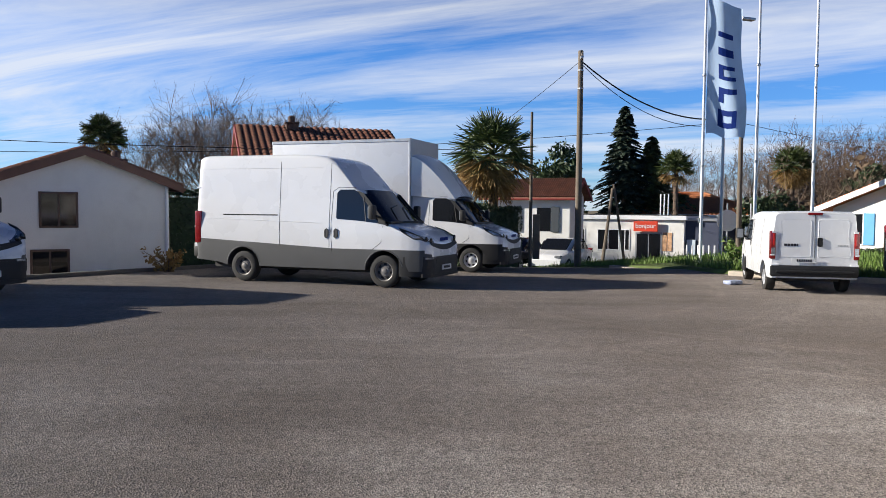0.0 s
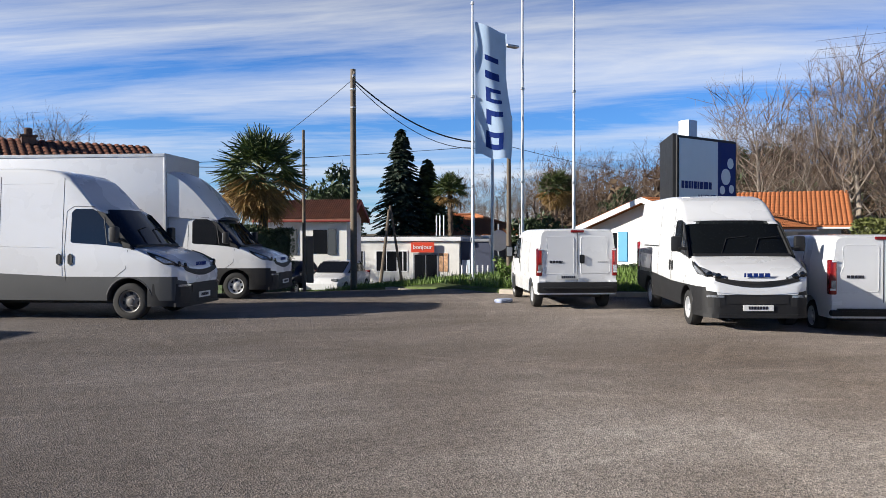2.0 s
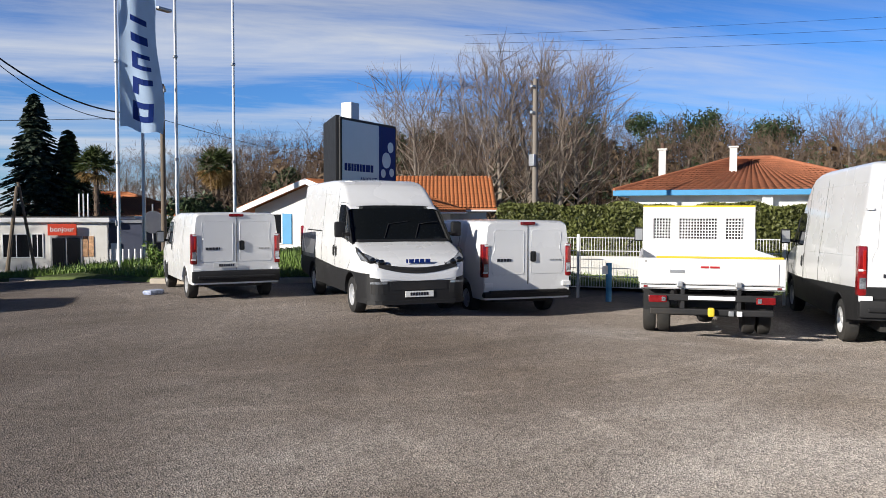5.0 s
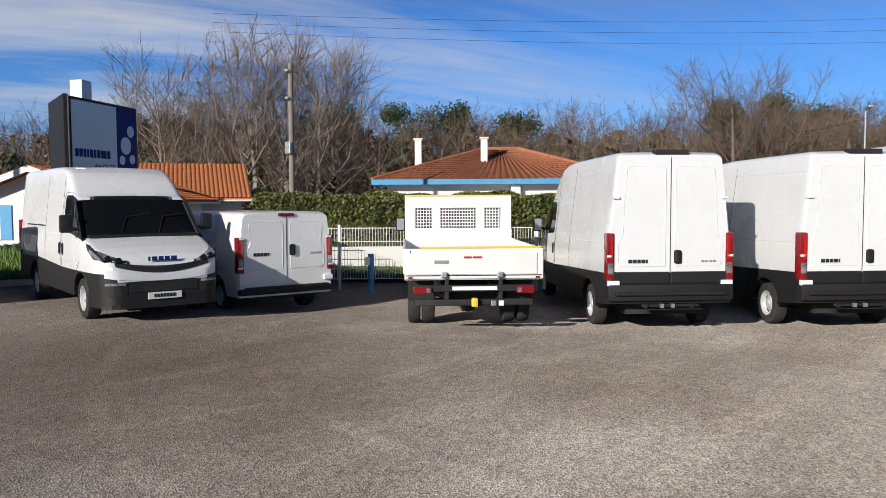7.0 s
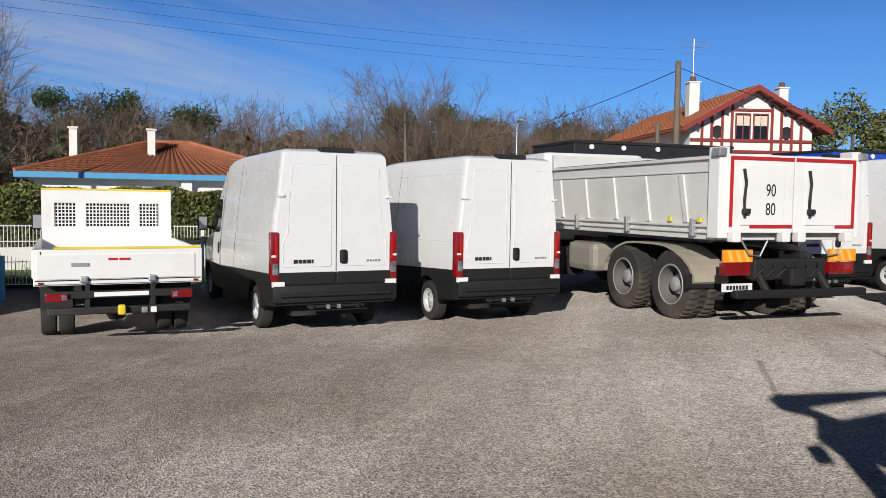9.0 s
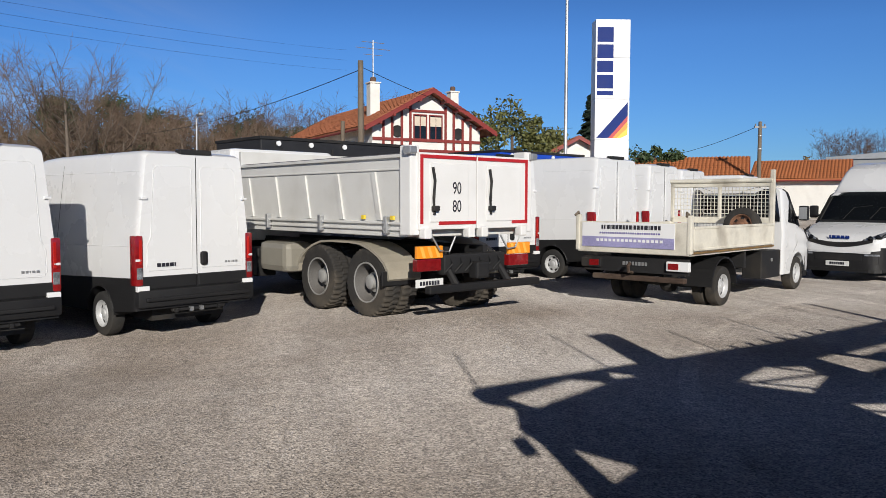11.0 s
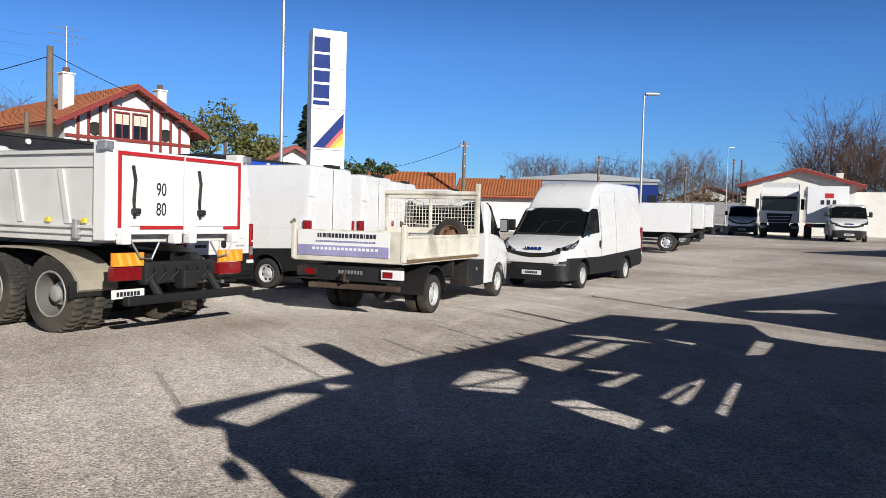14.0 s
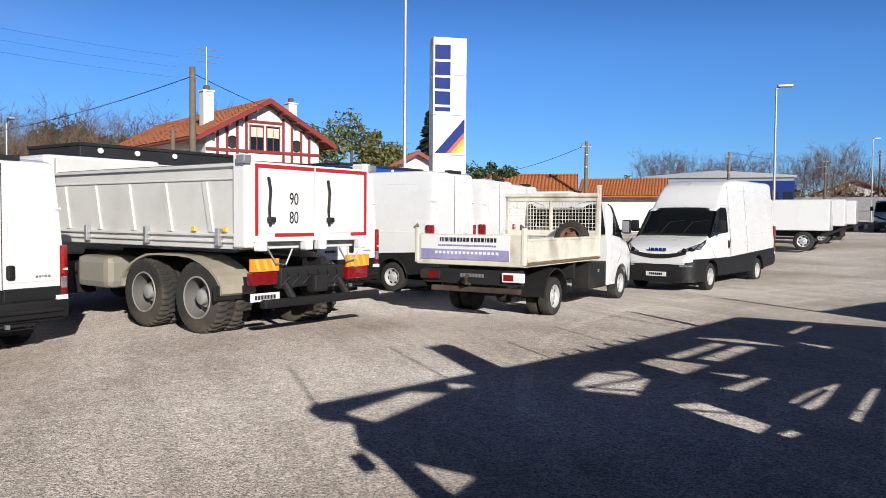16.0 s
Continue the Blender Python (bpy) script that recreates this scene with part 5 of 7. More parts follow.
def crown_twigs(base, h, w, rng, mains, subs, twigs, clear=.25, lean=.9):
    """Branches of a rounded leafless crown: main limbs as points with radii, and the finer wood as blades (a, b, width)."""
    base = Vector(base)
    limbs_, fine = [], []
    top = base + Vector((rng.uniform(-.05, .05) * h, rng.uniform(-.05, .05) * h, h * .72))
    for i in range(mains):
        f = (i + rng.random()) / mains
        a = i * 2.4 + rng.uniform(-.5, .5)
        o = base.lerp(top, clear + (1 - clear) * f * .95)
        el = rng.uniform(.65, 1.15) + .35 * f
        reach = w * .5 * (1.05 - .55 * f) * rng.uniform(.7, 1.1)
        tip = o + Vector((math.cos(a) * reach, math.sin(a) * reach, reach * math.tan(min(1.25, el)) * lean))
        tip.z = min(tip.z, base.z + h * rng.uniform(.86, 1.0) - .12 * h * (reach / (w * .5)) ** 2)
        mid = o.lerp(tip, .5) + Vector((math.cos(a) + rng.gauss(0, .9), math.sin(a) + rng.gauss(0, .9), -.6)) * reach * .18
        limbs_.append((o, mid, tip, h * .0038 * (1.2 - .6 * f)))
        for _ in range(subs):
            g = rng.uniform(.25, 1.0)
            p = o.lerp(mid, g * 2) if g < .5 else mid.lerp(tip, g * 2 - 1)
            d = ((tip - o).normalized() * .6 + Vector((rng.gauss(0, .6), rng.gauss(0, .6), rng.gauss(.35, .45)))).normalized()
            q = p + d * h * rng.uniform(.07, .17)
            fine.append((p, q, h * .0030))
            for _ in range(twigs):
                r = p.lerp(q, rng.uniform(.2, 1.0))
                e = r + (d * .7 + Vector((rng.gauss(0, .6), rng.gauss(0, .6), rng.gauss(.25, .5)))).normalized() * h * rng.uniform(.035, .085)
                fine.append((r, e, h * .0014))
    return top, limbs_, fine


def bare_tree(x, y, z, h, seed, label, spread=.5, name="bare_tree", twig=TWIG, bark=BARK, dense=5):
    rng = random.Random(seed)
    th = thing(name, pose(x, y, z), label, "tree")
    top, mains, fine = crown_twigs((0, 0, 0), h, h * (.35 + spread * .9), rng, 28, 17, dense + 1)
    bm = tube([(0, 0, 0), tuple(top * .5 + Vector((.04 * h * rng.uniform(-1, 1), .04 * h * rng.uniform(-1, 1), 0))), tuple(top)], h * .017, h * .005, 8)
    for o, mid, tip, r in mains:
        tube([o, mid, tip], r, r * .25, 5, bm)
    part("trunk", bm, bark, th, smooth=True)
    ob = new("crown", ribbons([(tuple(a), tuple(b)) for a, b, _ in fine], "crown", twig, [max(.014, w) for _, _, w in fine]))
    ob.parent = th
    return th


def leafy_tree(x, y, z, h, w, seed, label, leaf=LEAF, name="broadleaf_tree", trunk=.3, n=2600, size=.16, lumps=16):
    rng = random.Random(seed)
    th = thing(name, pose(x, y, z), label, "tree")
    bm = tube([(0, 0, 0), (.05, .03, h * trunk), (.0, .08, h * .75)], h * .028, h * .01, 8)
    for i in range(6):
        a = i * 1.05 + rng.random()
        tube([(0, 0, h * trunk), (math.cos(a) * w * .25, math.sin(a) * w * .25, h * (trunk + .2)), (math.cos(a) * w * .4, math.sin(a) * w * .4, h * (trunk + .35))], h * .012, .01, 6, bm)
    part("trunk", bm, BARK_DARK, th, smooth=True)
    cs, ss = [], []
    for i in range(lumps):
        a, f = rng.uniform(0, 6.28), rng.random()
        zz = h * (trunk + (1 - trunk) * (.12 + .76 * f))
        rad = w * .5 * math.sin(math.pi * (.12 + .80 * f)) * rng.uniform(.3, .95)
        c = Vector((math.cos(a) * rad, math.sin(a) * rad, zz))
        lr = w * rng.uniform(.13, .24)
        for _ in range(n // lumps):
            d = Vector((rng.gauss(0, 1), rng.gauss(0, 1), rng.gauss(0, .8))).normalized() * lr * rng.random() ** .4
            cs.append(tuple(c + d))
            ss.append(size * rng.uniform(.6, 1.4))
    ob = new("crown", cards(cs, ss, "crown", leaf))
    ob.parent = th
    return th


def fir_tree(x, y, z, h, w, seed, label, leaf=LEAF_FIR):
    rng = random.Random(seed)
    th = thing("fir_tree", pose(x, y, z), label, "tree")
    part("trunk", tube([(0, 0, 0), (0, 0, h)], h * .02, .02, 8), BARK_DARK, th)
    seg, wid = [], []
    for i in range(int(h * 60)):
        f = rng.random() ** .8
        zz = h * (.06 + .94 * f)
        r = w * .5 * (1 - f) ** .85 * rng.uniform(.55, 1.08) + .05
        a = rng.uniform(0, 6.28)
        o = Vector((math.cos(a) * r * .1, math.sin(a) * r * .1, zz))
        e = Vector((math.cos(a) * r, math.sin(a) * r, zz - r * .35))
        for k in range(10):
            p = o.lerp(e, .2 + .8 * k / 9)
            for sd in (-1, 1):
                q = p + Vector((math.cos(a + sd * 1.0), math.sin(a + sd * 1.0), -.3)) * .32 * rng.uniform(.6, 1.2)
                seg.append((tuple(p), tuple(q)))
                wid.append(.15)
    ob = new("crown", ribbons(seg, "crown", leaf, wid))
    ob.parent = th
    return th


def palm_tree(x, y, z, h, r, seed, label, dry=True):
    """A fan palm: a rough trunk, a head of pleated fans and a skirt of dry ones."""
    rng = random.Random(seed)
    th = thing("fan_palm", pose(x, y, z), label, "palm")
    bm = tube([(0, 0, 0), (.03, 0, h * .5), (0, .02, h)], .16, .13, 10)
    for i in range(int(h * 14)):
        a, zz = i * 2.4, h * (i / (h * 14))
        tube([(math.cos(a) * .12, math.sin(a) * .12, zz), (math.cos(a) * .22, math.sin(a) * .22, zz + .14)], .035, .01, 5, bm)
    part("trunk", bm, BARK_DARK, th)
    for nm, mtl, cnt, lo, hi in (("crown", PALM, 95, -.30, 1.45), ("dry_skirt", PALM_DRY, 80 if dry else 14, -1.35, -.20)):
        seg, wid = [], []
        for i in range(cnt):
            a, el = rng.uniform(0, 6.28), rng.uniform(lo, hi)
            d = Vector((math.cos(a) * math.cos(el), math.sin(a) * math.cos(el), math.sin(el)))
            o = Vector((0, 0, h))
            k = o + d * r * rng.uniform(.45, .62)
            seg.append((tuple(o), tuple(k)))
            wid.append(.035)
            u = d.cross(Vector((0, 0, 1))).normalized()
            v = u.cross(d)
            tilt = rng.uniform(-.5, .5)
            u = (u * math.cos(tilt) + v * math.sin(tilt)).normalized()
            for j in range(15):
                b = radians(-105 + 15 * j)
                e = k + (d * math.cos(b) + u * math.sin(b)) * r * .42 * rng.uniform(.85, 1.1) - Vector((0, 0, .10 * r * abs(math.sin(b)) + .06 * r))
                seg.append((tuple(k), tuple(e)))
                wid.append(.055)
        ob = new(nm, ribbons(seg, nm, mtl, wid))
        ob.parent = th
    return th


def hedge(p0, p1, h, t, label, leaf=LEAF_HEDGE, n=14000, seed=3):
    """A clipped hedge between two points."""
    rng = random.Random(seed)
    a, b = Vector(p0), Vector(p1)
    d = (b - a)
    nrm = Vector((-d.y, d.x)).normalized()
    ln = d.length
    th = thing("hedge", pose(a.x, a.y, rise(a.x, a.y), 0, 0, math.degrees(math.atan2(d.y, d.x))), label, "hedge")
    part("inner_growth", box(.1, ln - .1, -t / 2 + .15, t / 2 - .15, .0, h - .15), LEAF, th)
    cs, ss = [], []
    for i in range(n):
        x = rng.uniform(0, ln)
        f = rng.random()
        bumpy = .10 * math.sin(x * 2.1) + .07 * math.sin(x * 5.3 + 1)
        if f < .35:
            cs.append((x, rng.uniform(-t / 2, t / 2), h + bumpy * .6 + rng.uniform(-.12, .06)))
        else:
            cs.append((x, (-1 if rng.random() < .7 else 1) * (t / 2 + bumpy * .5) + rng.uniform(-.1, .06), rng.uniform(.05, h)))
        ss.append(rng.uniform(.035, .08))
    ob = new("leaves", cards(cs, ss, "leaves", leaf))
    ob.parent = th
    return th


# ---- houses ----
def tiles(parent, p00, p10, p01, p11, material, cols, rows, name="roof_tiles", h=.05):
    """Rows of half-round tiles over a roof slope: eaves p00-p10, ridge p01-p11."""
    bm = bmesh.new()
    p00, p10, p01, p11 = (Vector(p) for p in (p00, p10, p01, p11))
    nrm = (p10 - p00).cross(p01 - p00).normalized()
    if nrm.z < 0:
        nrm = -nrm
    n = 4
    for r in range(rows):
        f0, f1 = r / rows, (r + 1.08) / rows
        prev = []
        for c in range(cols * n + 1):
            u = c / (cols * n)
            w = abs(math.sin(math.pi * c / n)) * h
            a = p00.lerp(p10, u).lerp(p01.lerp(p11, u), f0) + nrm * (w + .035)
            b = p00.lerp(p10, u).lerp(p01.lerp(p11, u), min(1, f1)) + nrm * (w + .005)
            prev.append((bm.verts.new(a), bm.verts.new(b)))
        for (a, b), (c_, d) in zip(prev, prev[1:]):
            bm.faces.new((a, c_, d, b))
    bmesh.ops.recalc_face_normals(bm, faces=bm.faces)
    ob = part(name, bm, material, parent, smooth=True)
    ob["kind"] = "stuff"
    return ob


def window(parent, x, z, w, h, y, frame_m, out_=-1, shutters=None, bars_=1):
    """A recessed window on a wall at y facing out_ (along y)."""
    fr = part("window", (lambda b: [box(x - w / 2 - .06, x + w / 2 + .06, min(y, y + .04 * out_), max(y, y + .04 * out_), z - .06, z, .008, b), box(x - w / 2 - .06, x + w / 2 + .06, min(y, y + .04 * out_), max(y, y + .04 * out_), z + h, z + h + .06, .008, b), box(x - w / 2 - .06, x - w / 2, min(y, y + .04 * out_), max(y, y + .04 * out_), z - .06, z + h + .06, .008, b), box(x + w / 2, x + w / 2 + .06, min(y, y + .04 * out_), max(y, y + .04 * out_), z - .06, z + h + .06, .008, b)] + [box(x - w / 2 + w * (i + 1) / (bars_ + 1) - .025, x - w / 2 + w * (i + 1) / (bars_ + 1) + .025, min(y, y + .03 * out_), max(y, y + .03 * out_), z, z + h, .004, b) for i in range(bars_)])(bmesh.new())[-1], frame_m, parent)
    part("pane", box(x - w / 2, x + w / 2, min(y, y + .015 * out_), max(y, y + .015 * out_), z, z + h), GLASS, fr)
    if shutters:
        for sd in (-1, 1):
            xs_ = x + sd * (w / 2 + .06 + w / 4)
            part("shutter", box(xs_ - w / 4, xs_ + w / 4, min(y, y + .05 * out_), max(y, y + .05 * out_), z - .04, z + h + .04, .008), shutters, fr)
    return fr


def chimney(parent, x, y, z0, z1, w, material=PLASTER):
    c = part("chimney", box(x - w / 2, x + w / 2, y - w / 2, y + w / 2, z0, z1, .01), material, parent)
    part("chimney_cap", box(x - w / 2 - .05, x + w / 2 + .05, y - w / 2 - .05, y + w / 2 + .05, z1, z1 + .07, .01), material, c)
    part("chimney_pot", lathe([(w * .3, 0), (w * .3, .2), (w * .22, .25)], 12, "z"), BRICK, c).location = (x, y, z1 + .07)
    return c


def gable_house(m, label, w, d, eave, ridge, wall_m, roof_m, trim_m, over=.4, cols=22, rows=8, name="house", base=-2.5, timber=False):
    """A house whose gable looks along its own -y; its ridge runs along y."""
    th = thing(name, m, label, "house")
    bm = prism([(-w / 2, base), (w / 2, base), (w / 2, eave), (0, ridge), (-w / 2, eave)], d, "y", 0)
    part("wall", bm, wall_m, th)
    k = (ridge - eave) / (w / 2)
    e = eave - over * k
    for sd in (1, -1):
        rf = part("roof", prism([(0, ridge + .04), (sd * (w / 2 + over), e + .04), (sd * (w / 2 + over), e + .16), (0, ridge + .16)], d + 2 * over, "y", -over), roof_m, th)
        x0 = sd * (w / 2 + over)
        tiles(rf, (x0, -over, e + .15), (x0, d + over, e + .15), (0, -over, ridge + .15), (0, d + over, ridge + .15), roof_m, int(cols * 1.7 * d / w), int(rows * 1.6))
        part("bargeboard", prism([(0, ridge - .06), (sd * (w / 2 + over), e - .06), (sd * (w / 2 + over), e + .17), (0, ridge + .17)], .05, "y", -over - .05), trim_m, rf)
        part("gutter", tube([(x0 + .04 * sd, -over, e + .04), (x0 + .04 * sd, d + over, e + .04)], .05, segs=8), trim_m, rf)
    return th


def hip_house(m, label, w, d, eave, ridge, wall_m, roof_m, trim_m, over=.5, base=-1.0):
    """A hip-roofed house facing its own -y."""
    th = thing("house", m, label, "house")
    part("wall", box(-w / 2, w / 2, 0, d, base, eave, .01), wall_m, th)
    W, D = w / 2 + over, d / 2 + over
    yc = d / 2
    rl = max(.4, W - D)
    A, B, C, E_ = (-W, yc - D, eave), (W, yc - D, eave), (W, yc + D, eave), (-W, yc + D, eave)
    P, Q = (-rl, yc, ridge), (rl, yc, ridge)
    bm = bmesh.new()
    v = [bm.verts.new(p) for p in (A, B, C, E_, P, Q)]
    for f in ((0, 1, 5, 4), (1, 2, 5), (2, 3, 4, 5), (3, 0, 4), (3, 2, 1, 0)):
        bm.faces.new([v[i] for i in f])
    rf = part("roof", bm, roof_m, th)
    tiles(rf, A, B, P, Q, roof_m, int(w * 3.6), 15)
    tiles(rf, B, C, Q, Q, roof_m, int(d * 3.6), 15)
    tiles(rf, E_, A, P, P, roof_m, int(d * 3.6), 15)
    for a, b in ((A, P), (B, Q), (P, Q)):
        part("ridge_tile", tube([Vector(a) + Vector((0, 0, .08)), Vector(b) + Vector((0, 0, .08))], .09, segs=8), roof_m, rf)
    for y in (yc - D, yc + D):
        part("fascia", box(-W - .02, W + .02, y - .03, y + .03, eave - .16, eave + .06, .01), trim_m, rf)
    for x in (-W, W):
        part("fascia", box(x - .03, x + .03, yc - D, yc + D, eave - .16, eave + .06, .01), trim_m, rf)
    part("soffit", box(-W + .03, W - .03, yc - D + .03, yc + D - .03, eave - .10, eave - .06), SIGNWHITE, rf)
    return th


def pole(x, y, z, h, r0, r1, material, label, name="utility_pole", lean=(0, 0)):
    th = thing(name, pose(x, y, z), label, "pole")
    part("shaft", tube([(0, 0, -.6), (lean[0] * .5, lean[1] * .5, h * .5), (lean[0], lean[1], h)], r0, r1, 12), material, th, smooth=True)
    return th


def cable(p, q, sag, r=.012, label="thin black overhead power cable", bundle=1):
    p, q = Vector(p), Vector(q)
    pts = []
    for i in range(17):
        f = i / 16
        v = p.lerp(q, f)
        v.z -= sag * 4 * f * (1 - f)
        pts.append(v)
    return single("overhead_cable", tube(pts, r, segs=5), CABLE, label, "cable", group="overhead cables")


# ---- north side: verge, flagpoles, shop, houses ----
def verge():
    """Raised grass island with a kerb along the yard."""
    line = [(2.5, 40), (4.3, 34), (6.0, 27.7), (7.9, 21.9), (9.6, 20.2), (12.2, 19.0), (15.5, 16.8), (18.2, 12.6), (22, 8.5)]
    far = [(9.5, 42), (11.5, 37), (13.5, 32), (16, 28.5), (18, 26.5), (20, 25), (23, 22), (26, 18), (30, 14)]
    bm = bmesh.new()
    rows = []
    for (x0, y0), (x1, y1) in zip(line, far):
        rows.append([bm.verts.new((x0 + (x1 - x0) * f, y0 + (y1 - y0) * f, rise(x0 + (x1 - x0) * f, y0 + (y1 - y0) * f) + zz)) for f, zz in ((0, .02), (.012, .13), (.10, .22), (.3, .40), (.6, .45), (.85, .3), (1, -.3))])
    for a, b in zip(rows, rows[1:]):
        for i in range(len(a) - 1):
            bm.faces.new((a[i], b[i], b[i + 1], a[i + 1]))
    bmesh.ops.recalc_face_normals(bm, faces=bm.faces)
    single("verge", bm, mat("grass_soil", (0.11, 0.15, 0.04), 0.9, var=0.5, scale=1.2, bump=0.5, bscale=15), "low grassy bank beside the yard", "verge", kind="structure", smooth=True)
    rng = random.Random(11)
    seg, wid = [], []
    for i in range(34000):
        k = rng.random() * (len(line) - 1.001)
        j, f = int(k), k - int(k)
        x0, y0 = (line[j][0] + (line[j + 1][0] - line[j][0]) * f, line[j][1] + (line[j + 1][1] - line[j][1]) * f)
        x1, y1 = (far[j][0] + (far[j + 1][0] - far[j][0]) * f, far[j][1] + (far[j + 1][1] - far[j][1]) * f)
        u = .015 + .75 * rng.random() ** 1.6
        x, y = x0 + (x1 - x0) * u, y0 + (y1 - y0) * u
        z = rise(x, y) + lerp_table(((0, .02), (.012, .13), (.10, .22), (.3, .40), (.6, .45), (.85, .3), (1, -.3)), u)
        h = rng.uniform(.05, .17) * (1.9 if rng.random() < .06 else 1)
        seg.append(((x, y, z - .02), (x + rng.uniform(-.06, .06), y + rng.uniform(-.06, .06), z + h)))
        wid.append(rng.uniform(.012, .03))
    ob = new("grass", ribbons(seg, "grass", GRASSM, wid))
    tagged(ob, "short green winter grass on the bank", "grass", kind="stuff")
    # kerb stones
    kb = new("kerb")
    tagged(kb, "pale worn concrete kerb stones along the grass", "kerb", kind="structure")
    proto = None
    for (x0, y0), (x1, y1) in zip(line[1:6], line[2:7]):
        n = max(1, round(math.hypot(x1 - x0, y1 - y0)))
        L_ = math.hypot(x1 - x0, y1 - y0) / n
        for i in range(n):
            f = (i + .5) / n
            if proto is None:
                proto = mesh_of("kerb_stone", box(-.485, .485, -.15, .15, -.1, .12, .015), KERB)
            o = new("kerb_stone", proto)
            o.matrix_world = pose(x0 + (x1 - x0) * f - .04, y0 + (y1 - y0) * f - .05, rise(x0, y0) + rng.uniform(-.01, .01), 0, 0, math.degrees(math.atan2(y1 - y0, x1 - x0)) + rng.uniform(-1, 1))
            o.parent = kb


verge()


def flagpole(x, y, h, label):
    th = pole(x, y, .3, h, .055, .03, POLEWHITE, label, "flagpole")
    part("finial", lathe([(.001, 0), (.05, .03), (.06, .08), (.03, .13), (.001, .15)], 12, "z"), POLEWHITE, th).location = (0, 0, h)
    part("cleat", box(-.09, -.05, -.03, .03, 1.1, 1.25, .01), GALV, th)
    part("halyard", tube([(.06, 0, 1.2), (.05, .02, h * .6), (.045, 0, h - .1)], .006, segs=5), SIGNWHITE, th)
    for z in (h * .33, h * .66):
        part("collar", lathe([(.06, 0), (.07, .02), (.07, .06), (.06, .08)], 12, "z"), GALV, th).location = (0, 0, z)
    return th


FX = ((8.15, 25.0), (9.84, 25.0), (11.65, 25.0))
for fx, fy in FX:
    flagpole(fx, fy, 8.6 if fx < 9 else 9.1, "slender white flagpole on the grass bank")


def flag():
    """A tall banner flag hanging in folds, with a line of plain letter blocks down it."""
    th = thing("banner_flag", pose(8.23, 24.98, 4.2, 0, 0, -12), "pale blue banner flag with dark blue blocks", "flag")
    W, H, nx, nz = 1.15, 4.2, 18, 44

    def cloth(u, v):
        fold = .10 * math.sin(u * 6.0 + v * 3) * (.3 + u) + .06 * math.sin(v * 9 + u * 2)
        slack = (1 - v) * .06
        return (u * W * (1 - .16 * v * v) + .05 * math.sin(v * 7) * u, fold, v * H - slack * u - .28 * u * (.5 + v * .9) + .05 * math.sin(u * 9) * (1 - v))

    def sheet(u0, u1, v0, v1, n, m_, off):
        bm = bmesh.new()
        g = [[bm.verts.new(Vector(cloth(u0 + (u1 - u0) * i / n, v0 + (v1 - v0) * j / m_)) + Vector((0, off, 0))) for i in range(n + 1)] for j in range(m_ + 1)]
        for j in range(m_):
            for i in range(n):
                bm.faces.new((g[j][i], g[j][i + 1], g[j + 1][i + 1], g[j + 1][i]))
        return bm
    part("cloth", sheet(0, 1, 0, 1, nx, nz, 0), mat("flag_cloth", (0.42, 0.55, 0.72), 0.8, var=0.12, scale=2, trans=0.0), th, smooth=True)
    # plain blocks in place of the printed name
    for u0, u1, v0, v1 in ((.3, .75, .07, .11), (.3, .75, .16, .20), (.3, .42, .11, .16), (.63, .75, .11, .16), (.3, .42, .25, .36), (.3, .75, .32, .36), (.3, .75, .42, .45), (.3, .75, .50, .53), (.3, .42, .42, .53), (.3, .75, .60, .66), (.3, .75, .74, .78)):
        part("printed_block", sheet(u0, u1, v0, v1, 4, 4, -.012), BLUE, th)
    return th


flag()


def street_lamp(x, y, z, h, az, label, arm=1.0):
    th = pole(x, y, z, h, .075, .04, GALV, label, "street_lamp")
    a = radians(az)
    dx, dy = math.sin(a), math.cos(a)
    part("arm", tube([(0, 0, h - .05), (dx * arm * .5, dy * arm * .5, h + .05), (dx * arm, dy * arm, h + .08)], .035, .03, 8), GALV, th)
    o = part("lamp_head", box(-.32, .32, -.13, .13, -.05, .06, .04), GALV, th)
    o.matrix_local = pose(dx * arm, dy * arm, h + .08, 0, 0, 90 - az)
    return th


street_lamp(10.9, 31, -.2, 9.4, 70, "tall grey street lamp behind the flagpoles")


def timber_pole(x, y, h, label, arms=True, r=.14):
    th = pole(x, y, rise(x, y), h, r, r * .72, WOODPOLE, label)
    if arms:
        part("crossarm", box(-.05, .05, -.35, .35, h - .35, h - .25, .01), GALV, th)
        for yy in (-.28, 0, .28):
            part("insulator", lathe([(.02, 0), (.045, .03), (.03, .07), (.045, .10), (.001, .14)], 10, "z"), mat("insulator_glaze", (0.25, 0.22, 0.2), 0.2), th).location = (0, yy, h - .25)
        for zz in (h - .8, h - 1.5):
            part("clamp", lathe([(r * .85, 0), (r * .9, .02), (r * .9, .06)], 10, "z"), GALV, th).location = (0, 0, zz)
    return th


timber_pole(5.33, 31.2, 8.6, "weathered timber utility pole carrying cables")
timber_pole(3.3, 29.8, 5.9, "thin dark timber pole beside the palm", False, .07)
timber_pole(12.9, 34.5, 8.0, "dark timber utility pole near the shop", True, .12)
cable((5.33, 31.2, 7.6), (12.9, 34.5, 5.9), .9, .03, "sagging bundle of black overhead cable")
cable((5.33, 31.2, 7.5), (12.9, 34.5, 5.8), 1.15, .015)
cable((5.33, 31.2, 7.6), (-1.0, 60, 5.0), .4, .012)
cable((12.9, 34.5, 5.7), (-30, 30, 4.2), .9, .014)
cable((12.9, 34.5, 5.6), (40, 40, 4.0), .8, .012)
cable((-30, 20, 4.6), (2, 28, 3.9), .5, .012)

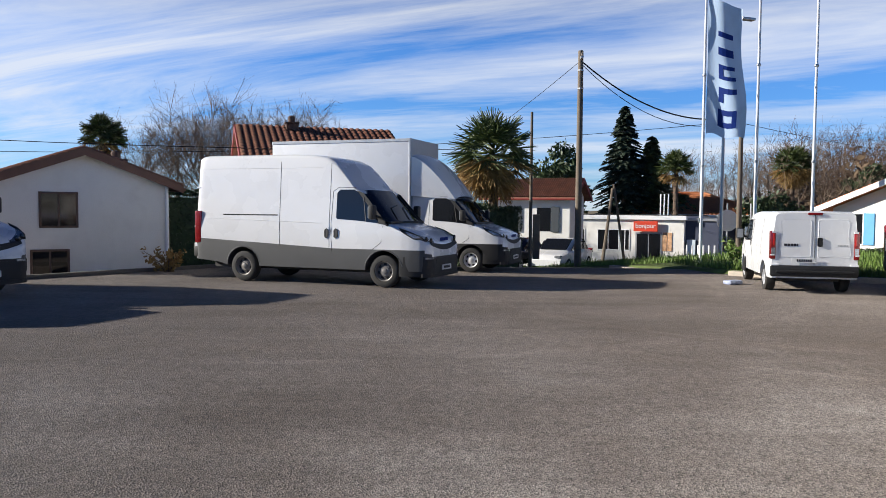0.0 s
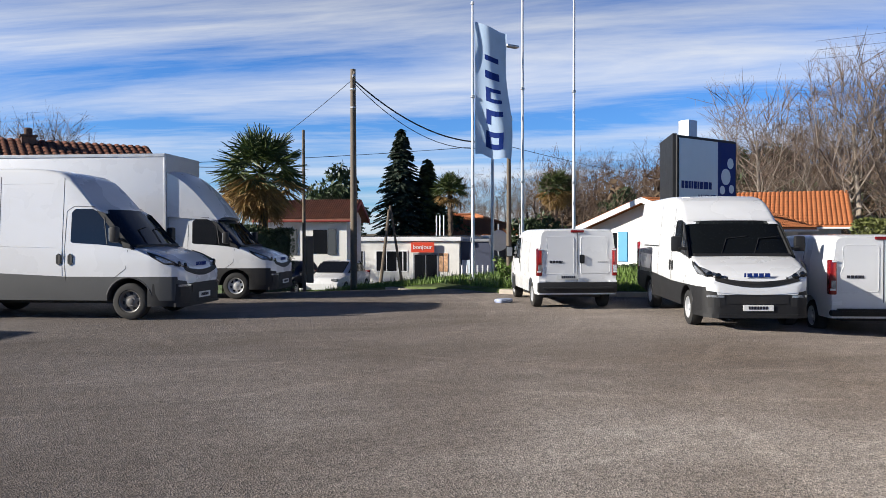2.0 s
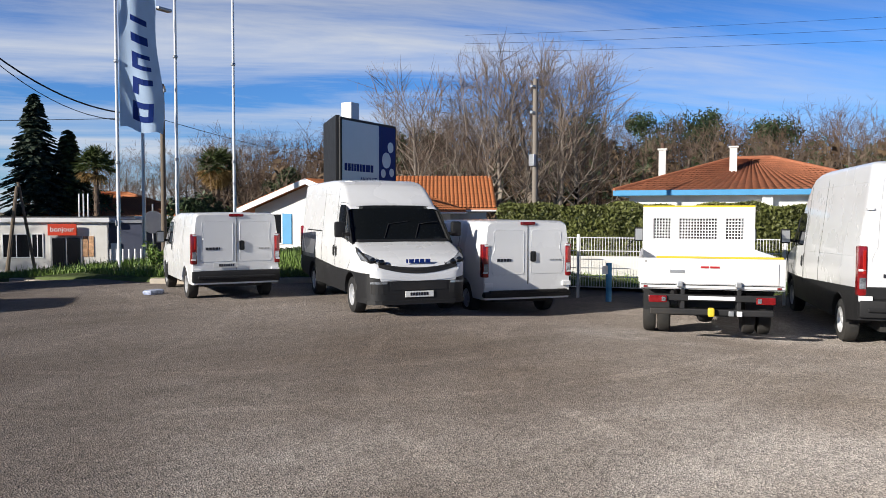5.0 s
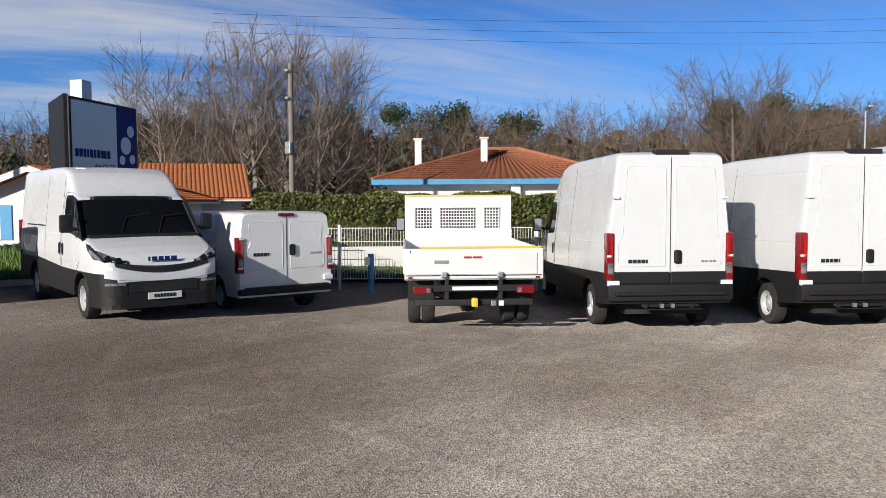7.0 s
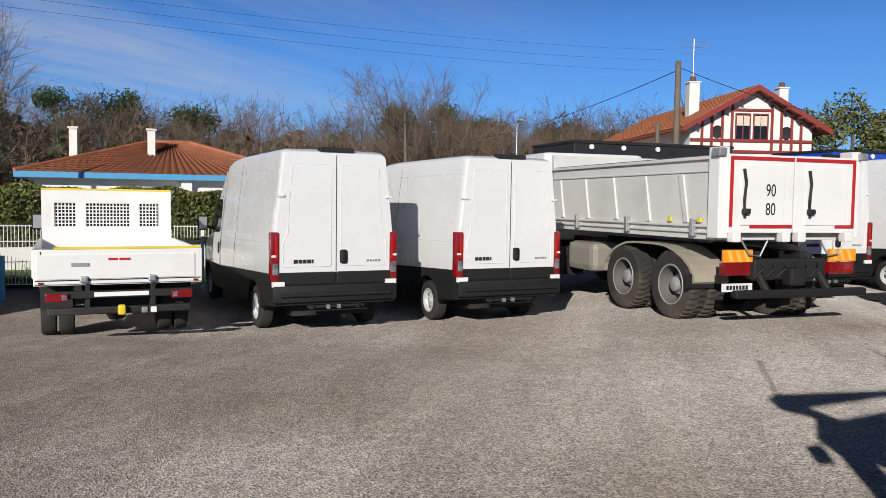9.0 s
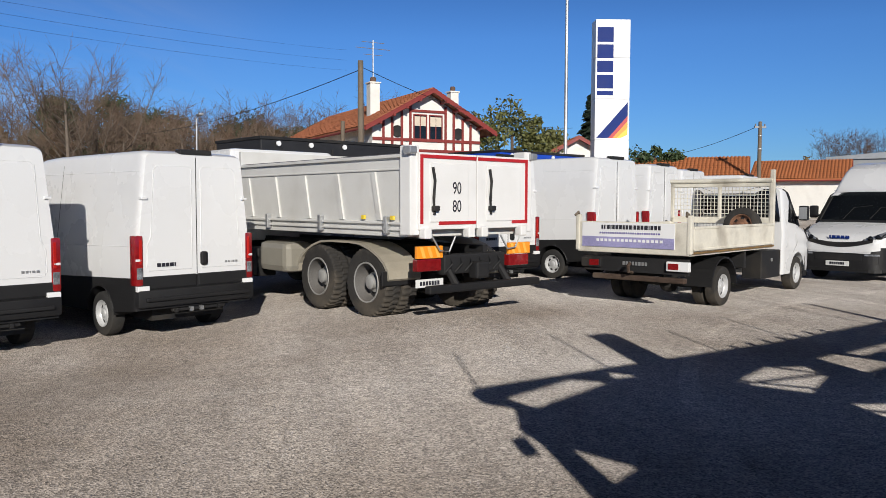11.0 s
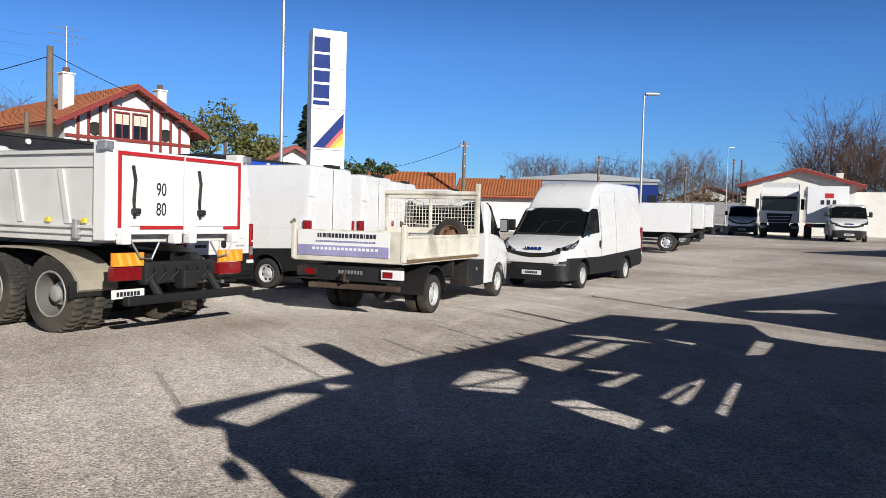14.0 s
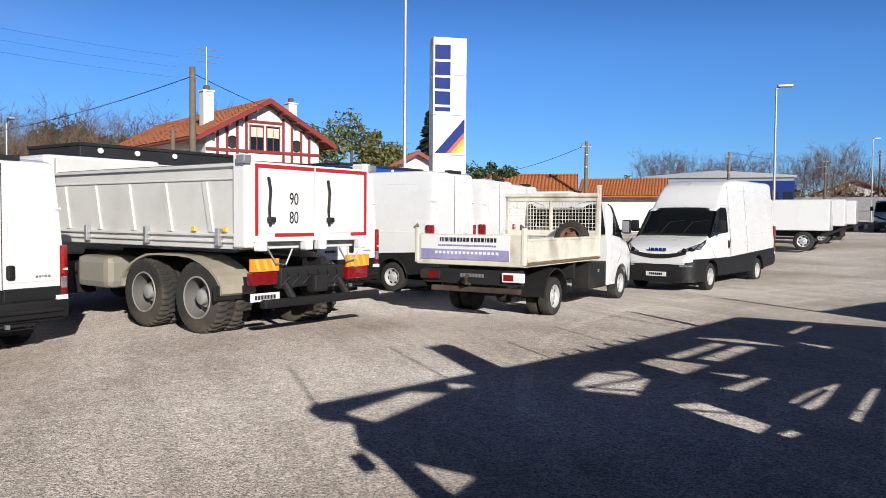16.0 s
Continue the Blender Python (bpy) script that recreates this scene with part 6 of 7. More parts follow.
# a leaning timber strut by the shop
single("timber_strut", tube([(8.1, 40, -.8), (8.55, 40, 2.9)], .09, .07, 8), WOODPOLE, "dark timber strut of an old pole", "pole")
single("timber_strut", tube([(9.2, 40, -.8), (8.6, 40, 3.1)], .07, .06, 8), WOODPOLE, "grey leaning timber strut", "pole")


def shop():
    th = thing("shop", pose(11.6, 48, -1.5, 0, 0, -30), "low white shop with a red sign and dark windows", "shop")
    part("wall", box(-4.6, 3.0, 0, 6, -.5, 2.75, .02), PLASTER, th)
    part("roof_edge", box(-4.8, 3.15, -.20, 6.2, 2.75, 3.0, .02), SIGNWHITE, th)
    part("roof", box(-4.7, 3.1, -.15, 6.1, 3.0, 3.06), BLACK, th)
    part("wing", box(3.0, 4.9, .3, 6, -.5, 2.7, .02), mat("slate_blue_render", (0.05, 0.06, 0.10), 0.7, var=0.15), th, "dark blue rendered wing")
    part("wing_edge", box(3.0, 5.0, .2, 6.1, 2.7, 2.85, .02), GALV, th)
    sg = part("shop_sign", box(.05, 1.50, -.30, -.21, 2.05, 2.66, .02), mat("red_sign", (0.62, 0.06, 0.025), 0.4, var=0.04), th, "red shop sign with white word")
    cu = bpy.data.curves.new("word", "FONT")
    cu.body, cu.size, cu.extrude, cu.align_x = "bonjour", .38, .004, "CENTER"
    ob = new("word", cu)
    me = bpy.data.meshes.new_from_object(ob.evaluated_get(bpy.context.evaluated_depsgraph_get()))
    bpy.data.objects.remove(ob)
    me.materials.clear()
    me.materials.append(SIGNWHITE)
    me.transform(pose(.78, -.315, 2.26, 90, 0, 0))
    o = new("sign_word", me)
    o.parent = sg
    for x, w in ((-3.6, .9), (-1.6, 1.3), (-.55, .5)):
        window(th, x, .9, w, 1.2, 0, SIGNWHITE)
    d = part("shop_door", box(.1, 1.7, -.05, 0, 0, 2.0, .01), GALV, th)
    part("door_pane", box(.2, .86, -.07, -.05, .1, 1.9), GLASS, d)
    part("door_pane", box(.94, 1.6, -.07, -.05, .1, 1.9), GLASS, d)
    for x in (1.75, 2.05):
        part("poster", box(x, x + .24, -.04, 0, .9, 2.0), mat("poster_%d" % int(x * 10), (0.6, 0.35, 0.2), 0.5, var=0.7, scale=6), th)
    for x in (2.4, 2.62, 2.86):
        part("vent_pipe", tube([(x - .9, .3, 2.9), (x - .9, .3, 4.3)], .04, segs=8), SIGNWHITE, th)
    part("blue_notice", box(3.1, 3.6, .22, .3, .6, 1.6, .01), PALEBLUE, th)


shop()
for k, (hx, hy) in enumerate(((14.9, 41.5), (15.9, 40.9))):
    th = thing("road_sign", pose(hx, hy, -1.0), "grey back of a round road sign on a post" if k == 0 else "pale blue notice board on a post", "road sign")
    part("post", tube([(0, 0, 0), (0, 0, 3.2)], .04, segs=8), GALV, th)
    if k == 0:
        o = part("disc", lathe([(.001, -.01), (.55, -.01), (.57, 0), (.55, .012), (.001, .012)], 28, "y"), GALV, th)
        o.location = (0, -.05, 2.3)
    else:
        part("board", box(-.3, .3, -.07, -.04, 1.0, 2.0, .01), PALEBLUE, th)
for x in [13.6 + .28 * i for i in range(7)]:
    single("bollard", tube([(x, 44 - (x - 13.6) * .3, -1.3), (x, 44 - (x - 13.6) * .3, -.1)], .05, segs=8), SIGNWHITE, "white steel bollard before the shop", "bollard", "bollards by the shop")

# houses to the north
th = gable_house(pose(7.05, 41.7, -1.06, 0, 0, 65), "white two-storey house with brown tiled roof and dark shutters", 2.7, 4.5, 3.55, 4.35, PLASTER, TILE_BROWN, TIMBER_RED, .35, 16, 6, base=-1)
SLATE = mat("slate_shutter", (0.05, 0.06, 0.07), 0.6)
for yy in (.55, 2.6):
    part("shutter", box(-1.42, -1.35, yy, yy + .42, 1.7, 3.0, .01), SLATE, th)
    part("pane", box(-1.38, -1.35, yy + .46, yy + 1.2, 1.75, 2.95), GLASS, th)
th = gable_house(pose(-9.95, 21.9, -1.9, 0, 0, 36), "white rendered gable house with brown tiled roof and two dark windows", 4.6, 8.5, 4.25, 5.1, PLASTER, TILE_BROWN, mat("brown_board", (0.16, 0.08, 0.05), 0.7, var=0.2), .35, 20, 8, base=-2)
window(th, -.62, 3.12, .86, .86, 0, mat("brown_window_frame", (0.10, 0.06, 0.04), 0.6), -1)
window(th, -.85, 1.6, .86, .82, 0, mat("brown_window_frame_low", (0.10, 0.06, 0.04), 0.6), -1)
chimney(th, 1.6, 3.0, 4.2, 5.1, .5, BRICK)
part("drainpipe", tube([(2.26, -.08, 4.3), (2.26, -.08, -1)], .05, segs=8), SIGNWHITE, th)
th = gable_house(pose(-7.6, 30.6, -1.0, 0, 0, -72), "cream house with brown clay tile roof and a dark chimney", 5.6, 5.3, 4.55, 5.78, PLASTER, TILE_BROWN, TIMBER_RED, .4, 16, 7, base=-1)
chimney(th, .3, 1.7, 5.4, 6.0, .45, BRICK)
part("roof_shadow_board", box(-3.0, 3.0, -.42, -.36, 4.3, 4.4), TIMBER_RED, th)

# retaining kerb at the yard's north-west edge
single("yard_kerb", box(-7.2, 7.5, -.09, .09, -.2, .10, .02), mat("dark_edging", (0.10, 0.09, 0.08), 0.9, var=0.3, scale=4, bump=0.3), "dark concrete edging at the yard's edge", "kerb", kind="structure", m=pose(-8.3, 20.9, 0, 0, 0, 52))

# plants to the north
palm_tree(1.75, 28.0, -.3, 4.0, 1.75, 5, "fan palm with a skirt of dry yellow fronds")
palm_tree(-13.3, 31.0, -2.0, 6.5, 1.0, 6, "tall fan palm behind the white house", False)
for x, y, h, w, sd in ((13.1, 57.5, 10.9, 7.0, 1), (15.2, 58.0, 8.8, 6.2, 2)):
    fir_tree(x, y, -1.6, h, w, sd, "dark green fir tree behind the shop" if sd == 1 else "yellow-green conifer beside the taller fir", LEAF_FIR if sd == 1 else LEAF_OLIVE)
palm_tree(14.5, 49.5, -1.5, 6.0, 1.3, 8, "fan palm behind the shop roof", False)
palm_tree(22.0, 50, -1.5, 6.2, 1.5, 9, "fan palm with yellowed fronds among bare trees")
for i, (x, y, h, w) in enumerate(((6.4, 56, 7.6, 5.5), (8.6, 57, 8.4, 4.4), (21.5, 51, 4.6, 6.0), (17, 58, 4.5, 5))):
    leafy_tree(x, y, -1.6, h, w, 40 + i, "dense dark evergreen behind the shop", LEAF if i != 3 else LEAF_OLIVE, "evergreen_tree", .1, 3000, .20, 20)
for i in range(9):
    bare_tree(-17.5 + 1.15 * i + (i % 3) * .4, 46 + (i * 7) % 5, -1.5, 8.2 + (i * 5 % 4) * .6, 70 + i, "bare slender tree behind the houses", .32, dense=5)
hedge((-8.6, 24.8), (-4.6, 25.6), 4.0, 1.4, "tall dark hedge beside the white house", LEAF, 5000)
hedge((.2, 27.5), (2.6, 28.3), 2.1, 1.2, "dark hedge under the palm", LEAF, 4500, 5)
single("gate_post", box(-.12, .12, -.12, .12, 0, 1.6, .02), WOODPOLE, "dark gate post by the hedge", "post", m=pose(3.35, 28.4, 0))


def clump(name, x, y, z, h, w, n, seed, label, leaf, size=.07, cat="shrub"):
    rng = random.Random(seed)
    th = thing(name, pose(x, y, z), label, cat)
    bm = bmesh.new()
    cs, ss = [], []
    for i in range(14):
        a, r = rng.uniform(0, 6.28), rng.uniform(.2, .5) * w
        tip = (math.cos(a) * r, math.sin(a) * r, h * rng.uniform(.55, 1))
        tube([(0, 0, 0), (tip[0] * .4, tip[1] * .4, tip[2] * .6), tip], .014, .005, 5, bm)
        for _ in range(n // 14):
            f = rng.uniform(.4, 1.05)
            cs.append((tip[0] * f + rng.gauss(0, .05), tip[1] * f + rng.gauss(0, .05), tip[2] * f + rng.gauss(0, .05)))
            ss.append(size * rng.uniform(.6, 1.3))
    part("stems", bm, BARK_DARK, th)
    ob = new("leaves", cards(cs, ss, "leaves", leaf))
    ob.parent = th


clump("shrub", -7.4, 21.3, -.15, .75, 1.3, 420, 4, "straggly shrub with yellow tips at the yard edge", PALM_DRY)
clump("weed", 8.75, 23.6, .12, .85, .9, 380, 5, "tall green weed growing at the kerb", GRASSM)
clump("weed", 14.0, 14.9, 0, .35, 1.6, 300, 6, "low weeds at the foot of the fence", GRASSM)
single("litter", box(-.22, .22, -.12, .12, 0, .10, .04), mat("blue_white_litter", (0.35, 0.40, 0.55), 0.6, var=0.6, scale=12), "crumpled blue and white bag on the tarmac", "litter", m=pose(7.0, 19.0, 0, 0, 0, 30))


def car(m, label, colour, L=4.2, H=1.48):
    """A parked hatchback."""
    th = thing("car", m, label, "car")
    tab = ((0, .55), (.06, .72), (.3, .80), (.9, .92), (1.05, .98), (1.75, H - .04), (2.2, H), (3.1, H - .04), (3.9, 1.02), (L - .05, .85), (L, .5))
    bm = bmesh.new()
    rows = []
    for i in range(29):
        x = L * i / 28
        zt = lerp_table(tab, x)
        wb_ = .84 - .10 * (abs(i - 14) / 14) ** 4
        prof = [(wb_ * .9, .28), (wb_, .45), (wb_, min(.85, zt - .05)), (wb_ * (.97 if zt < 1 else .80), max(min(.86, zt - .04), zt - .10)), (wb_ * (.8 if zt < 1 else .66), zt)]
        rows.append([bm.verts.new((L - x, s_ * y, z)) for s_ in (1,) for y, z in prof] + [bm.verts.new((L - x, -y, z)) for y, z in prof[::-1]])
    for a, b in zip(rows, rows[1:]):
        for j in range(len(a) - 1):
            bm.faces.new((a[j], a[j + 1], b[j + 1], b[j]))
    bm.faces.new(rows[0])
    bm.faces.new(rows[-1][::-1])
    bmesh.ops.recalc_face_normals(bm, faces=bm.faces)
    part("body", bm, colour, th, smooth=True)
    for sd in (1, -1):
        y = .80 * sd
        part("side_window", prism([(.75, .95), (1.25, H - .12), (2.35, H - .12), (3.0, .95)], .03, "y", y - .03 if sd > 0 else y), GLASS, th)
        part("headlight", box(L - .25, L - .03, min(.45 * sd, .74 * sd), max(.45 * sd, .74 * sd), .66, .76, .02), LENS, th)
        part("tail_light", box(-.02, .12, min(.5 * sd, .76 * sd), max(.5 * sd, .76 * sd), .75, .95, .02), RED, th)
        for x in (.75, L - .85):
            wheel(th, x, sd * .75, .31, .2, sd)
    part("windscreen", prism([(L - 1.78, H - .06), (L - 1.02, .97), (L - .99, .99), (L - 1.74, H - .03)], 1.24, "y", -.62), GLASS, th)
    part("rear_window", prism([(.30, 1.0), (.95, H - .08), (.92, H - .05), (.26, 1.02)], 1.16, "y", -.58), GLASS, th)
    return th


car(heading(6.6, 38.6, -.5, -.87, -1.0), "small white car parked by the shop", PAINT)
car(heading(4.5, 39.2, -.5, -.87, -1.0), "dark car parked before the white house", mat("black_car_paint", (0.02, 0.02, 0.025), 0.2, coat=1))

# ---- east side: billboard, fence, bungalow ----


def billboard():
    a, b, c = Vector((15.7, 25.3)), Vector((19.1, 26.7)), Vector((16.9, 28.4))
    th = thing("billboard", pose(a.x, a.y, 0, 0, 0, math.degrees(math.atan2(b.y - a.y, b.x - a.x))), "large framed billboard with pale and blue panels", "billboard")
    w = (b - a).length
    part("panel", box(0, w, 0, .18, 2.3, 5.1, .02), BLACK, th)
    fr = part("poster_face", box(.10, w * .66, -.02, 0, 2.4, 5.0), PALEBLUE, th, "pale blue poster face")
    part("poster_side", box(w * .66, w - .10, -.02, 0, 2.4, 5.0), BLUE, th, "dark blue poster side")
    bars(fr, "poster_word", BLUE, (.22, -.025, 3.25), [.16, .16, .13, .10, .17, .11, .17, .28, .17], .26, .045, .004, "y")
    cu = bpy.data.curves.new("word", "FONT")
    cu.body, cu.size, cu.extrude = "ANGLET", .30, .004
    ob = new("word", cu)
    me = bpy.data.meshes.new_from_object(ob.evaluated_get(bpy.context.evaluated_depsgraph_get()))
    bpy.data.objects.remove(ob)
    me.materials.clear()
    me.materials.append(BLUE)
    me.transform(pose(1.15, -.03, 2.85, 90, 0, 0))
    o = new("town_name", me)
    o.parent = fr
    for x, z, r in ((w * .80, 3.75, .30), (w * .88, 4.25, .2), (w * .74, 3.25, .16), (w * .90, 3.3, .16)):
        o = part("poster_emblem", lathe([(.001, 0), (r, 0), (r, .012), (.001, .012)], 20, "y"), PALEBLUE, th)
        o.location = (x, -.03, z)
    for x in (.5, w - .5):
        part("leg", box(x - .1, x + .1, .02, .2, -.3, 2.4, .01), UNDER, th)
    o = part("back_panel", box(0, 2.9, -.1, .05, 2.3, 5.15, .02), BLACK, th, "black second face")
    o.matrix_local = pose(-.05, .1, 0, 0, 0, 45)
    part("equipment_box", box(w * .30, w * .44, .3, .75, 4.9, 5.75, .03), GALV, th, "grey cabinet on top")
    return th


billboard()
# house with blue shutters behind the vans
th = gable_house(pose(17.7, 30.6, 0, 0, 0, -62), "white house with blue shutters and orange tiled roof", 5.8, 8.0, 1.95, 3.0, PLASTER, TILE_ORANGE, SIGNWHITE, .6, 22, 9, base=-1)
window(th, -2.0, .5, .9, 1.2, 0, SIGNWHITE, -1, BLUEPAINT)
chimney(th, 1.0, 5.0, 2.4, 3.5, .4)
th = gable_house(pose(25.1, 38.7, 0, 0, 0, -129), "white bungalow with orange tiled roof", 6.8, 7.0, 2.08, 3.64, PLASTER, TILE_ORANGE, SIGNWHITE, .5, base=-1)
th = hip_house(pose(17.5, 56, -1.5, 0, 0, -15), "white house with orange tiled roof behind the shop", 10, 8, 3.0, 4.6, PLASTER, TILE_ORANGE, SIGNWHITE)
chimney(th, -3.2, 2.0, 3.5, 5.3, .6)
# bungalow with blue fascia
bx, by = at_az(61.2, 33, 1.5, 2.4)
th = hip_house(pose(bx, by, -.2, 0, 0, -60), "white bungalow with clay tile roof and blue fascia boards", 9.6, 8.0, 2.85, 4.35, PLASTER, TILE, BLUEPAINT, .55)
chimney(th, -3.7, 2.6, 3.2, 4.75, .30)
chimney(th, -.75, 2.2, 3.4, 4.75, .30)
window(th, 2.9, .95, .8, 1.1, 0, mat("beige_surround", (0.62, 0.55, 0.42), 0.7), -1)
window(th, -2.8, 1.0, 1.3, 1.1, 0, SIGNWHITE, -1)
part("porch_post", box(.35, .75, -.35, .05, -.5, 2.75, .02), PLASTER, th)
part("garden_stair", box(.8, 1.2, -.9, -.5, .3, 2.2, .02), SIGNWHITE, th)
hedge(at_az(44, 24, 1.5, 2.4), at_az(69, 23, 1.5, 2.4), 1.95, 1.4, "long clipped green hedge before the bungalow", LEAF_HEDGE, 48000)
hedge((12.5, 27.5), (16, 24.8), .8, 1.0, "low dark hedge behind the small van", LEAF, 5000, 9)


def wire_fence(p0, p1, h, label, n):
    a, b = Vector(p0), Vector(p1)
    d = b - a
    th = thing("wire_fence", pose(a.x, a.y, 0, 0, 0, math.degrees(math.atan2(d.y, d.x))), label, "fence")
    L_ = d.length
    for i in range(n + 1):
        x = L_ * i / n
        part("post", box(x - .03, x + .03, -.03, .03, -.2, h + .06, .006), POLEWHITE, th)
    for i in range(n):
        x0, x1 = L_ * i / n + .05, L_ * (i + 1) / n - .05
        bm = bmesh.new()
        k = int((x1 - x0) / .062)
        for j in range(k + 1):
            x = x0 + (x1 - x0) * j / k
            box(x - .005, x + .005, -.005, .005, .05, h, bm=bm)
        for z in (.06, .3, .5, .7, .9, h - .02):
            box(x0, x1, -.012, .012, z - .008, z + .008, bm=bm)
        part("mesh_panel", bm, POLEWHITE, th)
    return th


wire_fence((12.6, 17.6), (16.3, 12.2), 1.22, "white welded wire fence panels", 3)
wire_fence((16.3, 12.2), (18.3, 8.2), 1.22, "white welded wire fence panels behind the vans", 2)
single("garden_wall", box(-6, 7, -.1, .1, 0, .62, .02), PLASTER, "low white garden wall beyond the fence", "wall", kind="structure", m=pose(18.2, 14.8, 0, 0, 0, -50))
px_, py_ = at_az(46.0, 27.5, 1.2, 2.0)
th = pole(px_, py_, 0, 6.4, .11, .08, CONCPOLE, "tall concrete utility pole among bare trees")
for zz in (6.1, 5.2, 3.6):
    part("bracket", box(-.22, .22, -.06, .06, zz, zz + .08, .01), GALV, th)
part("junction_box", box(-.2, -.08, -.12, .12, 3.4, 3.8, .02), GALV, th)
qx, qy = at_az(84.7, 46, 1.9, 2.3)
street_lamp(qx, qy, rise(qx, qy), 6.6, 250, "pale metal lamp post before the wood", .7)
for k in range(3):
    cable((px_ + 2, py_ + 6, 9.2 - .35 * k), (75, -4, 15.5 - .9 * k), .6, .006, "thin overhead line above the wood")


# ---- woods ----
def wood(label, az0, az1, d0, d1, n, seed, hmin, hmax, twig, bark, kids=(7, 5), name="bare_wood"):
    """A stand of leafless trees, too many to count."""
    rng = random.Random(seed)
    seg, wid, tseg, twid = [], [], [], []
    for i in range(n):
        az, d = az0 + (az1 - az0) * (i + rng.random()) / n, rng.uniform(d0, d1)
        x, y = at_az(az, d, 2, 2)
        z = rise(x, y)
        h = rng.uniform(hmin, hmax)
        top, mains, fine = crown_twigs((x, y, z), h, h * rng.uniform(.45, .8), rng, kids[0] + 4, kids[1] + 5, 4, .3)
        for k in range(2):
            tseg.append(((x, y, z), tuple(top)))
            twid.append(h * .026)
        for o, mid, tip, r in mains:
            seg += [(tuple(o), tuple(mid)), (tuple(mid), tuple(tip))]
            wid += [r * 2, r * 1.4]
        for a, b, w in fine:
            seg.append((tuple(a), tuple(b)))
            wid.append(max(.022, w))
    tagged(new(name, ribbons(seg, name, twig, wid)), label, "wood", kind="stuff")
    tagged(new("wood_trunks", ribbons(tseg, "wood_trunks", bark, twid)), "grey trunks of the leafless wood", "wood", kind="stuff")


def thicket(label, az0, az1, d0, d1, n, seed, h, leaf, size=.35, name="thicket"):
    """Undergrowth and evergreens that fill a wood."""
    rng = random.Random(seed)
    cs, ss = [], []
    for i in range(n):
        az, d = rng.uniform(az0, az1), rng.uniform(d0, d1)
        x, y = at_az(az, d, 2, 2)
        top = h * (.45 + .35 * math.sin(az * .9 + seed) ** 2 + .3 * math.sin(az * 2.3 + d * .2) ** 2)
        cs.append((x, y, rise(x, y) + rng.random() ** .7 * top))
        ss.append(size * rng.uniform(.5, 1.4))
    tagged(new(name, cards(cs, ss, name, leaf)), label, "wood", kind="stuff")


wood("brown leafless wood on the slope", 22, 100, 62, 100, 230, 5, 6.5, 10.5, TWIG_RED, BARK_DARK)
wood("grey leafless trees before the wood", 20, 98, 50, 62, 60, 6, 5.0, 8.5, TWIG, BARK)
wood("far leafless trees to the south", 127, 144, 105, 150, 70, 7, 5.0, 8.5, TWIG_RED, BARK_DARK)
bare_tree(*at_az(139.8, 95, 2.97, 2.3), 1.2, 9.0, 240, "round leafless tree beside the far road", .5, dense=6)
wood("leafless trees on the far bank", 146, 165, 90, 120, 100, 8, 8, 14, TWIG_RED, BARK_DARK, (9, 6))
wood("distant leafless trees beyond the houses", -40, 4, 90, 120, 30, 9, 5, 8, TWIG, BARK)
wood("leafless trees beyond the shop", 13, 26, 62, 80, 26, 10, 6, 9, TWIG, BARK)
thicket("dense brown undergrowth of the wood", 22, 100, 58, 100, 40000, 12, 6.5, mat("dead_leaves", (0.10, 0.065, 0.035), 0.85, var=0.5, scale=.3, fine=3))
thicket("dark evergreen undergrowth of the wood", 30, 100, 60, 96, 26000, 13, 6.0, LEAF)
thicket("brush at the far end of the road", 126, 165, 100, 130, 9000, 14, 3.6, mat("ochre_brush", (0.16, 0.11, 0.05), 0.85, var=0.4, scale=.3, fine=3))
# umbrella pines that stand out of the wood
for az, d, h, w in ((49, 74, 12.0, 6.5), (53.5, 78, 12.8, 6.0), (57.5, 80, 13.2, 5.2), (62, 82, 11.2, 7), (35, 72, 10.2, 5), (38, 76, 10.5, 5), (76, 86, 12.6, 6), (79.5, 90, 13.0, 6), (82, 86, 12.0, 6), (88, 84, 11.5, 6), (92, 78, 9.5, 6), (27.5, 62, 8.5, 3.2)):
    x, y = at_az(az, d, 2, 2)
    leafy_tree(x, y, rise(x, y) - .3, h * .80, w * 1.15, int(az * 10), "dark green umbrella pine above the wood", LEAF, "umbrella_pine", .45, 6500, .15, 20)
# large bare trees
for i, (az, d, h, sp) in enumerate(((37.5, 47, 11.8, .30), (40.5, 50, 11.4, .35), (43.0, 46, 12.2, .26), (45.5, 47, 13.0, .28), (47.5, 48, 13.2, .28), (49.2, 47, 12.0, .30), (62.5, 55, 7.0, .52), (76.8, 50, 10.6, .72), (78.6, 54, 8.6, .60), (73.5, 58, 7.0, .5), (83.5, 58, 8.0, .5), (87.5, 60, 7.4, .5))):
    x, y = at_az(az, d, 1.3, 2.1)
    bare_tree(x, y, rise(x, y) - .2, h, 200 + i, "large pale leafless tree at the edge of the wood" if i < 6 else "broad leafless tree above the hedge", sp, dense=3 if i < 6 else 6, twig=TWIG_PALE if i < 6 else TWIG, bark=BARK_PALE if i < 6 else BARK)

# blue post before the fence
th = thing("blue_post", pose(15.0, 13.05, -.2), "short blue post with a small white tag", "post")
part("post", tube([(0, 0, 0), (0, 0, .86)], .065, segs=12), BLUEPAINT, th)
part("tag", box(-.22, -.06, -.02, .0, .62, .80, .005), SIGNWHITE, th)


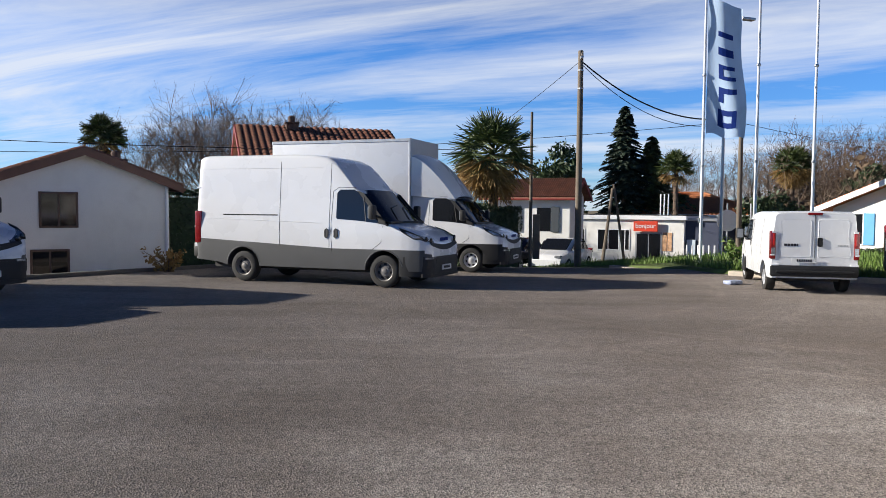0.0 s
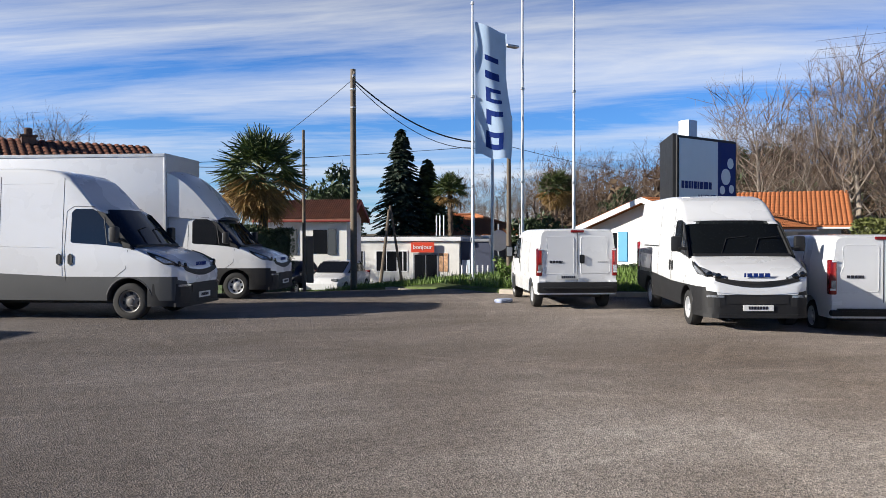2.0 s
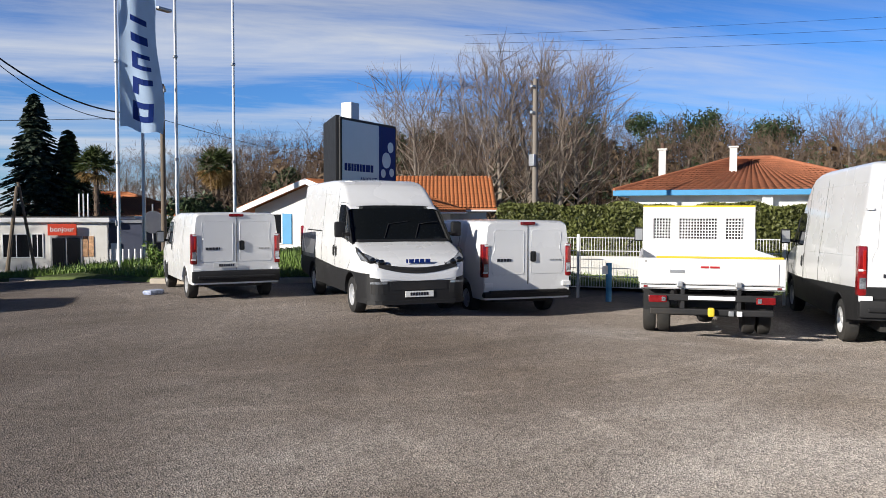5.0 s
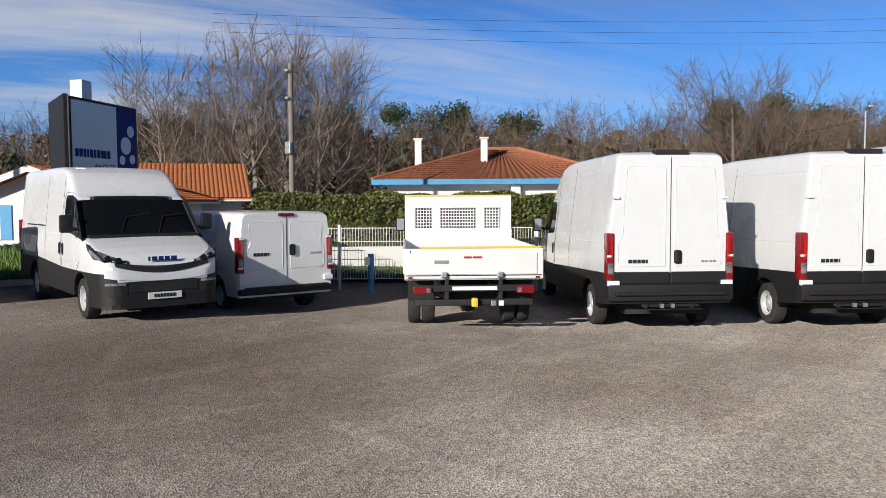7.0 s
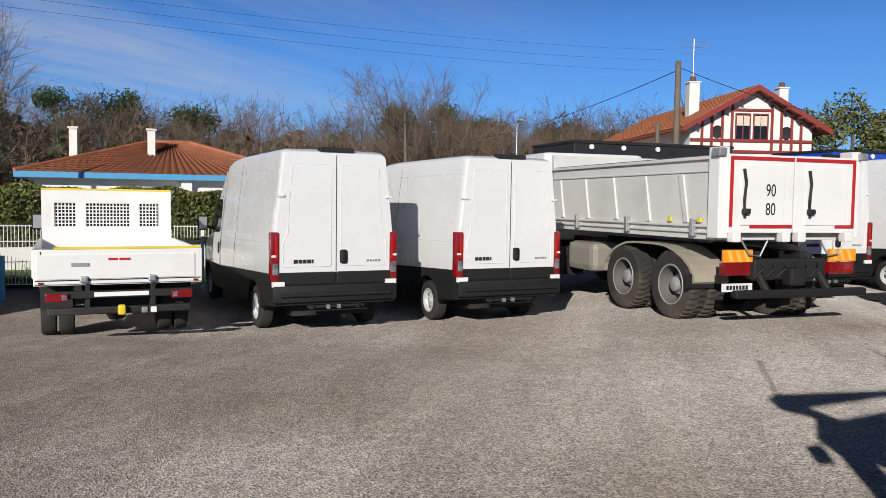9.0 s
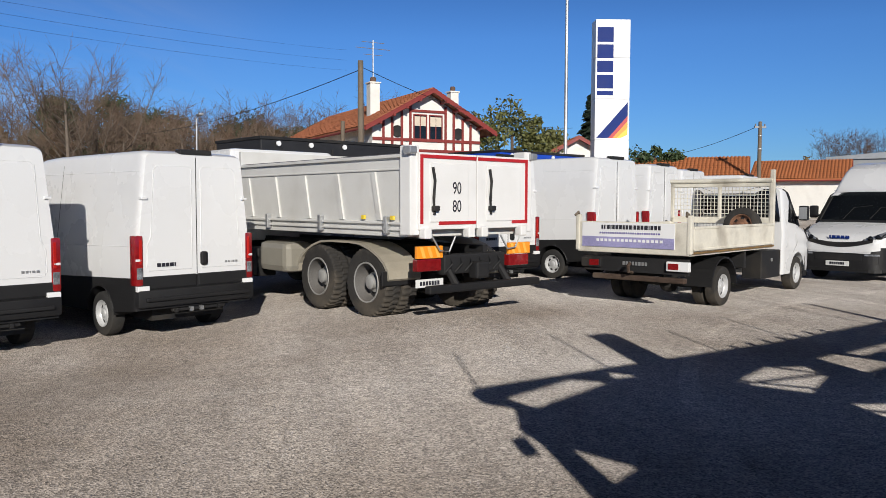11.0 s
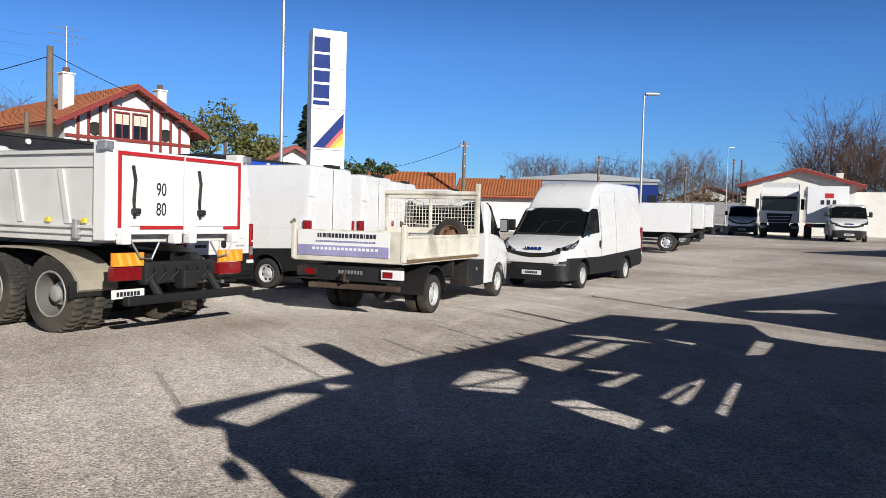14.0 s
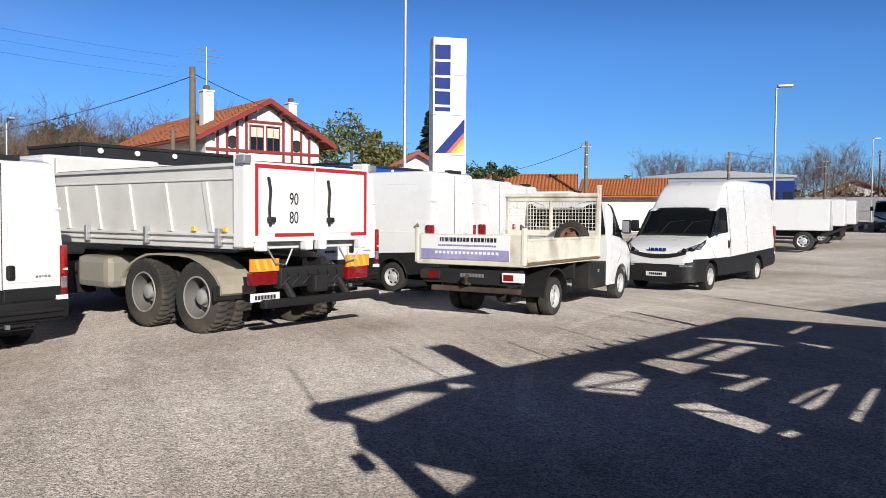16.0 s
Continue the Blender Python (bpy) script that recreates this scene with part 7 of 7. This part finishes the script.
# ---- south-east side: totem, half-timbered house, trailers ----
def timbered_house():
    hx, hy = at_az(100.8, 38, 2.97, 2.3)
    th = gable_house(pose(hx, hy, -.3, 0, 0, -74), "white half-timbered house with oxblood beams and clay tile roof", 5.8, 13.0, 5.75, 7.35, PLASTER, TILE, TIMBER_RED, .6, 24, 10, base=-1)
    y = -.03
    for z in (4.7, 5.2):
        part("beam", box(-2.9, 2.9, y - .04, y + .02, z - .2, z - .06, .01), TIMBER_RED, th)
    for x in (-2.35, -1.9, -1.4, -.95, .95, 1.4, 1.9, 2.35):
        part("beam", box(x - .06, x + .06, y - .035, y + .02, 4.55, 7.35 - abs(x) * .56 - .1, .01), TIMBER_RED, th)
    part("beam", box(-.95, .95, y - .04, y + .02, 6.4, 6.52, .01), TIMBER_RED, th)
    for x in (-.42, .42):
        window(th, x, 5.15, .62, 1.1, 0, TIMBER_RED, -1)
        part("roller_blind", box(x - .3, x + .3, -.03, 0, 5.75, 6.2), mat("cream_blind", (0.6, 0.52, 0.42), 0.7), th)
    for x in (-1.82, 1.82):
        o = part("round_window", lathe([(.001, 0), (.24, 0), (.28, -.03), (.28, .03)], 20, "y"), UNDER, th)
        o.location = (x * .9, -.04, 5.45)
    for sd in (1, -1):
        for k in range(4):
            x = sd * (.7 + .68 * k)
            part("rafter_end", box(x - .05, x + .05, -.7, 0, 7.35 - abs(x) * .56 - .12, 7.35 - abs(x) * .56), TIMBER_RED, th)
    chimney(th, -2.0, 2.0, 5.9, 7.9, .5)
    chimney(th, 2.45, 2.0, 5.6, 7.75, .45)
    part("side_wing", box(-4.0, -2.5, 3, 11, -1, 4.8, .02), PLASTER, th)
    an = part("antenna", tube([(-2.0, 2.0, 7.9), (-2.0, 2.0, 10.0)], .03, segs=6), GALV, th, "roof aerial")
    for z, w in ((9.9, .6), (9.6, .9), (9.3, .5)):
        part("antenna_rod", tube([(-2.0 - w, 2.0, z), (-2.0 + w, 2.0, z)], .015, segs=5), GALV, an)
    return th


timbered_house()
dx_, dy_ = at_az(95.9, 27, 2.97, 2.3)
timber_pole(dx_, dy_, 6.6, "timber utility pole before the half-timbered house", False, .13)
timber_pole(*at_az(94.6, 27.5, 2.97, 2.3), 4.6, "short timber post beside the utility pole", False, .10)
cable((dx_, dy_, 6.3), at_az(78, 60, 2.97, 2.3) + (6.5,), .8, .014)
cable((dx_, dy_, 6.4), (45, -14, 6.0), .6, .012)


def totem():
    tx, ty = at_az(113.85, 30, 2.97, 2.3)
    th = thing("totem_sign", pose(tx, ty, 0, 0, 0, -22 - 90 + 90), "tall white totem sign with blue letter blocks and a striped emblem", "sign")
    th.matrix_world = pose(tx, ty, 0, 0, 0, -114 + 14)
    w, d = 1.28, .70
    zs = (0, 2.0, 4.1, 5.6, 7.1, 8.5)
    for a, b in zip(zs, zs[1:]):
        part("sign_box", box(-w / 2, w / 2, -d / 2, d / 2, a + .012, b, .02), SIGNWHITE, th)
    y = -d / 2 - .004
    fw = w
    # vertical blocks in place of the brand name
    zb = 5.74
    for hh in (.16, .50, .42, .50, .54):
        part("printed_block", box(-.58, .02, y - .004, y + .004, zb, zb + hh), BLUE, th)
        zb += hh + .09
    # striped emblem
    part("emblem_stripe", prism([(-w / 2 + .06, 4.18), (-w / 2 + .50, 4.18), (w / 2 - .06, 5.0), (w / 2 - .06, 5.5)], .008, "y", y - .004), BLUE, th)
    part("emblem_stripe", prism([(-w / 2 + .50, 4.18), (-w / 2 + .66, 4.18), (w / 2 - .06, 4.80), (w / 2 - .06, 5.0)], .008, "y", y - .004), REDPAINT, th)
    part("emblem_stripe", prism([(-w / 2 + .66, 4.18), (-w / 2 + .82, 4.18), (w / 2 - .06, 4.56), (w / 2 - .06, 4.80)], .008, "y", y - .004), ORANGE, th)
    part("emblem_stripe", prism([(-w / 2 + .82, 4.18), (-w / 2 + .96, 4.18), (w / 2 - .06, 4.30), (w / 2 - .06, 4.56)], .008, "y", y - .004), YELLOW, th)
    return th


totem()
mx_, my_ = at_az(110.75, 32, 2.97, 2.3)
th = thing("mast", pose(mx_, my_, 0), "tall slim grey mast behind the vans", "mast")
part("shaft", tube([(0, 0, .03), (0, 0, 11.5)], .085, .055, 10), GALV, th)
part("base_plate", box(-.18, .18, -.18, .18, 0, .03, .005), GALV, th)


def trailer(m, label, L, tarp, top=3.4, rail=True):
    th = thing("curtain_trailer", m, label, "trailer")
    part("tarpaulin", box(0, L, -1.25, 1.25, 1.2, top, .03), tarp, th)
    part("top_rail", box(-.02, L + .02, -1.28, 1.28, top, top + .08, .01), UNDER, th)
    part("bed", box(0, L, -1.25, 1.25, 1.0, 1.2, .02), UNDER, th)
    for i in range(3):
        for sd in (1, -1):
            wheel(th, 1.8 + 1.3 * i, sd * 1.05, .5, .35, sd)
    for i in range(int(L / 1.6)):
        for sd in (1, -1):
            part("strap", box(.6 + 1.6 * i, .66 + 1.6 * i, sd * 1.255 - .01, sd * 1.255 + .01, 1.05, top - .2), UNDER, th)
    for x in (.5, 1.5, 2.6):
        part("roller", tube([(x, -1.33, top - .10), (x, -1.29, top - .10)], .07, segs=10), SIGNWHITE, th)
    return th


trailer(put(24.8, 3.4, .50, -.86, 0, 0), "dark curtain-sided trailer behind the tipper truck", 5.2, mat("black_tarpaulin", (0.018, 0.018, 0.02), 0.5, var=0.3, bump=0.2, bscale=5), 3.42)
trailer(put(28.8, -4.2, .50, -.86, 0, 0), "bright blue curtain-sided trailer behind the vans", 4.4, BLUETARP, 3.45)
th = thing("warning_sign", pose(29.0, -6.6, 2.6, 0, 0, -110), "small red-edged warning triangle on the trailer", "sign")
part("triangle", prism([(-.3, 0), (.3, 0), (0, .52)], .02, "y", -.02), REDPAINT, th)
part("face", prism([(-.2, .06), (.2, .06), (0, .41)], .01, "y", -.035), SIGNWHITE, th)

# trees and houses beyond
for i, (az, d, h, w) in enumerate(((104.6, 47, 7.6, 5.0), (107.0, 50, 8.7, 5.4), (109.2, 52, 8.2, 4.4))):
    x, y = at_az(az, d, 2.97, 2.3)
    leafy_tree(x, y, -.3, h, w, 300 + i, "olive-green broadleaf tree beside the timbered house", mat("yellow_olive_foliage", (0.10, 0.105, 0.03), 0.6, var=0.5, scale=1.2, fine=9), "broadleaf_tree", .2, 3600, .16, 22)
fir_tree(*at_az(112.6, 62, 2.97, 2.3), -.3, 10.5, 5.5, 21, "dark conifer behind the totem sign")
for i, (az, d, h, w) in enumerate(((115.9, 52, 5.2, 4), (117.0, 50, 6.0, 2.2), (118.3, 50, 4.9, 2.6))):
    x, y = at_az(az, d, 2.97, 2.3)
    leafy_tree(x, y, rise(x, y) - .2, h, w, 320 + i, "dark green garden tree behind the vans", LEAF, "garden_tree", .15, 1800, .14, 12)
for az, d, w, dd, e, r, rot, lab in ((122.6, 50, 5.6, 5.6, 2.6, 3.75, -33, "white house with orange tiled hip roof"), (128.9, 62, 5.6, 5.4, 2.5, 3.7, -40, "white house with orange tiled roof along the road"), (111.6, 50, 5, 6, 4.2, 5.6, -100, "white house with red tiled roof behind the trailer"), (144.5, 120, 10, 8, 3.2, 5.0, -145, "distant white house with orange roof"), (141.0, 125, 9, 8, 3.0, 4.6, -140, "distant low house by the road")):
    x, y = at_az(az, d, 2.97, 2.3)
    th = gable_house(pose(x, y, rise(x, y), 0, 0, rot), lab, w, dd, e, r, PLASTER, TILE_ORANGE if "orange" in lab else TILE, TIMBER_RED, .5, 18, 6, base=-1.5)
    window(th, 0, .9, 1.2, 1.2, 0, SIGNWHITE)
x, y = at_az(133.8, 78, 2.97, 2.3)
th = thing("warehouse", pose(x, y, rise(x, y), 0, 0, -132), "grey metal warehouse with a blue front", "warehouse")
part("wall", box(-8, 5, 0, 12, -1, 3.9, .02), mat("grey_cladding", (0.30, 0.31, 0.32), 0.5, 0.2, var=0.08), th)
part("roof", prism([(-8.2, 3.9), (5.2, 3.9), (5.2, 4.1), (-1.5, 4.6), (-8.2, 4.1)], 12.4, "y", -.2), GALV, th)
part("blue_front", box(1.2, 5.05, -.06, 0, .2, 3.6, .01), BLUE, th)
for x0 in (1.6, 2.9, 4.1):
    part("window", box(x0, x0 + .8, -.08, -.06, .8, 2.6), GLASS, th)
x, y = at_az(139.5, 95, 2.97, 2.3)
single("low_wall", box(-14, 9, -.2, .2, -.5, 2.2, .02), mat("grey_road_wall", (0.25, 0.25, 0.26), 0.8, var=0.15), "grey low building along the road", "wall", kind="structure", m=pose(x, y, rise(x, y), 0, 0, -140))
for az, d, h, k in ((123.8, 46, 6.2, 0), (133.4, 60, 6.6, 0), (139.3, 85, 7.8, 0), (142.4, 100, 9.6, 0), (142.9, 96, 9.2, 1)):
    x, y = at_az(az, d, 2.97, 2.3)
    timber_pole(x, y, h - rise(x, y), "timber utility pole beside the road", k == 0, .13)
street_lamp(29.0, -25.0, rise(29, -25), 6.9, 215, "tall grey street lamp in the yard", .35)
x, y = at_az(142.0, 88, 2.97, 2.3)
street_lamp(x, y, rise(x, y), 8.0, 215, "distant street lamp on the road", .35)
a_, b_ = at_az(123.8, 46, 2.97, 2.3), at_az(115, 55, 2.97, 2.3)
cable(a_ + (6.0,), b_ + (4.6,), .4, .014)
cable(at_az(133.4, 60, 2.97, 2.3) + (6.6,), at_az(142.4, 100, 2.97, 2.3) + (9.0,), .7, .014)


# white box bodies on chassis
def chassis_box(m, label):
    th = thing("chassis_truck", m, label, "truck", "white bodied trucks by the road")
    part("box_body", box(0, 4.6, -1.05, 1.05, .78, 1.93, .03), PAINT, th)
    for y in (-.4, .4):
        part("chassis_rail", box(-.4, 5.4, y - .05, y + .05, .55, .75), UNDER, th)
    for sd in (1, -1):
        wheel(th, .9, sd * .88, .37, .24, sd)
        wheel(th, .9, sd * .62, .37, .22, sd)
        wheel(th, 5.0, sd * .88, .37, .24, sd)
        part("mudguard", box(.4, 1.4, min(sd * .55, sd * 1.02), max(sd * .55, sd * 1.02), .82, .88, .02), BLACK, th)
    part("tail_board", box(-.45, -.35, -1.0, 1.0, .55, .8, .02), UNDER, th)
    return th


for az, d in ((139.9, 34), (140.7, 39), (141.3, 44)):
    x, y = at_az(az, d, 2.97, 2.3)
    chassis_box(put(x, y, .80, .60, 0, 0, rise(x, y)), "white box body on a bare chassis by the road")


def far_building():
    x, y = at_az(146.6, 66, 2.97, 2.3)
    th = gable_house(pose(x, y, rise(x, y), 0, 0, -146), "white gabled workshop with oxblood bargeboards", 7.6, 14, 3.75, 4.85, PLASTER, TILE, TIMBER_RED, .6, 20, 8, "workshop", base=-1.5)
    part("blue_sign", box(-2.5, -1.3, -.06, 0, 2.75, 3.35, .01), mat("sky_blue_sign", (0.08, 0.35, 0.62), 0.4), th, "sky blue sign with white top")
    part("blue_sign_top", box(-2.5, -1.3, -.065, -.05, 3.35, 3.6, .01), SIGNWHITE, th)
    window(th, -.4, 2.9, .6, .85, 0, UNDER, -1)
    part("side_wing", box(3.8, 12, .5, 10, -1.5, 3.3, .02), PLASTER, th)
    chimney(th, 2.9, 5, 3.6, 4.9, .5)


far_building()


def lorry_tractor(m):
    th = thing("lorry", m, "white lorry tractor with a dark grille", "lorry")
    part("cab_body", box(0, 2.3, -1.22, 1.22, 1.0, 3.0, .12, seg=3), PAINT, th, smooth=True)
    part("roof_spoiler", prism([(0, 2.98), (2.2, 2.98), (2.05, 3.35), (1.3, 3.72), (0, 3.75)], 2.24, "y", -1.12), PAINT, th)
    part("windscreen", box(2.27, 2.32, -1.08, 1.08, 1.80, 2.62, .03), GLASS, th)
    part("sun_visor", box(2.3, 2.5, -1.05, 1.05, 2.62, 2.76, .03), BLACK, th)
    part("grille", prism([(-.80, 1.62), (.80, 1.62), (.62, .8), (-.62, .8)], .05, "x", 2.29), BLACK, th)
    for z in (1.0, 1.2, 1.4):
        part("grille_bar", box(2.33, 2.36, -.66, .66, z, z + .04, .01), GALV, th)
    part("bumper", box(2.2, 2.42, -1.22, 1.22, .35, .85, .05), BLACK, th)
    for sd in (1, -1):
        part("headlight", box(2.38, 2.44, min(sd * .75, sd * 1.15), max(sd * .75, sd * 1.15), .62, .8, .02), LENS, th)
        part("mirror", box(2.1, 2.3, min(sd * 1.28, sd * 1.5), max(sd * 1.28, sd * 1.5), 1.9, 2.6, .04), BLACK, th)
        wheel(th, 1.6, sd * 1.02, .5, .32, sd)
        wheel(th, -2.0, sd * 1.0, .5, .5, sd)
    part("chassis_rail", box(-3.0, .6, -.42, .42, .7, .95), UNDER, th)
    return th


def bav_truck(m):
    th = thing("delivery_truck", m, "white box delivery truck with a red emblem on its doors", "truck")
    part("box_body", box(0, 6, -1.2, 1.2, 1.05, 3.35, .03), PAINT, th)
    for sd in (1, -1):
        d = part("rear_door", box(-.04, 0, min(sd * .01, sd * 1.14), max(sd * .01, sd * 1.14), 1.12, 3.28, .015), PAINT, th)
    part("door_emblem", box(-.05, -.04, -.35, .15, 2.6, 2.9), REDPAINT, th)
    bars(th, "door_marks", DARKTXT, (-.05, -.5, 2.2), [.2, .2, .2], .28, .14)
    part("tail_bar", box(-.1, 0, -1.2, 1.2, .75, 1.0, .02), UNDER, th)
    for sd in (1, -1):
        part("tail_light", box(-.12, -.08, min(sd * .7, sd * 1.12), max(sd * .7, sd * 1.12), .8, .95, .01), RED, th)
        wheel(th, 1.5, sd * 1.0, .45, .45, sd)
    return th


x, y = at_az(145.4, 57, 2.97, 2.3)
lorry_tractor(put(x, y, -.57, .82, 2.4, 0, rise(x, y) - .03))
x, y = at_az(148.25, 55, 2.97, 2.3)
bav_truck(put(x, y, .57, -.82, 0, 0, rise(x, y) - .03))
x, y = at_az(143.1, 60, 2.97, 2.3)
van(put(x, y, -.57, .82, 5.96, 0, rise(x, y)), "white low van facing the yard by the road", high=False, clad=BLACK, rear=False)
x, y = at_az(149.6, 50, 2.97, 2.3)
van(put(x, y, -.57, .82, 5.96, 0, rise(x, y)), "cream van beside the delivery truck", high=False, clad=PAINT_OLD, rear=False)


# ---- crane lorry beside the yard's south-west edge, known by its shadow ----
def crane_lorry():
    """A tall lorry with a pierced side frame, rods, flaps and a mirror on its cab."""
    th = thing("crane_lorry", pose(2.67, .93, 0, 0, 0, 25.5), "dark lorry with an open steel side frame and tall rods", "lorry")
    outline = [(.16, .3), (.16, 2.02), (.08, 2.2), (.22, 2.42), (-.05, 2.55), (-.10, 2.70), (.0, 2.76), (2.0, 2.70), (4.9, 2.60), (9.7, 2.60), (11.35, 1.55), (10.3, 1.32), (10.4, .3)]
    cab = [[(.15, 2.56), (.45, 2.38), (1.54, 2.50), (1.13, 2.65)], [(1.62, 2.54), (2.02, 2.50), (1.72, 2.64)], [(.35, 1.95), (.72, 1.71), (.39, 1.66)]]
    bed = [[(3.0, 2.19), (3.72, 2.28), (4.28, 2.17), (4.19, 1.99), (3.51, 1.87), (3.01, 2.13)], [(4.72, 2.24), (5.13, 2.24), (5.54, 1.93), (4.78, 1.92)],
           [(5.36, 2.22), (6.87, 2.23), (7.01, 2.13), (5.46, 2.12)], [(5.70, 2.06), (7.07, 2.07), (7.28, 1.95), (5.87, 1.93)],
           [(6.95, 2.42), (7.54, 2.17), (7.77, 1.83), (7.30, 2.10)], [(8.9, 1.97), (10.1, 1.99), (10.0, 2.05), (8.95, 2.04)]]
    deck = [[(5.16, 1.87), (5.58, 1.67), (5.32, 1.67)], [(4.66, 1.67), (5.60, 1.63), (5.66, 1.57), (4.78, 1.57)], [(3.60, 1.70), (3.99, 1.61), (3.99, 1.27), (3.66, 1.26), (3.58, 1.48)], [(3.80, 1.23), (4.09, 1.20), (4.05, 1.15), (3.82, 1.16)],
            [(4.87, 1.36), (5.48, 1.36), (6.46, 1.30), (5.14, 1.22), (4.80, 1.23)], [(4.91, 1.10), (6.38, 1.17), (6.46, 1.12), (4.86, 1.03)], [(8.15, 1.29), (9.69, 1.36), (9.74, 1.22), (8.60, 1.19)], [(8.21, 1.88), (8.44, 1.62), (8.20, 1.62)]]
    part("side_frame", pierced(outline, cab + bed + deck, .06), UNDER, th, "pierced steel side frame")
    for a, b, c, d in ((2.98, 2.14, 4.3, 2.02), (3.0, 2.20, 3.72, 1.88), (3.75, 2.30, 4.25, 2.02), (6.1, 2.26, 6.0, 1.90), (6.55, 2.26, 6.6, 1.90), (3.58, 1.62, 4.02, 1.42), (4.85, 1.30, 5.8, 1.30), (5.3, 1.07, 5.35, 1.16), (9.0, 1.36, 9.1, 1.2)):
        part("brace", tube([(-.02, -a, b), (-.02, -c, d)], .02, segs=6), UNDER, th)
    part("bed", box(-2.0, -.06, -10.3, -2.2, .85, 1.0), UNDER, th)
    part("cab_front", box(-2.0, -.06, -.30, -.22, .4, 1.3, .02), UNDER, th)
    part("far_side", box(-2.05, -2.0, -10.3, -.3, .85, 1.3), UNDER, th)
    part("roof_bar", tube([(-2.0, -.2, 2.5), (-.03, -.05, 2.68)], .03, segs=6), UNDER, th)
    for a, h0, h1, lean in ((.02, 2.72, 3.43, .10), (1.83, 2.66, 3.57, 0), (3.72, 2.58, 3.20, .06), (5.26, 2.55, 3.35, .12), (7.5, 2.55, 3.41, -.2)):
        part("rod", tube([(-.02, -a, h0), (-.02, -a - lean, h1)], .014, segs=6), UNDER, th)
    for a, b, h1 in ((2.26, 2.76, 3.38), (7.92, 8.06, 3.40)):
        part("flap", prism([(-a, 2.55), (-b, 2.55), (-b - .06, h1 - .06), (-b + .04, h1), (-a - .06, h1), (-a - .12, h1 - .08)], .04, "x", -.04), UNDER, th)
    for i in range(7):
        part("cleat", box(-.04, 0, -4.12 - .36 * i, -4.05 - .36 * i, 2.55, 2.70), UNDER, th)
    part("mirror", box(-.06, .0, -.06, .08, 1.98, 2.15, .03), UNDER, th)
    part("mirror_arm", tube([(-.03, -.2, 2.22), (-.03, -.02, 2.12)], .012, segs=6), UNDER, th)
    for i in (3.0, 7.9, 9.1):
        wheel(th, -.25, -i, .5, .3, 1).rotation_euler = (0, 0, radians(90))
        wheel(th, -1.80, -i, .5, .3, -1).rotation_euler = (0, 0, radians(90))


def lorry_beyond():
    """The next parked lorry, with a raised boom whose shadow reaches into the yard."""
    th = thing("flatbed_lorry", pose(7.75, -9.9, 0, 0, 0, 7.5), "dark parked lorry with a raised boom", "lorry")
    outline = [(0, .3), (0, 2.28), (2.0, 2.40), (9.0, 2.45), (9.0, .3)]
    part("side_frame", pierced(outline, [[(1.0, 2.0), (2.6, 1.72), (2.4, 1.45), (1.15, 1.85)]], .06), UNDER, th, "pierced steel side frame")
    part("bed", box(-2.2, -.06, -8.6, -.3, .9, 1.1, .02), UNDER, th)
    part("boom", tube([(-.03, -.05, 2.2), (-.03, .02, 3.33)], .05, segs=8), UNDER, th)
    for y in (-1.4, -7.2):
        wheel(th, -.25, y, .5, .3, 1).rotation_euler = (0, 0, radians(90))
        wheel(th, -1.95, y, .5, .3, -1).rotation_euler = (0, 0, radians(90))


crane_lorry()
lorry_beyond()


def hall():
    """An unseen hall added out of view; its shadow crosses the far end of the yard."""
    # position and height are chosen only for where the shadow ends
    th = thing("dealer_hall", pose(-2, -26.2, 0), "unseen pale hall added to shade the far end of the yard", "hall")
    part("wall", box(0, 12, -18, 0, -.5, 5.0, .03), mat("pale_cladding", (0.5, 0.5, 0.5), 0.5, var=0.06), th)
    part("roof", box(-.2, 12.2, -18.2, .2, 5.0, 5.2, .02), GALV, th)
    for x in (1.5, 6.5):
        part("roller_door", box(x, x + 3.8, 0, .06, 0, 4.0, .01), GALV, th)


hall()
